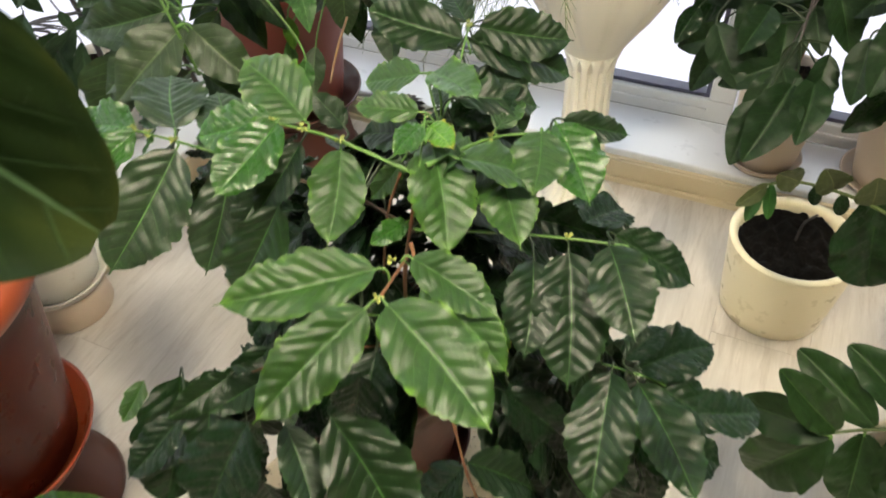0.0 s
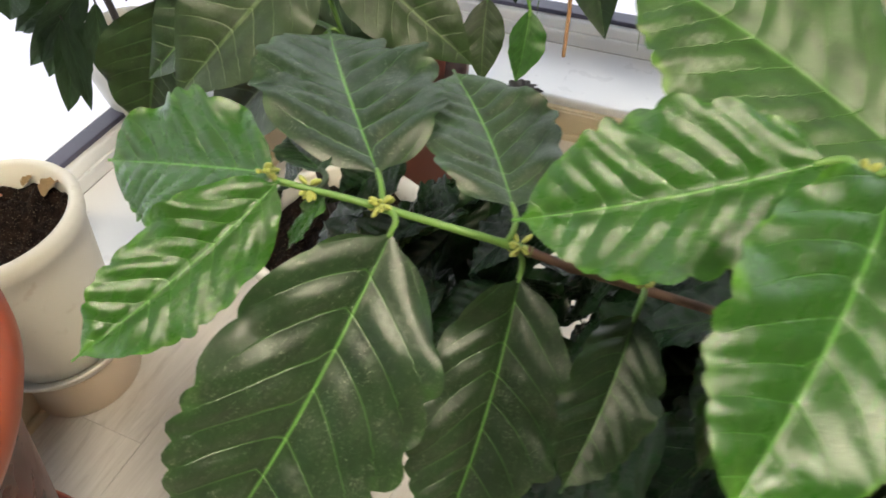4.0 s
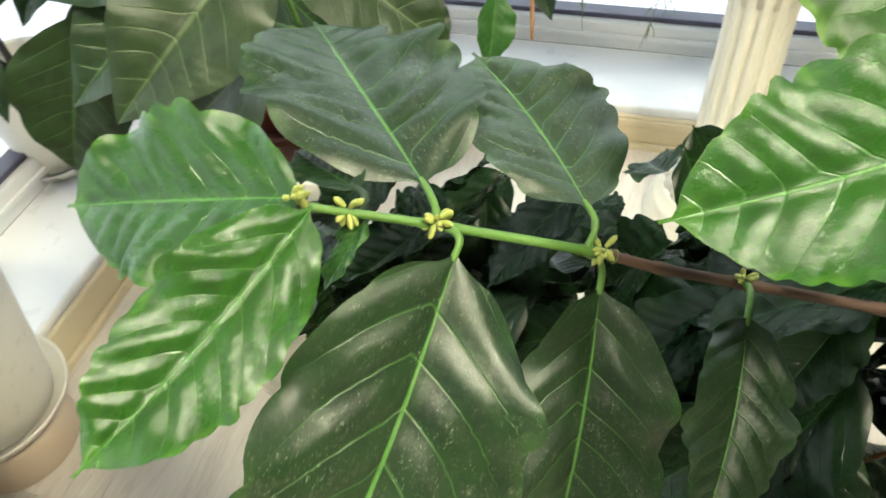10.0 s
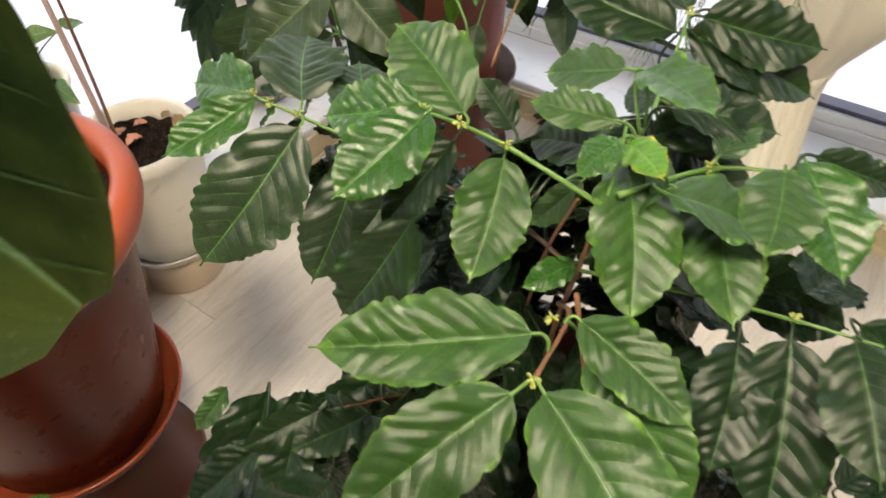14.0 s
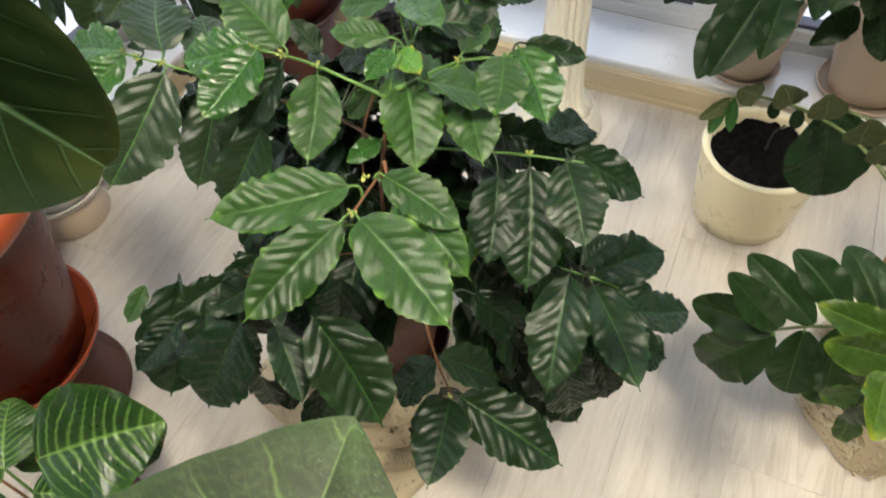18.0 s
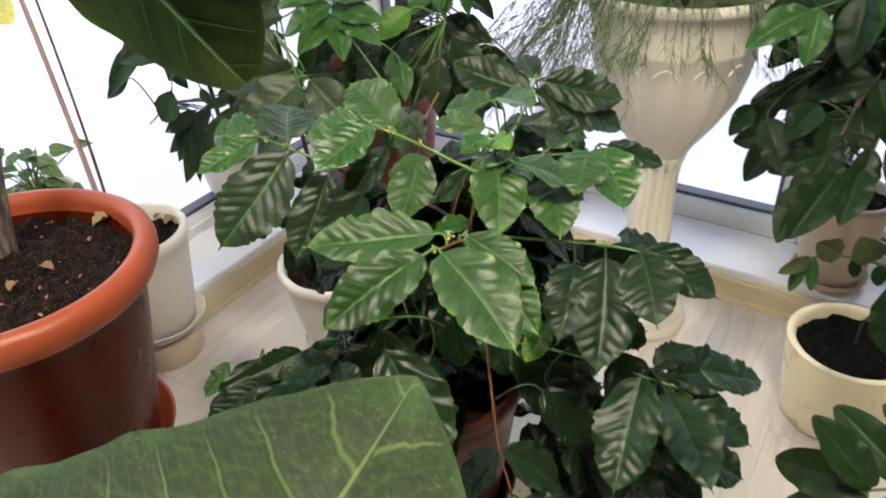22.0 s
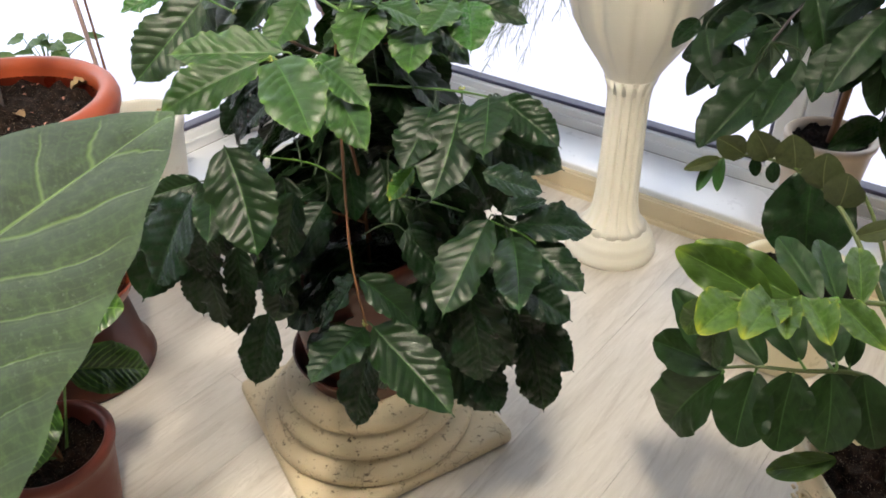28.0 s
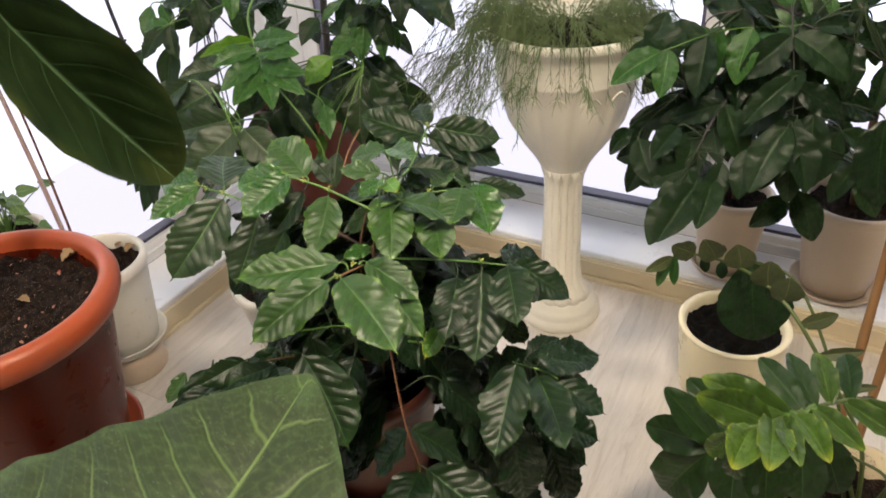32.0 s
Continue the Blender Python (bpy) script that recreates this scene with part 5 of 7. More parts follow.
stem("trunk", [(-0.21, 1.19, 0.46), (-0.180, 1.06, 0.64), (-0.156, 1.00, 0.79), (-0.14, 0.97, 0.95), (-0.12, 0.95, 1.25)], 0.012, 0.007, DARKTWIG, tall, "dark woody trunk", 0.1)
stem("branch", [(-0.14, 1.00, 0.92), (-0.20, 0.82, 0.985), (-0.232, 0.69, 0.945), (-0.216, 0.62, 0.904), (-0.204, 0.60, 0.883), (-0.192, 0.575, 0.859)], 0.003, 0.0013, STEM, tall, "green arching leaf stalk")
stem("branch", [(-0.14, 1.00, 0.92), (-0.06, 0.88, 0.96), (0.0, 0.80, 0.93), (0.03, 0.79, 0.89)], 0.004, 0.0015, STEM, tall, "green arching leaf stalk")
stem("branch", [(-0.15, 1.04, 0.80), (-0.06, 0.86, 0.82), (-0.03, 0.74, 0.80)], 0.004, 0.0015, STEM, tall, "green arching leaf stalk")
stem("branch", [(-0.16, 1.06, 0.82), (-0.30, 0.92, 0.90), (-0.38, 0.82, 0.90)], 0.004, 0.0015, STEM, tall, "green arching leaf stalk")
stem("dry_stalk", [(-0.03, 0.60, 0.72), (-0.04, 0.52, 0.715), (-0.050, 0.475, 0.69)], 0.002, 0.0015, CANE, tall, "short yellow dry stalk")
leaf(tall, (-0.192, 0.575, 0.859), (-0.165, 0.5, 0.815), 0.043, lf("ovate", 0, SPRAY), (0.05, -0.7, 0.7), -11, "leaflet")
leaf(tall, (-0.191, 0.575, 0.861), (-0.108, 0.52, 0.834), 0.041, lf("ovate", 1, SPRAY), (0.05, -0.7, 0.7), -2, "leaflet")
leaf(tall, (-0.198, 0.59, 0.873), (-0.105, 0.54, 0.865), 0.043, lf("ovate", 2, SPRAY), (0.05, -0.7, 0.7), 7, "leaflet")
leaf(tall, (-0.203, 0.6, 0.888), (-0.116, 0.56, 0.897), 0.041, lf("ovate", 3, SPRAY), (0.05, -0.7, 0.7), -6, "leaflet")
leaf(tall, (-0.214, 0.62, 0.902), (-0.118, 0.58, 0.923), 0.04, lf("ovate", 4, SPRAY), (0.05, -0.7, 0.7), 3, "leaflet")
leaf(tall, (-0.197, 0.58, 0.863), (-0.237, 0.5, 0.826), 0.045, lf("ovate", 0, SPRAY), (0.05, -0.7, 0.7), -10, "leaflet")
leaf(tall, (-0.202, 0.59, 0.878), (-0.26, 0.52, 0.848), 0.044, lf("ovate", 1, SPRAY), (0.05, -0.7, 0.7), -1, "leaflet")
leaf(tall, (-0.209, 0.605, 0.891), (-0.277, 0.55, 0.883), 0.043, lf("ovate", 2, SPRAY), (0.05, -0.7, 0.7), 8, "leaflet")
leaf(tall, (-0.217, 0.62, 0.904), (-0.306, 0.57, 0.894), 0.03, lf("ovate", 3, NEW_LEAF), (0.05, -0.7, 0.7), -5, "leaflet")
leaf(tall, (-0.089, 0.72, 0.829), (-0.148, 0.69, 0.783), 0.057, lf("lance", 4, NEW_LEAF), (0.05, -0.7, 0.7), 4, "leaflet")
leaf(tall, (-0.153, 0.8, 0.73), (-0.126, 0.76, 0.658), 0.046, lf("ovate", 0, SPRAY), (0.05, -0.7, 0.7), -9, "leaflet")
leaf(tall, (-0.057, 0.82, 0.752), (-0.075, 0.76, 0.646), 0.072, lf("lance", 1, TEX_LIGHT), (0.05, -0.7, 0.7), 0, "leaflet")
leaf(tall, (-0.05, 0.82, 0.746), (0.045, 0.78, 0.703), 0.065, lf("lance", 2, TEX_DARK), (0.05, -0.7, 0.7), 9, "leaflet")
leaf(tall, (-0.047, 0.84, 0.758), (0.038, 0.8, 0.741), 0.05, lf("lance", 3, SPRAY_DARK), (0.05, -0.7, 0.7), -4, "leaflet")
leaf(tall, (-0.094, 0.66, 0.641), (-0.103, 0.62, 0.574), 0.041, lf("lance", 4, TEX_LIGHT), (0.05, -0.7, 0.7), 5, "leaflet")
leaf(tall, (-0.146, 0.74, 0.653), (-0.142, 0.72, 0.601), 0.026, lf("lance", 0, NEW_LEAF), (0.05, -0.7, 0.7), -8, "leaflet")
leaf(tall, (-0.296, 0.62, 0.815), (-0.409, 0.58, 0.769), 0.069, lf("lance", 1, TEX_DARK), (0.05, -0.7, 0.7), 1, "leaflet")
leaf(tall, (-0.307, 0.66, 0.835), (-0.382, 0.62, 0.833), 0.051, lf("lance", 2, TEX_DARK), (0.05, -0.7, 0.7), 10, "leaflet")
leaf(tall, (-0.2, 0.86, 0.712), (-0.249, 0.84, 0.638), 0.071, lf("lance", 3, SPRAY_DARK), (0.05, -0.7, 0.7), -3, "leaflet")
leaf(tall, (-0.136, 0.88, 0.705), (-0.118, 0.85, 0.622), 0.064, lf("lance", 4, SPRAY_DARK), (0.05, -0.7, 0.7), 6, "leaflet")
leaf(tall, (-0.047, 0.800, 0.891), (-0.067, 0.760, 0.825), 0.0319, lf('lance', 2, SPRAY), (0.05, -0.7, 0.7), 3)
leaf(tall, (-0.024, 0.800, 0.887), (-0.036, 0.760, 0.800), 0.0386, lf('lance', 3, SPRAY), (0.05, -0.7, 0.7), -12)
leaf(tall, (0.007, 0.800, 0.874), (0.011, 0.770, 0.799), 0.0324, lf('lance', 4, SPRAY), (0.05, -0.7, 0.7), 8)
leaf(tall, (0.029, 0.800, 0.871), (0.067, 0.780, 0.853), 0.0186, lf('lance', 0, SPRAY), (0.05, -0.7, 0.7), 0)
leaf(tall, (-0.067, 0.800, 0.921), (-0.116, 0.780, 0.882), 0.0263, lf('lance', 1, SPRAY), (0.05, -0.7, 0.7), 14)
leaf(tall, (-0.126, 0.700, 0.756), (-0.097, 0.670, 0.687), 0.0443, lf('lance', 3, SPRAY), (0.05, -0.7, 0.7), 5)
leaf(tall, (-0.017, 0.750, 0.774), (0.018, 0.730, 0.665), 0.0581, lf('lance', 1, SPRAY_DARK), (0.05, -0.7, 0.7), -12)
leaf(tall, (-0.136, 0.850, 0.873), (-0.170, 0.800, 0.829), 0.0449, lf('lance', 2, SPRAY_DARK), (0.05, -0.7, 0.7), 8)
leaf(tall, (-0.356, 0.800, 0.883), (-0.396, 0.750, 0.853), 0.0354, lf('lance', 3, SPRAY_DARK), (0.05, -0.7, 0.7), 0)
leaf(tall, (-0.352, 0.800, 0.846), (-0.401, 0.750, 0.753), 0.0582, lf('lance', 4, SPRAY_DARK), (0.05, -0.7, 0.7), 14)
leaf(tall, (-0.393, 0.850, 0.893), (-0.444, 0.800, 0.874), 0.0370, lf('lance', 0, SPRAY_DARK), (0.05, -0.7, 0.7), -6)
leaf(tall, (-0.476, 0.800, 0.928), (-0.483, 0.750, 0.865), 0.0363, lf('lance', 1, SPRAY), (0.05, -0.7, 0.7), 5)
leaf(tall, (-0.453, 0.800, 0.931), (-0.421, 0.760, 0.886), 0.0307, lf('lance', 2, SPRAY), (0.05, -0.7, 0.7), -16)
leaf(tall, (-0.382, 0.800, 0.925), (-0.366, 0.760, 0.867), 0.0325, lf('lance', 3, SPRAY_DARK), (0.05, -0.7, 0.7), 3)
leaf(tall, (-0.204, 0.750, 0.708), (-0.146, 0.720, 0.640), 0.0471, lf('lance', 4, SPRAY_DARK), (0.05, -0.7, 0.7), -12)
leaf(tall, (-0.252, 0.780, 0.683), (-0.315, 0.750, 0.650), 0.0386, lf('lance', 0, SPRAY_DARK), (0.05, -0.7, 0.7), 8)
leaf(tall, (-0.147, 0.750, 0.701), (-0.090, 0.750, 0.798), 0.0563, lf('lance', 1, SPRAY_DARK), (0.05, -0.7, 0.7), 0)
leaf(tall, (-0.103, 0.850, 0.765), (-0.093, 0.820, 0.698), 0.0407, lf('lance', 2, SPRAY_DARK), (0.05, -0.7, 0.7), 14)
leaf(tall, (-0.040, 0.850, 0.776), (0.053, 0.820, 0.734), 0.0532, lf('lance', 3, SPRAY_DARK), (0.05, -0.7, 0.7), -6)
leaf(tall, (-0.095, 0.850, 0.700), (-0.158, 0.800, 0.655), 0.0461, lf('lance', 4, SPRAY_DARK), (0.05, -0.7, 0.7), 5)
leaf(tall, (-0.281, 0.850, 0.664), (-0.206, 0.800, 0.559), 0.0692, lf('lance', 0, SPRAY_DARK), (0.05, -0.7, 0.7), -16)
leaf(tall, (-0.042, 0.850, 0.850), (-0.055, 0.820, 0.798), 0.0276, lf('lance', 1, SPRAY), (0.05, -0.7, 0.7), 3)
leaf(tall, (0.025, 0.850, 0.848), (0.037, 0.820, 0.802), 0.0253, lf('lance', 2, SPRAY), (0.05, -0.7, 0.7), -12)
leaf(tall, (-0.093, 0.600, 0.776), (-0.080, 0.550, 0.726), 0.0359, lf('lance', 1, SPRAY), (0.05, -0.7, 0.7), -6)
leaf(tall, (-0.038, 0.700, 0.749), (-0.043, 0.680, 0.644), 0.0535, lf('lance', 2, TEX_LIGHT), (0.05, -0.7, 0.7), 5)
leaf(tall, (-0.018, 0.720, 0.735), (0.080, 0.700, 0.647), 0.0666, lf('lance', 3, SPRAY_DARK), (0.05, -0.7, 0.7), -16)
leaf(tall, (-0.152, 0.750, 0.608), (-0.153, 0.730, 0.526), 0.0253, lf('lance', 4, SPRAY), (0.05, -0.7, 0.7), 3)
leaf(tall, (-0.077, 0.470, 0.732), (-0.088, 0.450, 0.687), 0.0278, lf('lance', 0, SPRAY), (0.05, -0.7, 0.7), -12)
frond(tall, [(-0.14, 1.00, 0.92), (0.0, 0.86, 0.95), (0.007, 0.80, 0.905), (-0.05, 0.775, 0.860)], 4, 0.075, (SPRAY, SPRAY, SPRAY_DARK), 311, (0.05, -0.75, 0.6), STEM, 0.6)
frond(tall, [(-0.15, 1.02, 0.90), (-0.28, 0.86, 0.97), (-0.36, 0.78, 0.95), (-0.43, 0.74, 0.90)], 4, 0.080, (SPRAY_DARK, SPRAY), 312, (0.05, -0.75, 0.6), STEM, 0.5)
# inner filler leaves; the near-black ones carry their shade in the colour
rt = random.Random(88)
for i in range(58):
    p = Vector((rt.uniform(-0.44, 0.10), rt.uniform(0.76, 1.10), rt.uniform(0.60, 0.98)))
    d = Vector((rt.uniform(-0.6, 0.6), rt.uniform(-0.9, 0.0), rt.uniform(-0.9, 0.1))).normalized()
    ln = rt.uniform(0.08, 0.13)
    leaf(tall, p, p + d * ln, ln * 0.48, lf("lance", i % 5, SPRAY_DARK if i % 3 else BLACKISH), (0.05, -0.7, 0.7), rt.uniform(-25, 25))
grow_twigs(tall, sample([(-0.17, 1.10, 0.70), (-0.14, 1.00, 0.95), (-0.12, 0.95, 1.25)], 6) + sample([(-0.216, 0.62, 0.904), (-0.204, 0.60, 0.883), (-0.192, 0.575, 0.859)], 12)
           + sample([(-0.14, 1.00, 0.92), (-0.06, 0.88, 0.96), (0.0, 0.80, 0.93), (0.03, 0.79, 0.89)], 10) + sample([(-0.15, 1.04, 0.80), (-0.06, 0.86, 0.82), (-0.03, 0.74, 0.80)], 8)
           + sample([(-0.16, 1.06, 0.82), (-0.30, 0.92, 0.90), (-0.38, 0.82, 0.90)], 8), 0.0018, 0.0013, STEM, 0.45)

# small weeping plant on the left-hand sill
FP = Vector((-0.735, 1.265, SILL_H))
saucer((FP.x, FP.y, FP.z), 0.085, 0.02, WHITEPOT, "white plastic saucer on the sill")
ficus = thing("potted_weeping_plant", (FP.x, FP.y, FP.z + 0.008), "white plastic pot on the sill with drooping narrow dark leaves", "potted plant")
pot_parts(ficus, 0.0, 0.062, 0.098, 0.20, WHITEPOT, 0.008, 0.02, 0.03, 19)
stem("trunk", [(-0.73, 1.26, 0.27), (-0.72, 1.20, 0.50), (-0.70, 1.08, 0.78), (-0.68, 1.0, 1.05)], 0.007, 0.004, DARKTWIG, ficus, "dark thin stem")
stem("branch", [(-0.72, 1.20, 0.45), (-0.76, 1.06, 0.50), (-0.80, 1.0, 0.47)], 0.003, 0.0015, DARKTWIG, ficus)
stem("branch", [(-0.71, 1.12, 0.70), (-0.66, 0.95, 0.78), (-0.64, 0.86, 0.78)], 0.003, 0.0015, DARKTWIG, ficus)
leaf(ficus, (-0.544, 0.850, 0.814), (-0.751, 0.850, 0.675), 0.0935, lf('lance', 1, FICUS, 14), (0.3, -0.9, 0.3), -12)
leaf(ficus, (-0.568, 0.850, 0.770), (-0.637, 0.830, 0.646), 0.0591, lf('lance', 2, FICUS, 14), (0.3, -0.9, 0.3), 8)
leaf(ficus, (-0.471, 0.850, 0.831), (-0.515, 0.850, 0.713), 0.0520, lf('lance', 3, FICUS, 14), (0.3, -0.9, 0.3), 0)
leaf(ficus, (-0.604, 0.900, 0.826), (-0.694, 0.900, 0.783), 0.0499, lf('lance', 4, FICUS, 14), (0.3, -0.9, 0.3), 14)
leaf(ficus, (-0.591, 0.950, 0.696), (-0.604, 0.930, 0.611), 0.0309, lf('lance', 0, FICUS, 14), (0.3, -0.9, 0.3), -6)
leaf(ficus, (-0.697, 0.950, 0.578), (-0.742, 0.950, 0.498), 0.0459, lf('lance', 1, FICUS, 14), (0.3, -0.9, 0.3), 5)
leaf(ficus, (-0.681, 0.980, 0.475), (-0.681, 0.950, 0.335), 0.0315, lf('lance', 2, FICUS, 14), (0.3, -0.9, 0.3), -16)
leaf(ficus, (-0.686, 0.980, 0.483), (-0.746, 0.980, 0.455), 0.0199, lf('lance', 3, FICUS, 14), (0.3, -0.9, 0.3), 3)
leaf(ficus, (-0.689, 1.000, 0.498), (-0.734, 0.970, 0.410), 0.0258, lf('lance', 4, FICUS, 14), (0.3, -0.9, 0.3), -12)
leaf(ficus, (-0.561, 1.000, 0.573), (-0.612, 1.000, 0.544), 0.0235, lf('lance', 0, FICUS, 14), (0.3, -0.9, 0.3), 8)
leaf(ficus, (-0.558, 1.000, 0.550), (-0.656, 1.000, 0.513), 0.0262, lf('lance', 1, FICUS, 14), (0.3, -0.9, 0.3), 0)
leaf(ficus, (-0.630, 1.000, 0.657), (-0.597, 1.000, 0.574), 0.0268, lf('lance', 2, FICUS, 14), (0.3, -0.9, 0.3), 14)
leaf(ficus, (-0.747, 1.000, 0.703), (-0.889, 1.000, 0.541), 0.0485, lf('lance', 3, FICUS, 14), (0.3, -0.9, 0.3), -6)
leaf(ficus, (-0.823, 1.000, 0.587), (-0.894, 1.000, 0.534), 0.0310, lf('lance', 4, FICUS, 14), (0.3, -0.9, 0.3), 5)
leaf(ficus, (-0.670, 1.000, 0.486), (-0.730, 0.970, 0.320), 0.0537, lf('lance', 0, FICUS, 14), (0.3, -0.9, 0.3), -16)
leaf(ficus, (-0.672, 1.000, 0.509), (-0.770, 1.000, 0.446), 0.0350, lf('lance', 1, FICUS, 14), (0.3, -0.9, 0.3), 3)
leaf(ficus, (-0.633, 1.000, 0.520), (-0.760, 0.980, 0.398), 0.0532, lf('lance', 2, FICUS, 14), (0.3, -0.9, 0.3), -12)
leaf(ficus, (-0.634, 1.000, 0.486), (-0.648, 0.970, 0.366), 0.0373, lf('lance', 3, FICUS, 14), (0.3, -0.9, 0.3), 8)
leaf(ficus, (-0.649, 1.000, 0.503), (-0.753, 1.000, 0.365), 0.0518, lf('lance', 4, FICUS, 14), (0.3, -0.9, 0.3), 0)
leaf(ficus, (-0.670, 0.900, 0.598), (-0.706, 0.900, 0.518), 0.058, lf('lance', 0, FICUS, 14), (0.3, -0.9, 0.3), 14)
leaf(ficus, (-0.662, 0.900, 0.647), (-0.629, 0.900, 0.603), 0.0275, lf('lance', 1, FICUS, 14), (0.3, -0.9, 0.3), -6)
leaf(ficus, (-0.601, 0.900, 0.605), (-0.585, 0.900, 0.563), 0.0225, lf('lance', 2, FICUS, 14), (0.3, -0.9, 0.3), 5)
grow_twigs(ficus, sample([(-0.72, 1.20, 0.50), (-0.70, 1.08, 0.78), (-0.68, 1.0, 1.05)], 8) + sample([(-0.72, 1.20, 0.45), (-0.76, 1.06, 0.50), (-0.80, 1.0, 0.47)], 8)
           + sample([(-0.71, 1.12, 0.70), (-0.66, 0.95, 0.78), (-0.64, 0.86, 0.78)], 8), 0.002, 0.0013, DARKTWIG, 0.5)

# dark-leaved plants in beige pots on the right-hand sill
for at, r, h, seed in (((0.875, 0.985), 0.100, 0.235, 22), ((1.135, 0.880), 0.125, 0.270, 23)):
    if seed == 22:
        saucer((at[0], at[1], SILL_H), r * 0.88, 0.02, BEIGEPOT, "beige plastic saucer on the sill")
        right = thing("potted_dark_plant", (at[0], at[1], SILL_H + 0.008), "beige plastic pot on the sill with large dark pinnate leaves", "potted plant")
        pot_parts(right, 0.0, r * 0.72, r, h, BEIGEPOT, 0.01, 0.025, 0.02, seed)
    else:
        saucer((at[0], at[1], SILL_H), r * 0.88, 0.02, BEIGEPOT, "beige plastic saucer on the sill")
        other = thing("potted_dark_plant", (at[0], at[1], SILL_H + 0.008), "wide beige plastic pot on the sill with dry soil", "potted plant")
        pot_parts(other, 0.0, r * 0.65, r, h, BEIGEPOT, 0.012, 0.03, 0.02, seed)
        stem("trunk", [(1.13, 0.88, 0.33), (1.10, 0.84, 0.6), (1.05, 0.78, 0.95), (1.02, 0.74, 1.3)], 0.010, 0.006, BARK, other, "brown woody trunk")
stem("trunk", [(0.875, 0.985, 0.29), (0.87, 0.93, 0.55), (0.85, 0.84, 0.85), (0.84, 0.78, 1.2)], 0.009, 0.005, BARK, right, "brown woody trunk")
R_BR = ([(0.86, 0.86, 0.78), (0.74, 0.72, 0.86), (0.66, 0.66, 0.83), (0.60, 0.62, 0.76)], [(0.85, 0.84, 0.85), (0.74, 0.68, 0.93), (0.70, 0.63, 0.92)],
        [(0.86, 0.88, 0.70), (0.80, 0.66, 0.80), (0.78, 0.55, 0.76), (0.76, 0.50, 0.70)], [(0.86, 0.90, 0.62), (0.70, 0.66, 0.72), (0.62, 0.52, 0.69)], [(0.85, 0.84, 0.88), (0.88, 0.68, 0.95), (0.90, 0.60, 0.92)])
for pts in R_BR:
    stem("branch", pts, 0.004, 0.0018, DARKTWIG, right, "thin dark leaf stalk")
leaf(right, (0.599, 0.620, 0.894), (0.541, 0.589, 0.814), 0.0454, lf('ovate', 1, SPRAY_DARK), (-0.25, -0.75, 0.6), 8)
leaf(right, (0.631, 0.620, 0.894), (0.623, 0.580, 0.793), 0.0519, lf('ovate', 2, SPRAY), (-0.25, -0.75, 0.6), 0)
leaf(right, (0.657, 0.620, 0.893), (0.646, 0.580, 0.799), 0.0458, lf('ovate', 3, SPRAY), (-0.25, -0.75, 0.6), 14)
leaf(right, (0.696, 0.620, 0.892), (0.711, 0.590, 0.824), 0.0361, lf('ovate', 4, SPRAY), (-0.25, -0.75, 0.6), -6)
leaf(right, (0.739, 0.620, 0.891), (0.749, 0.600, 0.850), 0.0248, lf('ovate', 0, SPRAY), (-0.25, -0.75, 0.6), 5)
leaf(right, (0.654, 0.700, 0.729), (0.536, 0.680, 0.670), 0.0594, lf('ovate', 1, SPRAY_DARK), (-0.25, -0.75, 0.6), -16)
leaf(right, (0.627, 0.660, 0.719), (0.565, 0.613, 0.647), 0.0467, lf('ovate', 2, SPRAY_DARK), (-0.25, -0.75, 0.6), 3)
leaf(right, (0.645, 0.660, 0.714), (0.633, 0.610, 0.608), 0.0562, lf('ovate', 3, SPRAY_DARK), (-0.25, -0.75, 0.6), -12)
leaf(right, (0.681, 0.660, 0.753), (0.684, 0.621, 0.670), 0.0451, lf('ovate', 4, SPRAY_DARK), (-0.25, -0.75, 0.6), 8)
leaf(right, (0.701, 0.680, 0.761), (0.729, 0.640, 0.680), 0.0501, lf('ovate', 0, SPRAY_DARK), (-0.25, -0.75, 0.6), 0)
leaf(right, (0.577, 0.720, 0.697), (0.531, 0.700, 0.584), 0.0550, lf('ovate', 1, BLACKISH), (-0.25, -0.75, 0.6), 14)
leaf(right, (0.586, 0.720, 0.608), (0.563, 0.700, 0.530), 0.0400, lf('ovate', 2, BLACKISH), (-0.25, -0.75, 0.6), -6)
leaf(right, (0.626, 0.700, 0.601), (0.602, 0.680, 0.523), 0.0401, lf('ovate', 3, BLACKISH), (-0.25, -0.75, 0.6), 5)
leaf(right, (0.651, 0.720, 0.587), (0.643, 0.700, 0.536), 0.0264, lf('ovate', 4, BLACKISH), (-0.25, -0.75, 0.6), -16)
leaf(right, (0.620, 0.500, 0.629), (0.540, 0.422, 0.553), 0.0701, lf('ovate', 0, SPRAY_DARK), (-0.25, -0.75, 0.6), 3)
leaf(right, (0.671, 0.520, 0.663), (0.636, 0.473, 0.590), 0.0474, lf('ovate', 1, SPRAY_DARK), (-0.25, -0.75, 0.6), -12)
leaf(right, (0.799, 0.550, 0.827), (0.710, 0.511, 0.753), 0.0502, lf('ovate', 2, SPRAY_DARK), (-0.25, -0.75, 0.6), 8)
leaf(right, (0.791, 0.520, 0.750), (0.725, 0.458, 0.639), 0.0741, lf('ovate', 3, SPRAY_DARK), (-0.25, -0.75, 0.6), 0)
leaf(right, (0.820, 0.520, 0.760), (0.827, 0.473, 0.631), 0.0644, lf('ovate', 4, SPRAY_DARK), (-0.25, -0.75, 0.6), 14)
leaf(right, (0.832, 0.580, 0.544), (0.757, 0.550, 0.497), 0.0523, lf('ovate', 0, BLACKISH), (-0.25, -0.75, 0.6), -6)
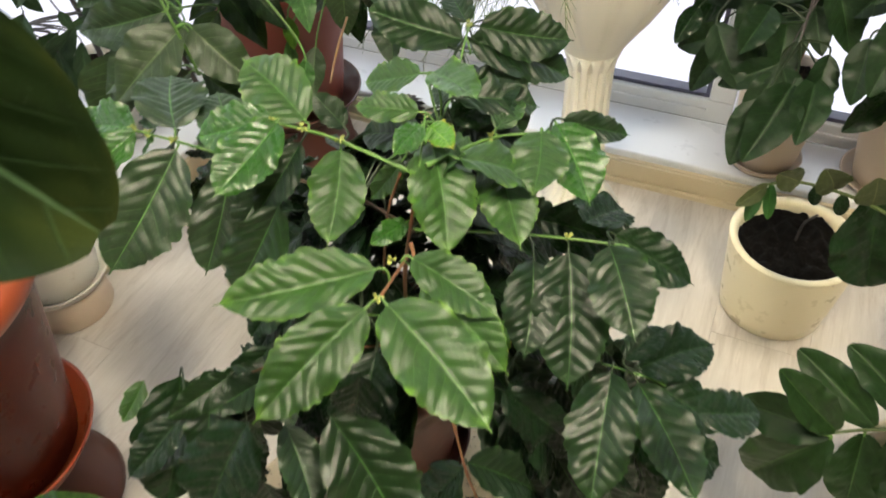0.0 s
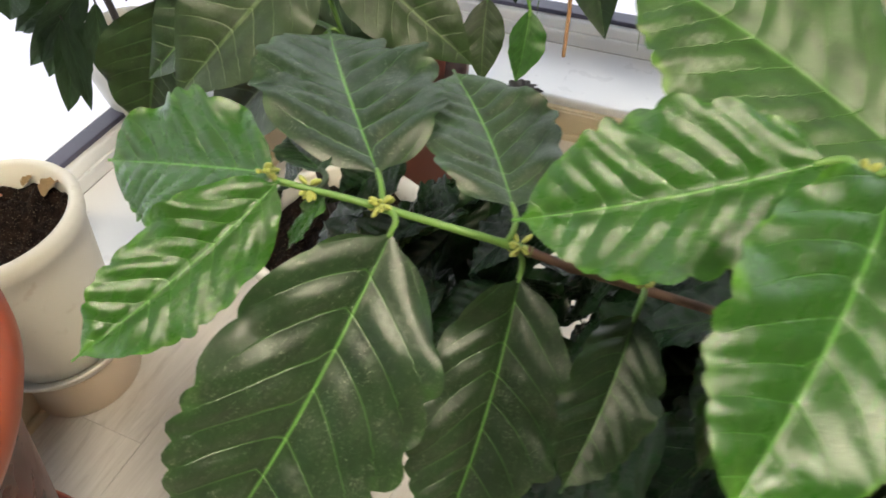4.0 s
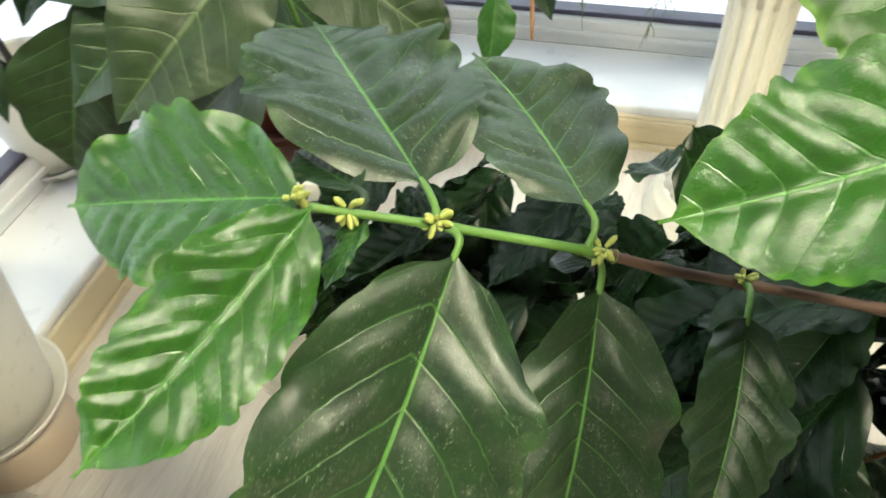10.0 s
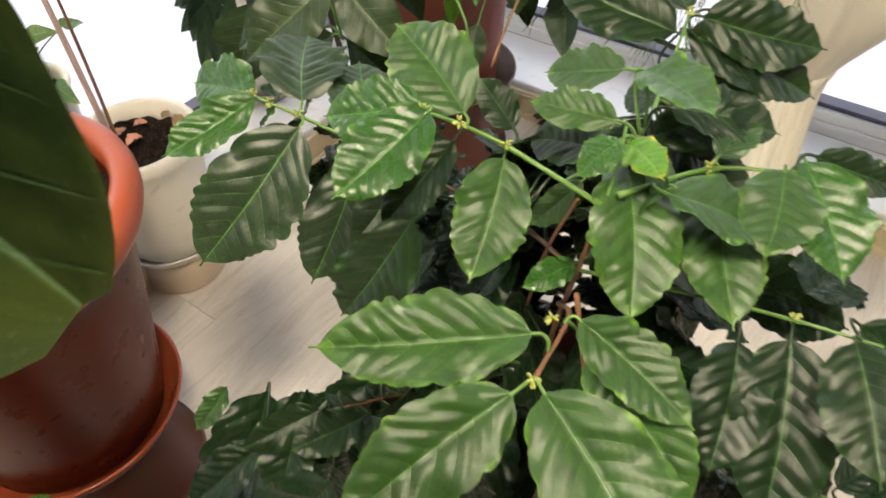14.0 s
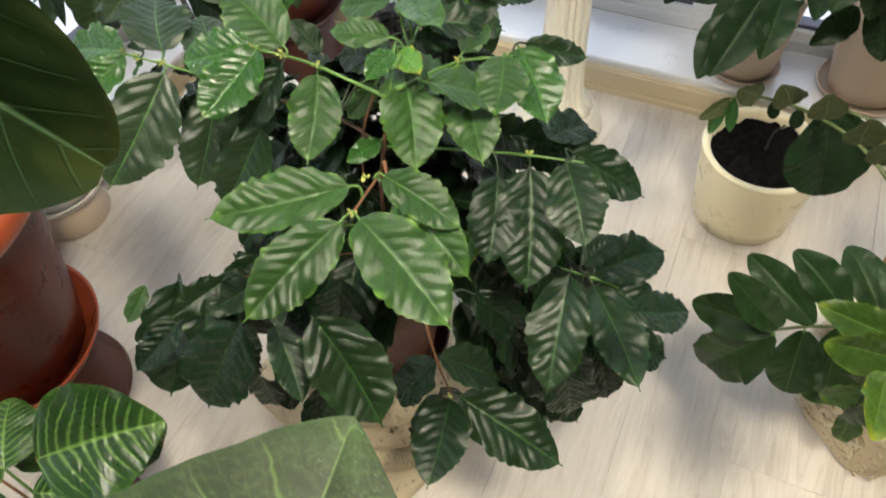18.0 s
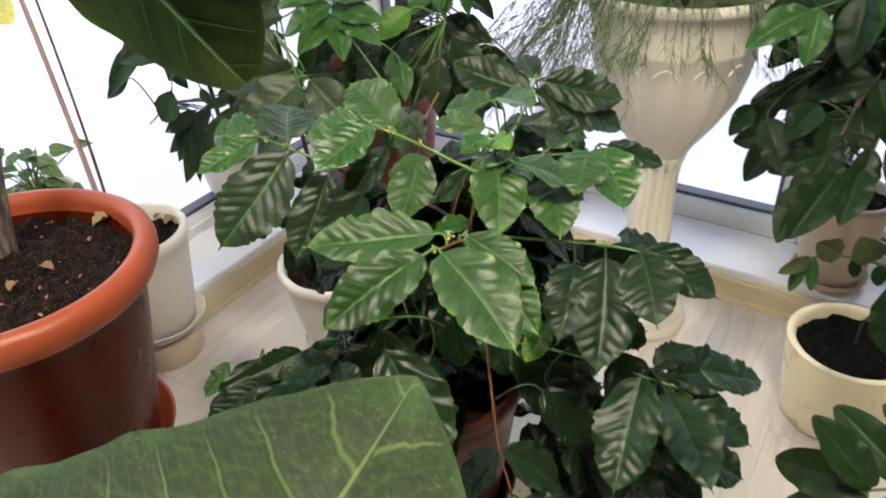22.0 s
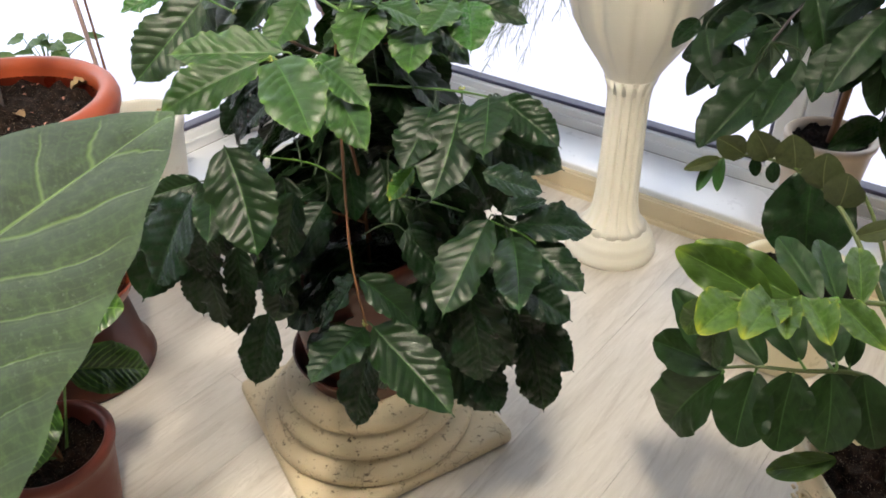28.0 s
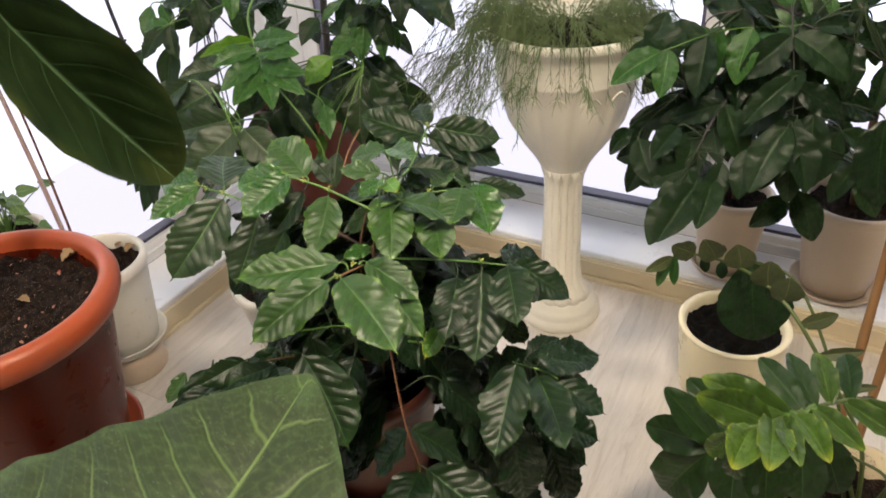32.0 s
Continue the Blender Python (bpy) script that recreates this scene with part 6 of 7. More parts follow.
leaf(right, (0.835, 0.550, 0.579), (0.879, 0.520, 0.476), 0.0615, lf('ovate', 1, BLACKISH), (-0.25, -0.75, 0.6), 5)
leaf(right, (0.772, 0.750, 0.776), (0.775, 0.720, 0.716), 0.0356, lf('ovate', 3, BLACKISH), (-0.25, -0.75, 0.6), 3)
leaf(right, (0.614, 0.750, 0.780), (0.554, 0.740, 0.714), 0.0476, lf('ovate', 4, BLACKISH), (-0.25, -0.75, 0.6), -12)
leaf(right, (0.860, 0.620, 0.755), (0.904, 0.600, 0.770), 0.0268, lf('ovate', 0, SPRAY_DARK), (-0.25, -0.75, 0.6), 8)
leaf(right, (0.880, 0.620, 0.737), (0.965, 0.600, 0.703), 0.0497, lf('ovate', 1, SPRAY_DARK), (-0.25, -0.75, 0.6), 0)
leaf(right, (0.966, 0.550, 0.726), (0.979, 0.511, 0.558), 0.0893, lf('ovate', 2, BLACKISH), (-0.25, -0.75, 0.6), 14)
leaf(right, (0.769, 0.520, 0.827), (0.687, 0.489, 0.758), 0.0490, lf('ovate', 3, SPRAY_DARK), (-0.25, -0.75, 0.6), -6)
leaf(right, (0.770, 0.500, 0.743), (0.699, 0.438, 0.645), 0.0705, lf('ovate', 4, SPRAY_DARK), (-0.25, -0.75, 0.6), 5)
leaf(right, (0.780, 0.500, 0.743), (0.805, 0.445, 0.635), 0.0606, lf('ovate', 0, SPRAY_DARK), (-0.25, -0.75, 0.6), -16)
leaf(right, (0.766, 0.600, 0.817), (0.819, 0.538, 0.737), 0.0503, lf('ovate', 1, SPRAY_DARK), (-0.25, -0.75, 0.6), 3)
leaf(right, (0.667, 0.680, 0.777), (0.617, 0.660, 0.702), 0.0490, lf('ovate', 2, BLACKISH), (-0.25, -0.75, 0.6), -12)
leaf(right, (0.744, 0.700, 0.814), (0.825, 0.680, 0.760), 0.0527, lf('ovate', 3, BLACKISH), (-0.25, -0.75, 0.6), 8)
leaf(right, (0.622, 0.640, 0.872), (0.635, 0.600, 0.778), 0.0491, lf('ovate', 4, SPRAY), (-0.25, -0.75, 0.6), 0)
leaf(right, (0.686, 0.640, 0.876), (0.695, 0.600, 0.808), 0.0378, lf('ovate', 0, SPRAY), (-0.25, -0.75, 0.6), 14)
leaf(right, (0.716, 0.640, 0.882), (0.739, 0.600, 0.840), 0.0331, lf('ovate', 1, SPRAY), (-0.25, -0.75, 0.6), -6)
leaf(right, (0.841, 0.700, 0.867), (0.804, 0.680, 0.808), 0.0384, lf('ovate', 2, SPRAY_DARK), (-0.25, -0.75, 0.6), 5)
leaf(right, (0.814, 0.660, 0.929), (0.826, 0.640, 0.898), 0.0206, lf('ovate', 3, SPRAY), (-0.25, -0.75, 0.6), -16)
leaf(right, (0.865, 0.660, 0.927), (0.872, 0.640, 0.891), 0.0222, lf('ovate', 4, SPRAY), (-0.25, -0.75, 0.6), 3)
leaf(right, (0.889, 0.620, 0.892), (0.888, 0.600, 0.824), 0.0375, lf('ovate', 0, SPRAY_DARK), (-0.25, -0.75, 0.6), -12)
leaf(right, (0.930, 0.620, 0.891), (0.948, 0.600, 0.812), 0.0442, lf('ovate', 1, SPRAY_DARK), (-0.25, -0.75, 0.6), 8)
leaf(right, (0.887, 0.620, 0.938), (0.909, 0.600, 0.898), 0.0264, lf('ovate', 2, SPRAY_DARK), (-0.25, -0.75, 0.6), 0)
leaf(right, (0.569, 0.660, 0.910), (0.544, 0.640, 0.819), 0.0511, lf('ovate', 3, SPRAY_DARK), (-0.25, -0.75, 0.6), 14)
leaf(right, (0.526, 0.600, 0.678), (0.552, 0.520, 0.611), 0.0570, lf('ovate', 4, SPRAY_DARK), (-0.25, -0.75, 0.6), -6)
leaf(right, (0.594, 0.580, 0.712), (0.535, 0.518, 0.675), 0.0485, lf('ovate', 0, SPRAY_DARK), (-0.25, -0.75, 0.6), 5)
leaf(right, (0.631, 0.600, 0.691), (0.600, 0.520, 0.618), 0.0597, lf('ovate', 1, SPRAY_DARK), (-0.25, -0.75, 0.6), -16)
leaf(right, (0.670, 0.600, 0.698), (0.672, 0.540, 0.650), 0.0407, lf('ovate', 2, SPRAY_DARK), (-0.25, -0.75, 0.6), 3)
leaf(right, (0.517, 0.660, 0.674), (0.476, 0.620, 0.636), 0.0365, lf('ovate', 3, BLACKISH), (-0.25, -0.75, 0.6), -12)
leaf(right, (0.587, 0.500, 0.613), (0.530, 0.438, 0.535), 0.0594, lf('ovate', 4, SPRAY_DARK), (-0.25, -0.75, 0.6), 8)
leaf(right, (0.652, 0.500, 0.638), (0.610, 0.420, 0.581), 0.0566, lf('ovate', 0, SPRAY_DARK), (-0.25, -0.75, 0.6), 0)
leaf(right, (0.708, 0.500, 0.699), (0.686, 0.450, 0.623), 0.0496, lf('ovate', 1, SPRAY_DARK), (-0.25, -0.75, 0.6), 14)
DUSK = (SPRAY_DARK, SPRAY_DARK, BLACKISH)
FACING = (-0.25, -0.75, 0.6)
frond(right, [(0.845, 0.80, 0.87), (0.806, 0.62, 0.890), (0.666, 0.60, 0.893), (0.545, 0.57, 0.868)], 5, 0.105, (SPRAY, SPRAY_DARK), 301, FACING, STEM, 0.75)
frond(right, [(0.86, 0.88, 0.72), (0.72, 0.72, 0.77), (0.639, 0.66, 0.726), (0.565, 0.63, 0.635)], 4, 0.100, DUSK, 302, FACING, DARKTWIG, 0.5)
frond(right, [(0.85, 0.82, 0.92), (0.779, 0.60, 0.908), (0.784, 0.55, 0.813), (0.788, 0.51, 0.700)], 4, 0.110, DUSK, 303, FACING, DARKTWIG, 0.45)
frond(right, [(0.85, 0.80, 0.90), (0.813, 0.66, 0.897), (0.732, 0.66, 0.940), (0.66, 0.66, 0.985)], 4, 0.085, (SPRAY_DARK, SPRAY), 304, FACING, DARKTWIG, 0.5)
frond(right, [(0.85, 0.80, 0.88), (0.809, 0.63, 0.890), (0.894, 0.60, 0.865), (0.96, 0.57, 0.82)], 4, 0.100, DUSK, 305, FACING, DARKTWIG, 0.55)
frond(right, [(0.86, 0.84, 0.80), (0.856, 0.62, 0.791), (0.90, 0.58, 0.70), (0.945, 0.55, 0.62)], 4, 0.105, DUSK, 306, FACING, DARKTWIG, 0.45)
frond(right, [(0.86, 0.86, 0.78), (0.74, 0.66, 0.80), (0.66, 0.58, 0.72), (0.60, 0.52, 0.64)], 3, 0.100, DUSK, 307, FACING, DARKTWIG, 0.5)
# filler between the fronds, mostly near-black green with the shade coloured in
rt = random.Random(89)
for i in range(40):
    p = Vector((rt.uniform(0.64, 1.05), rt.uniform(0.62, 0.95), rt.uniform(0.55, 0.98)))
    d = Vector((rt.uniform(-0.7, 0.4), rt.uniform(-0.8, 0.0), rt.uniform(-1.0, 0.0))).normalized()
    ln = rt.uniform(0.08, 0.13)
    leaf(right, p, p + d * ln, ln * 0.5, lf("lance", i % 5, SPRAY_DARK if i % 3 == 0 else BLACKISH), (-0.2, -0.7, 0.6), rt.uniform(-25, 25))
grow_twigs(right, [q for pts in R_BR for q in sample(pts, 10)], 0.002, 0.0014, DARKTWIG, 0.45)

# ornate square pot with a thick-leaved plant
ZP = Vector((0.868, 0.085, 0.0))
zamia = thing("potted_cardboard_palm", ZP, "thick-leaved plant with light new leaflets in a carved cream square pot", "potted plant")
bm = bmesh.new()
ring = []
for z, s in ((0.0, 0.085), (0.010, 0.092), (0.17, 0.118), (0.182, 0.128), (0.204, 0.130), (0.210, 0.124), (0.206, 0.116), (0.15, 0.106), (0.12, 0.10)):
    row = []
    for k in range(32):
        a = 2 * math.pi * (k + 0.5) / 32
        c, d = math.cos(a), math.sin(a)
        q = (abs(c) ** 5 + abs(d) ** 5) ** (-1 / 5)
        row.append(bm.verts.new((s * q * c, s * q * d, z)))
    ring.append(row)
for a, b in zip(ring, ring[1:]):
    for k in range(32):
        bm.faces.new((a[k], a[(k + 1) % 32], b[(k + 1) % 32], b[k]))
bm.faces.new(list(reversed(ring[0])))
sq = part("pot", bm, STONE, zamia, "cream square pot with carved scrolls")
sq.rotation_euler = (0, 0, radians(20))


def face_point(u, z, lift):
    """A point on one face of the flaring pot, u across it."""
    return Vector((0.0925 + (z - 0.01) / 0.16 * 0.026 + lift, u, z))


for side in range(4):
    turn = Matrix.Rotation(radians(20 + side * 90), 4, "Z")
    ring = [face_point(0.024 * math.cos(v * 0.5236), 0.092 + 0.020 * math.sin(v * 0.5236), 0.001) for v in range(13)]
    part("rosette", tube_into(bmesh.new(), ring, 0.0055, 0.0055, 8), STONE, zamia).matrix_basis = turn
    part("boss", tube_into(bmesh.new(), [face_point(0, 0.086, -0.001), face_point(0, 0.092, 0.002), face_point(0, 0.098, -0.001)], 0.008, 0.008, 8), STONE, zamia).matrix_basis = turn
    for su in (-1, 1):
        for sv in (-1, 1):
            for k in range(2):
                pts = [face_point(su * (0.030 + 0.010 * k), 0.092 + sv * 0.006, 0.0), face_point(su * (0.046 + 0.008 * k), 0.092 + sv * (0.016 - 0.010 * k), 0.001), face_point(su * (0.060 - 0.006 * k), 0.092 + sv * (0.040 - 0.008 * k), 0.001),
                       face_point(su * (0.040 - 0.014 * k), 0.092 + sv * (0.056 - 0.006 * k), 0.0), face_point(su * (0.014 - 0.004 * k), 0.092 + sv * (0.046 - 0.008 * k), 0.0)]
                part("scroll", tube_into(bmesh.new(), pts, 0.0048 - 0.001 * k, 0.0026, 6), STONE, zamia).matrix_basis = turn
        for j in range(7):
            z = 0.026 + j * 0.021
            bm = box_bm(0, 0, 0, 0.005, 0.008, 0.006, 0.0015)
            part("bead", bm, STONE, zamia).matrix_basis = turn @ Matrix.Translation(face_point(su * (0.074 + z * 0.11) - 0.004, z, -0.002))
so = part("soil", soil_bm(0.118, 31), SOIL, zamia)
so.location = (0, 0, 0.172)
Z_BR = ([(0.87, 0.08, 0.19), (0.86, 0.02, 0.42), (0.80, -0.03, 0.555), (0.72, -0.050, 0.612), (0.64, -0.085, 0.640), (0.558, -0.136, 0.666), (0.504, -0.173, 0.690)],
        [(0.86, 0.09, 0.19), (0.80, 0.09, 0.34), (0.74, 0.05, 0.43), (0.66, 0.042, 0.43), (0.61, 0.050, 0.42), (0.566, 0.057, 0.402)], [(0.88, 0.07, 0.19), (0.84, 0.02, 0.36), (0.77, 0.02, 0.42)])
for pts in Z_BR:
    stem("leaf_stalk", pts, 0.0042, 0.002, OLIVESTEM, zamia, "green thick leaf stalk")
UPWARD = (-0.2, -0.6, 0.75)
# the new frond, light with yellow tips, then the dark one below it
for i, (b, t, w, mat) in enumerate((((0.558, -0.136, 0.666), (0.466, -0.137, 0.714), 0.047, THICK_LIGHT), ((0.585, -0.118, 0.660), (0.488, -0.081, 0.688), 0.042, THICK_LIGHT), ((0.504, -0.173, 0.690), (0.484, -0.155, 0.633), 0.029, THICK_LIGHT),
                                    ((0.530, -0.155, 0.678), (0.487, -0.221, 0.689), 0.044, THICK_YELLOW), ((0.560, -0.137, 0.667), (0.522, -0.232, 0.699), 0.042, THICK_YELLOW), ((0.576, -0.125, 0.662), (0.552, -0.231, 0.703), 0.027, THICK_LIGHT),
                                    ((0.597, -0.112, 0.655), (0.592, -0.215, 0.690), 0.030, THICK_YELLOW), ((0.630, -0.091, 0.644), (0.655, -0.170, 0.655), 0.030, THICK_LIGHT), ((0.680, -0.065, 0.626), (0.735, -0.140, 0.622), 0.030, THICK_LIGHT),
                                    ((0.715, -0.052, 0.614), (0.785, -0.115, 0.600), 0.030, THICK_LIGHT), ((0.610, -0.104, 0.650), (0.575, -0.030, 0.672), 0.032, THICK), ((0.630, -0.091, 0.644), (0.620, -0.010, 0.662), 0.030, THICK),
                                    ((0.655, -0.080, 0.636), (0.665, 0.005, 0.648), 0.032, THICK_LIGHT), ((0.690, -0.062, 0.622), (0.712, 0.020, 0.632), 0.032, THICK), ((0.506, -0.172, 0.688), (0.515, -0.165, 0.600), 0.026, THICK),
                                    ((0.572, 0.055, 0.402), (0.485, 0.131, 0.371), 0.062, THICK), ((0.578, 0.055, 0.412), (0.497, 0.092, 0.497), 0.054, THICK), ((0.620, 0.050, 0.425), (0.547, 0.144, 0.467), 0.056, THICK),
                                    ((0.574, 0.052, 0.400), (0.522, 0.090, 0.243), 0.092, THICK))):
    leaf(zamia, b, t, w, lf("oval", i % 5, mat), UPWARD, (i * 37) % 24 - 12, "leaflet")
leaf(zamia, (0.612, 0.05, 0.41), (0.6, 0.0, 0.32), 0.077, lf('oval', 4, THICK), (-0.2, -0.6, 0.75), 2)
leaf(zamia, (0.655, 0.042, 0.425), (0.648, -0.012, 0.335), 0.075, lf('oval', 0, THICK), (-0.2, -0.6, 0.75), -9)
leaf(zamia, (0.697, 0.039, 0.435), (0.705, -0.005, 0.34), 0.070, lf('oval', 1, THICK), (-0.2, -0.6, 0.75), 4)
leaf(zamia, (0.735, 0.045, 0.435), (0.765, 0.005, 0.35), 0.065, lf('oval', 2, THICK), (-0.2, -0.6, 0.75), -7)
leaf(zamia, (0.66, 0.05, 0.44), (0.6, 0.13, 0.49), 0.057, lf('oval', 3, THICK), (-0.2, -0.6, 0.75), 6)
leaf(zamia, (0.7, 0.045, 0.45), (0.68, 0.14, 0.48), 0.057, lf('oval', 4, THICK), (-0.2, -0.6, 0.75), -5)
leaf(zamia, (0.707, 0.080, 0.412), (0.777, 0.080, 0.304), 0.0644, lf('oval', 0, THICK), (-0.2, -0.55, 0.8), -16)
leaf(zamia, (0.726, 0.070, 0.426), (0.729, 0.100, 0.473), 0.0235, lf('oval', 4, THICK), (-0.2, -0.55, 0.8), 0)
leaf(zamia, (0.732, 0.020, 0.305), (0.657, 0.030, 0.247), 0.0381, lf('oval', 1, THICK_LIGHT), (-0.2, -0.55, 0.8), -6)
leaf(zamia, (0.749, 0.020, 0.226), (0.748, 0.000, 0.131), 0.0437, lf('oval', 2, THICK_LIGHT), (-0.2, -0.55, 0.8), 5)
grow_twigs(zamia, [q for pts in Z_BR for q in sample(pts, 14)], 0.0022, 0.0016, STEM, 0.08, name="leaflet_stalk")
# the arching old frond with olive leaflets, and the round dark leaf over the cream pot
arch = [(0.868, 0.10, 0.18), (0.83, 0.10, 0.36), (0.735, 0.125, 0.53), (0.690, 0.185, 0.592), (0.645, 0.265, 0.600), (0.590, 0.345, 0.575), (0.548, 0.375, 0.545)]
stem("frond_stalk", arch, 0.0042, 0.0018, OLIVESTEM, zamia, "arching olive green frond stalk")
for i, (s, d, ln, w, mat) in enumerate(((0.50, (-0.1, -0.25, 1.0), 0.058, 0.050, OLIVE), (0.58, (-0.2, -0.2, 1.0), 0.060, 0.052, OLIVE), (0.66, (-0.3, -0.2, 0.95), 0.060, 0.050, OLIVE), (0.75, (-0.5, -0.2, 0.8), 0.058, 0.046, OLIVE),
                                        (0.84, (-0.7, -0.3, 0.5), 0.06, 0.04, OLIVE), (0.95, (-0.8, -0.5, -0.1), 0.062, 0.022, OLIVE), (0.97, (-0.4, -0.5, -0.8), 0.055, 0.020, SPRAY), (0.93, (-0.05, -0.5, -0.9), 0.052, 0.018, SPRAY),
                                        (0.42, (0.5, -0.3, 0.5), 0.06, 0.026, OLIVE), (0.34, (0.8, -0.2, 0.3), 0.065, 0.022, OLIVE), (0.80, (0.1, -0.3, -0.9), 0.030, 0.018, BLACKISH), (0.72, (0.0, -0.3, -0.9), 0.032, 0.020, BLACKISH),
                                        (0.64, (0.1, -0.2, -0.9), 0.026, 0.016, BLACKISH), (0.56, (0.2, -0.2, -0.9), 0.026, 0.015, BLACKISH), (0.28, (0.9, -0.1, 0.1), 0.06, 0.016, OLIVE), (0.24, (0.9, 0.1, -0.1), 0.055, 0.014, OLIVE))):
    p = Vector(sample(arch, 100)[int(s * 100)])
    leaf(zamia, p, p + Vector(d).normalized() * ln, w, lf("oval", i % 4, mat, 12), (-0.3, -0.8, 0.4))
stem("leaf_stalk", [(0.850, 0.11, 0.18), (0.80, 0.16, 0.42), (0.735, 0.24, 0.58), (0.675, 0.302, 0.590)], 0.0036, 0.0022, OLIVESTEM, zamia)
leaf(zamia, (0.676, 0.300, 0.588), (0.694, 0.260, 0.445), 0.125, lf("oval", 2, BLACKISH), (-0.25, -0.75, 0.6), -8)
stem("trunk", [(0.80, 0.62, 0.17), (0.79, 0.60, 0.24), (0.775, 0.55, 0.31)], 0.003, 0.002, DARKTWIG, zam)

# striped-leaf plant in a terracotta pot at the front
KP = Vector((-0.430, -0.105, 0.0))
cal = thing("potted_striped_plant", KP, "low plant with broad pleated striped leaves in a reddish pot", "potted plant")
pot_parts(cal, 0.0, 0.070, 0.100, 0.185, REDBROWN, 0.01, 0.025, 0.03, 37)
SL = lambda k: leaf_mesh("ovate", k, STRIPED, 66, 14, 0.022, 0.03, 0.20, 0.16, 11.0, 3.4)  # noqa: E731
K_N = [(-0.43, -0.11, 0.16), (-0.43, -0.112, 0.25), (-0.432, -0.115, 0.33), (-0.43, -0.12, 0.40)]
for i, (b, t, w, fc) in enumerate((((-0.400, -0.090, 0.440), (-0.240, -0.060, 0.462), 0.155, (0.35, -0.55, 0.8)), ((-0.434, -0.103, 0.445), (-0.450, -0.010, 0.455), 0.098, (0.2, -0.5, 0.85)), ((-0.424, -0.142, 0.42), (-0.530, -0.190, 0.43), 0.100, (0.2, -0.5, 0.85)),
                                   ((-0.415, -0.118, 0.40), (-0.310, -0.105, 0.375), 0.085, (0.3, -0.5, 0.8)), ((-0.46, -0.10, 0.40), (-0.590, -0.04, 0.41), 0.105, (0.2, -0.5, 0.85)), ((-0.40, -0.05, 0.30), (-0.335, 0.055, 0.215), 0.085, (0.3, -0.6, 0.7)),
                                   ((-0.38, -0.12, 0.33), (-0.375, -0.20, 0.235), 0.090, (0.4, -0.7, 0.5)), ((-0.41, -0.16, 0.32), (-0.42, -0.25, 0.22), 0.085, (0.2, -0.8, 0.5)), ((-0.45, -0.06, 0.33), (-0.49, 0.03, 0.26), 0.08, (0, -0.3, 0.9)))):
    leaf(cal, b, t, w, SL(i % 4), fc, 0)
    stem("leaf_stalk", [(-0.43 + 0.01 * (i % 3), -0.11 + 0.008 * (i % 2), 0.15), ((b[0] - 0.43) / 2, (b[1] - 0.11) / 2, b[2] * 0.6), b], 0.0025, 0.002, STEM if i % 2 else BARK, cal)

# big arrow-shaped leaves of a plant that stands just short of the view
AP = Vector((-0.30, -0.80, 0.0))
alo = thing("potted_elephant_ear", AP, "large matt green leaf with pale veins on a long stalk", "potted plant")
pot_parts(alo, 0.0, 0.090, 0.130, 0.22, BROWNPOT, 0.012, 0.03, 0.03, 41)
big = leaf_mesh("broad", 2, BROAD, 80, 52, 0.008, 0.012, 0.10, 0.06, 6.5, 4.2, 1.30, 0.95, 0.62)
leaf(alo, (-0.097, -0.510, 0.786), (0.057, -0.260, 0.875), 0.570, big, (-0.162, -0.241, 0.957), 0, "leaf", "broad matt green leaf with pale veins")
stem("leaf_stalk", [(-0.30, -0.80, 0.19), (-0.28, -0.78, 0.45), (-0.22, -0.68, 0.70), (-0.13, -0.55, 0.775), (-0.085, -0.49, 0.795)], 0.011, 0.006, STEM, alo, "thick pale green leaf stalk")
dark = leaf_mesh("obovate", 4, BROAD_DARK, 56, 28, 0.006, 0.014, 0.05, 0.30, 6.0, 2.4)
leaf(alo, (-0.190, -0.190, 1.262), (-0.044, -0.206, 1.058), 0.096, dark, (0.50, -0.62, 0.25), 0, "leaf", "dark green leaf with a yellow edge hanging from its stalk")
stem("leaf_stalk", [(-0.30, -0.80, 0.19), (-0.42, -0.66, 0.70), (-0.44, -0.42, 1.12), (-0.38, -0.24, 1.30), (-0.25, -0.188, 1.315), (-0.186, -0.191, 1.258)], 0.010, 0.003, STEM, alo, "thick pale green leaf stalk")

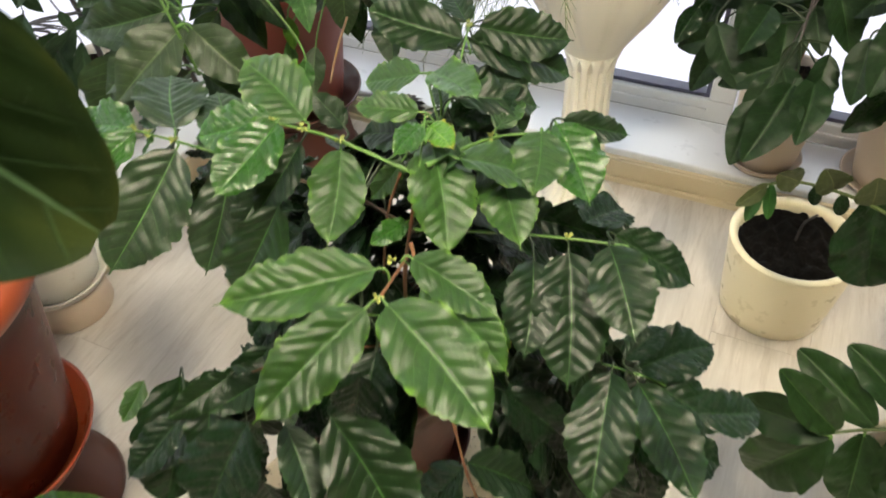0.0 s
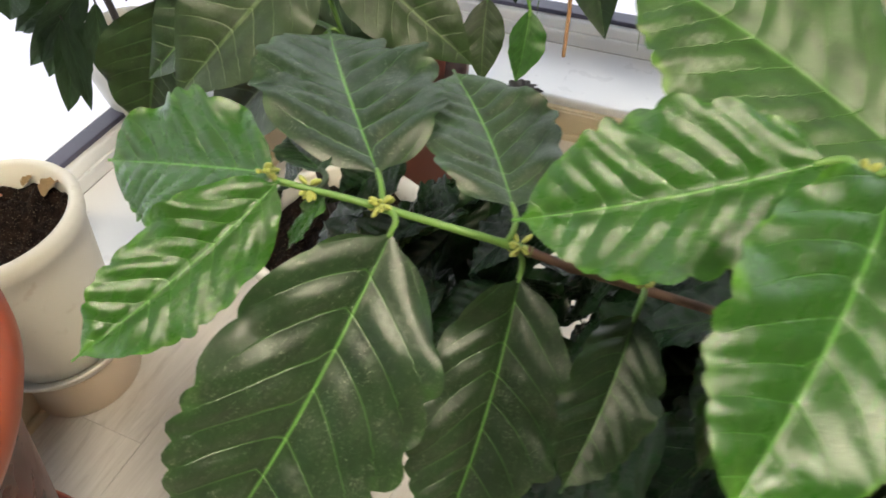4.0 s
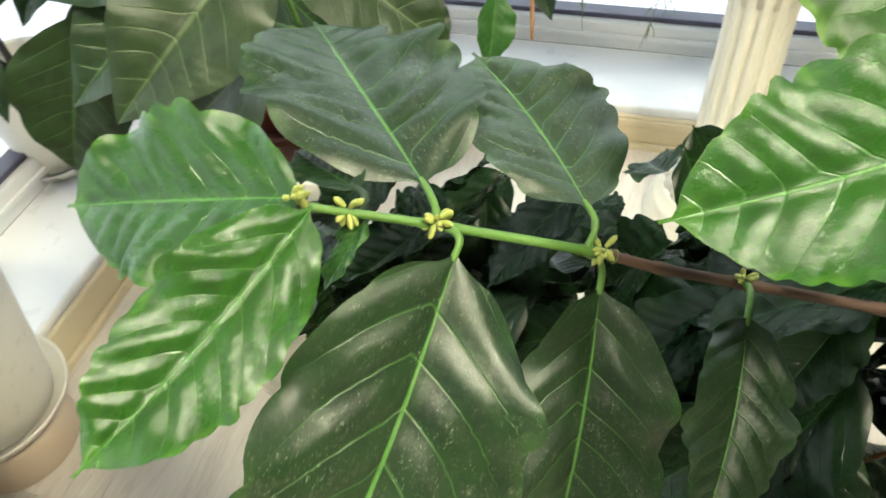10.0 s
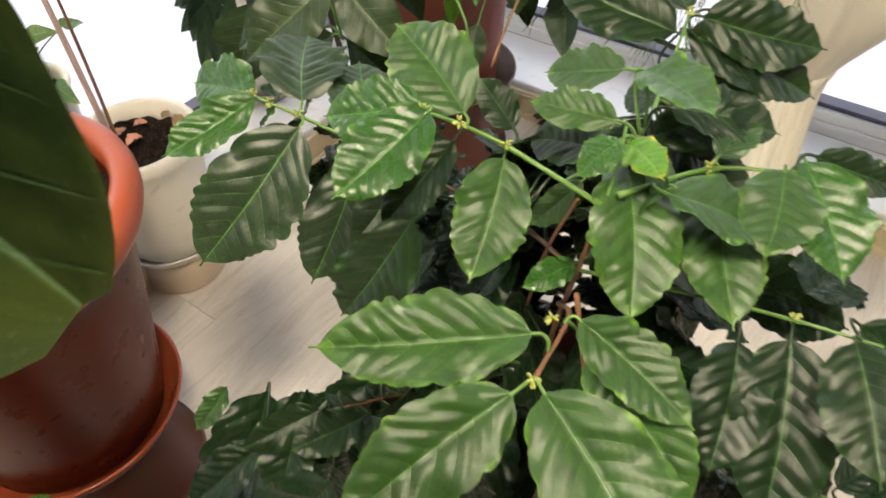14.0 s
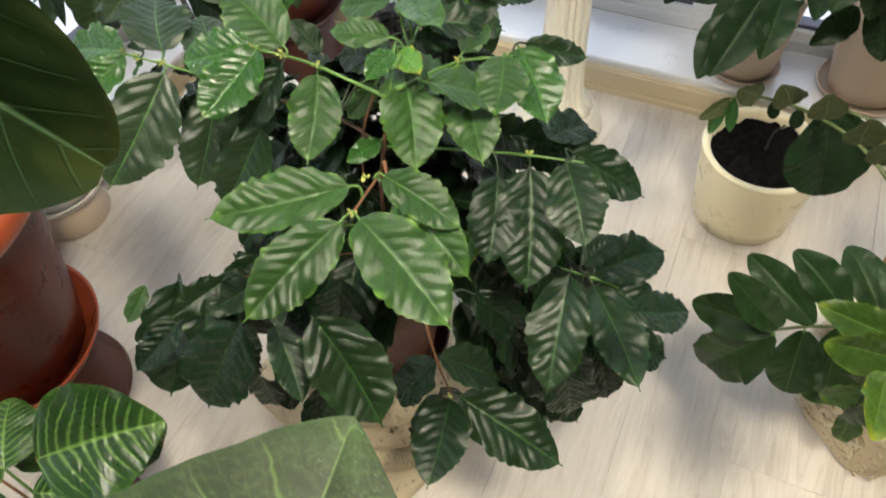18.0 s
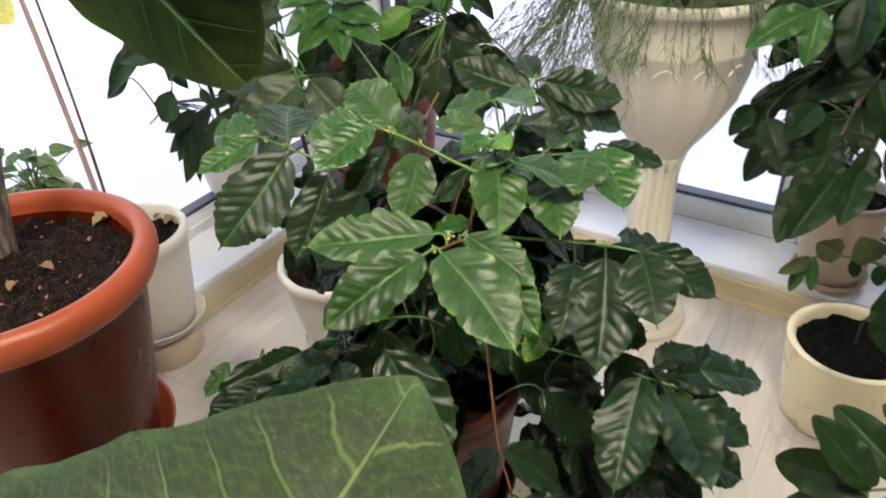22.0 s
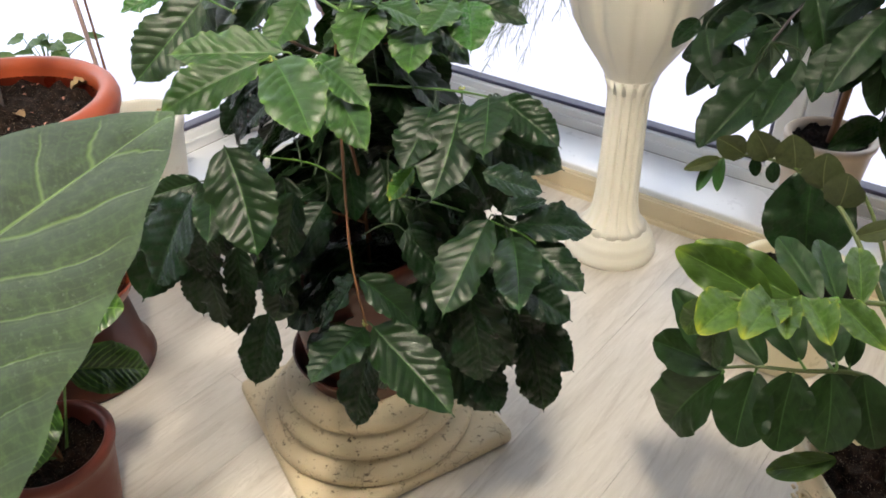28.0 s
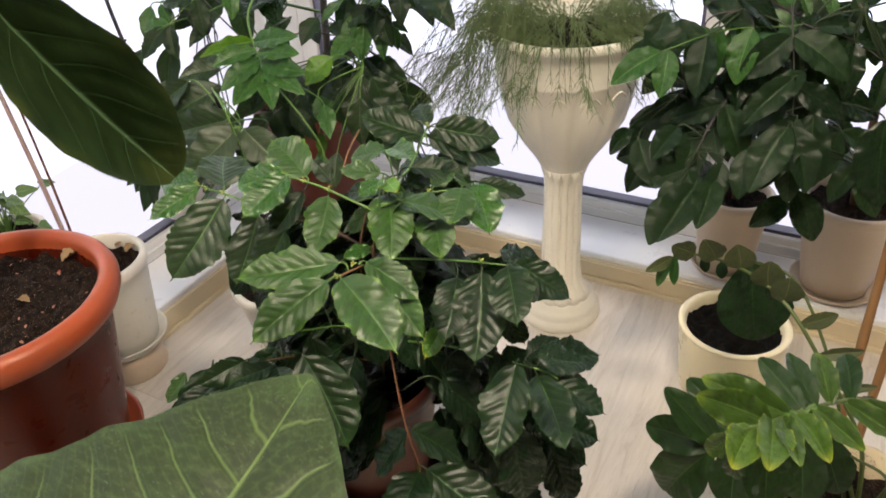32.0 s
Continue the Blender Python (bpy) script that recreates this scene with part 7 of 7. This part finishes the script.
# fine trailing foliage of the column planter
def fern(owner, centre, z, seed, n=210):
    rnd = random.Random(seed)
    bm = bmesh.new()
    for _ in range(n):
        u = rnd.random()
        a = rnd.gauss(math.pi * 1.04, 0.55) if u < 0.46 else (rnd.gauss(-0.5, 0.45) if u < 0.74 else rnd.uniform(0, 6.28))
        r0 = rnd.uniform(0.0, 0.14)
        out = rnd.uniform(0.10, 0.30) * (1.25 if math.cos(a) < -0.2 else 0.85)
        rise = rnd.uniform(0.03, 0.17)
        fall = rnd.uniform(0.05, 0.24) if abs(math.sin(a)) < 0.6 else rnd.uniform(0.0, 0.06)
        p = Vector((r0 * math.cos(a), r0 * math.sin(a), z))
        pts = []
        swing = rnd.uniform(-0.25, 0.25)
        for i in range(9):
            t = i / 8
            aa = a + swing * t
            pts.append(p + Vector((math.cos(aa) * out * t, math.sin(aa) * out * t, rise * math.sin(math.pi * min(1, t * 1.4)) - fall * t ** 2.2)))
        if any((q.x ** 2 + q.y ** 2) < 0.20 ** 2 and q.z < 0.79 and i > 2 for i, q in enumerate(pts)):
            pts = [Vector((q.x * 1.12, q.y * 1.12, max(q.z, 0.80) if (q.x ** 2 + q.y ** 2) < 0.21 ** 2 else q.z)) for q in pts]
        ribbon(bm, pts, 0.0011, 0.0006)
        for i in range(2, 9):
            for _k in range(6):
                q = pts[i - 1].lerp(pts[i], rnd.random())
                d = ((pts[i] - pts[i - 1]).normalized() * 0.9 + Vector((rnd.uniform(-1, 1), rnd.uniform(-1, 1), rnd.uniform(-1.0, 0.3)))).normalized()
                ribbon(bm, [q, q + d * rnd.uniform(0.008, 0.014), q + d * rnd.uniform(0.016, 0.030) + Vector((0, 0, -0.006))], 0.0007, 0.0003)
    return bm


def ribbon(bm, pts, w0, w1):
    """A thin three-sided strand."""
    n = len(pts)
    rows = []
    for i, p in enumerate(pts):
        d = (pts[min(i + 1, n - 1)] - pts[max(i - 1, 0)]).normalized()
        s = d.cross(Vector((0.3, 0.2, 0.93))).normalized()
        u = d.cross(s)
        w = w0 + (w1 - w0) * i / (n - 1)
        rows.append([bm.verts.new(p + w * (math.cos(k * 2.094) * s + math.sin(k * 2.094) * u)) for k in range(3)])
    for a, b in zip(rows, rows[1:]):
        for k in range(3):
            bm.faces.new((a[k], a[(k + 1) % 3], b[(k + 1) % 3], b[k]))


tagged(part("foliage", fern(urn, CO, 0.75, 51), FERN, urn, "fine trailing grey-green needle foliage"), kind="stuff")

# dark open cone on the floor by the back baseboard
cone = thing("pine_cone", (0.012, 1.285, 0.0), "dark open pine cone on the floor", "pine cone")
rc = random.Random(6)
for i in range(70):
    a = i * 2.39996
    t = i / 70
    r = 0.035 * math.sin(math.pi * (0.15 + 0.8 * t))
    p = Vector((cone.location.x + r * 0.4 * math.cos(a), cone.location.y + r * 0.4 * math.sin(a), 0.012 + 0.085 * t))
    q = p + Vector((math.cos(a) * (r + 0.02), math.sin(a) * (r + 0.02), 0.012))
    leaf(cone, p, q, 0.020, leaf_mesh("oval", i % 3, CONE, 5, 4, 0.0, 0.0, 0.3, 0.3), (0, 0, 1), 0, "scale")

# two brown wooden legs by the right-hand plants, built as leaning canes
for a, b in (((0.865, 0.205, 0.0), (1.06, 0.62, 1.15)), ((0.905, 0.215, 0.0), (1.13, 0.58, 1.05))):
    c = thing("cane", a, "brown wooden leg beside the pots, built as a cane", "cane", "canes")
    d = Vector(b) - Vector(a)
    bm = tube_into(bmesh.new(), [Vector((0, 0, 0)), d * 0.33, d * 0.66, d], 0.009, 0.008, 10, 0.12)
    part("shaft", bm, CANE, c)

# variegated ivy behind the big pot
ivy_at = Vector((-0.93, 0.70, SILL_H))
ivy = thing("potted_ivy", ivy_at, "small pot of variegated ivy on the sill behind the big pot", "potted plant")
pot_parts(ivy, 0.0, 0.060, 0.085, 0.36, WHITEPOT, 0.008, 0.02, 0.02, 61)
ri = random.Random(62)
for i in range(26):
    a = ri.uniform(0, 6.28)
    r = ri.uniform(0.01, 0.13)
    p = ivy_at + Vector((r * math.cos(a), r * math.sin(a) * 0.8, 0.38 + ri.uniform(0, 0.09) - r * 0.3))
    d = Vector((math.cos(a) + ri.uniform(-0.6, 0.6), math.sin(a) + ri.uniform(-0.6, 0.6), ri.uniform(-0.5, 0.3))).normalized()
    ln = ri.uniform(0.035, 0.06)
    leaf(ivy, p, p + d * ln, ln * 0.85, lf("broad", i % 4, IVY, 10), (0, -0.5, 0.8), ri.uniform(-20, 20))
    stem("vine", [ivy_at + Vector((0, 0, 0.335)), ivy_at + Vector((r * 0.5 * math.cos(a), r * 0.4 * math.sin(a), 0.40)), p], 0.0016, 0.0012, STEM, ivy)
# new leaves at the top of the grey trunk
for i, (b, t) in enumerate((((-0.578, 0.280, 1.00), (-0.515, 0.245, 0.955)), ((-0.585, 0.278, 0.99), (-0.655, 0.235, 0.985)), ((-0.57, 0.275, 1.02), (-0.55, 0.20, 1.04)))):
    leaf(tree, b, t, 0.05, lf("oval", i, PALE_YELLOW, 14), (0, -0.6, 0.8))


# ---- floor boards, last ----
floor = tagged(new("floor"), "whitewashed oak laminate floor", "floor", "", "structure")
floor.matrix_world = ROOM
PLANK_W, PLANK_L = 0.192, 1.285
mesh_cache = {}
rnd = random.Random(21)
col_i = 0
x = 0.0
while x < WIDE:
    y = -LONG + (-PLANK_L * ((col_i * 0.37) % 1.0))
    while y < 0:
        y0, y1 = max(y, -LONG), min(y + PLANK_L, 0.0)
        x1 = min(x + PLANK_W, WIDE)
        if y1 - y0 > 0.02:
            key = (round(y1 - y0, 4), round(x1 - x, 4))
            if key not in mesh_cache:
                bm = box_bm(0.0, 0.0, -0.012, y1 - y0 - 0.0004, x1 - x - 0.0004, 0.0, 0.0006)
                me = bpy.data.meshes.new("board")
                bm.to_mesh(me)
                bm.free()
                me.materials.append(PLANK)
                mesh_cache[key] = me
            b = new("board", mesh_cache[key])
            b.parent = floor
            b.matrix_basis = Matrix.Translation((x + (x1 - x), y0, 0)) @ Matrix.Rotation(radians(90), 4, "Z")
        y += PLANK_L
    x += PLANK_W
    col_i += 1
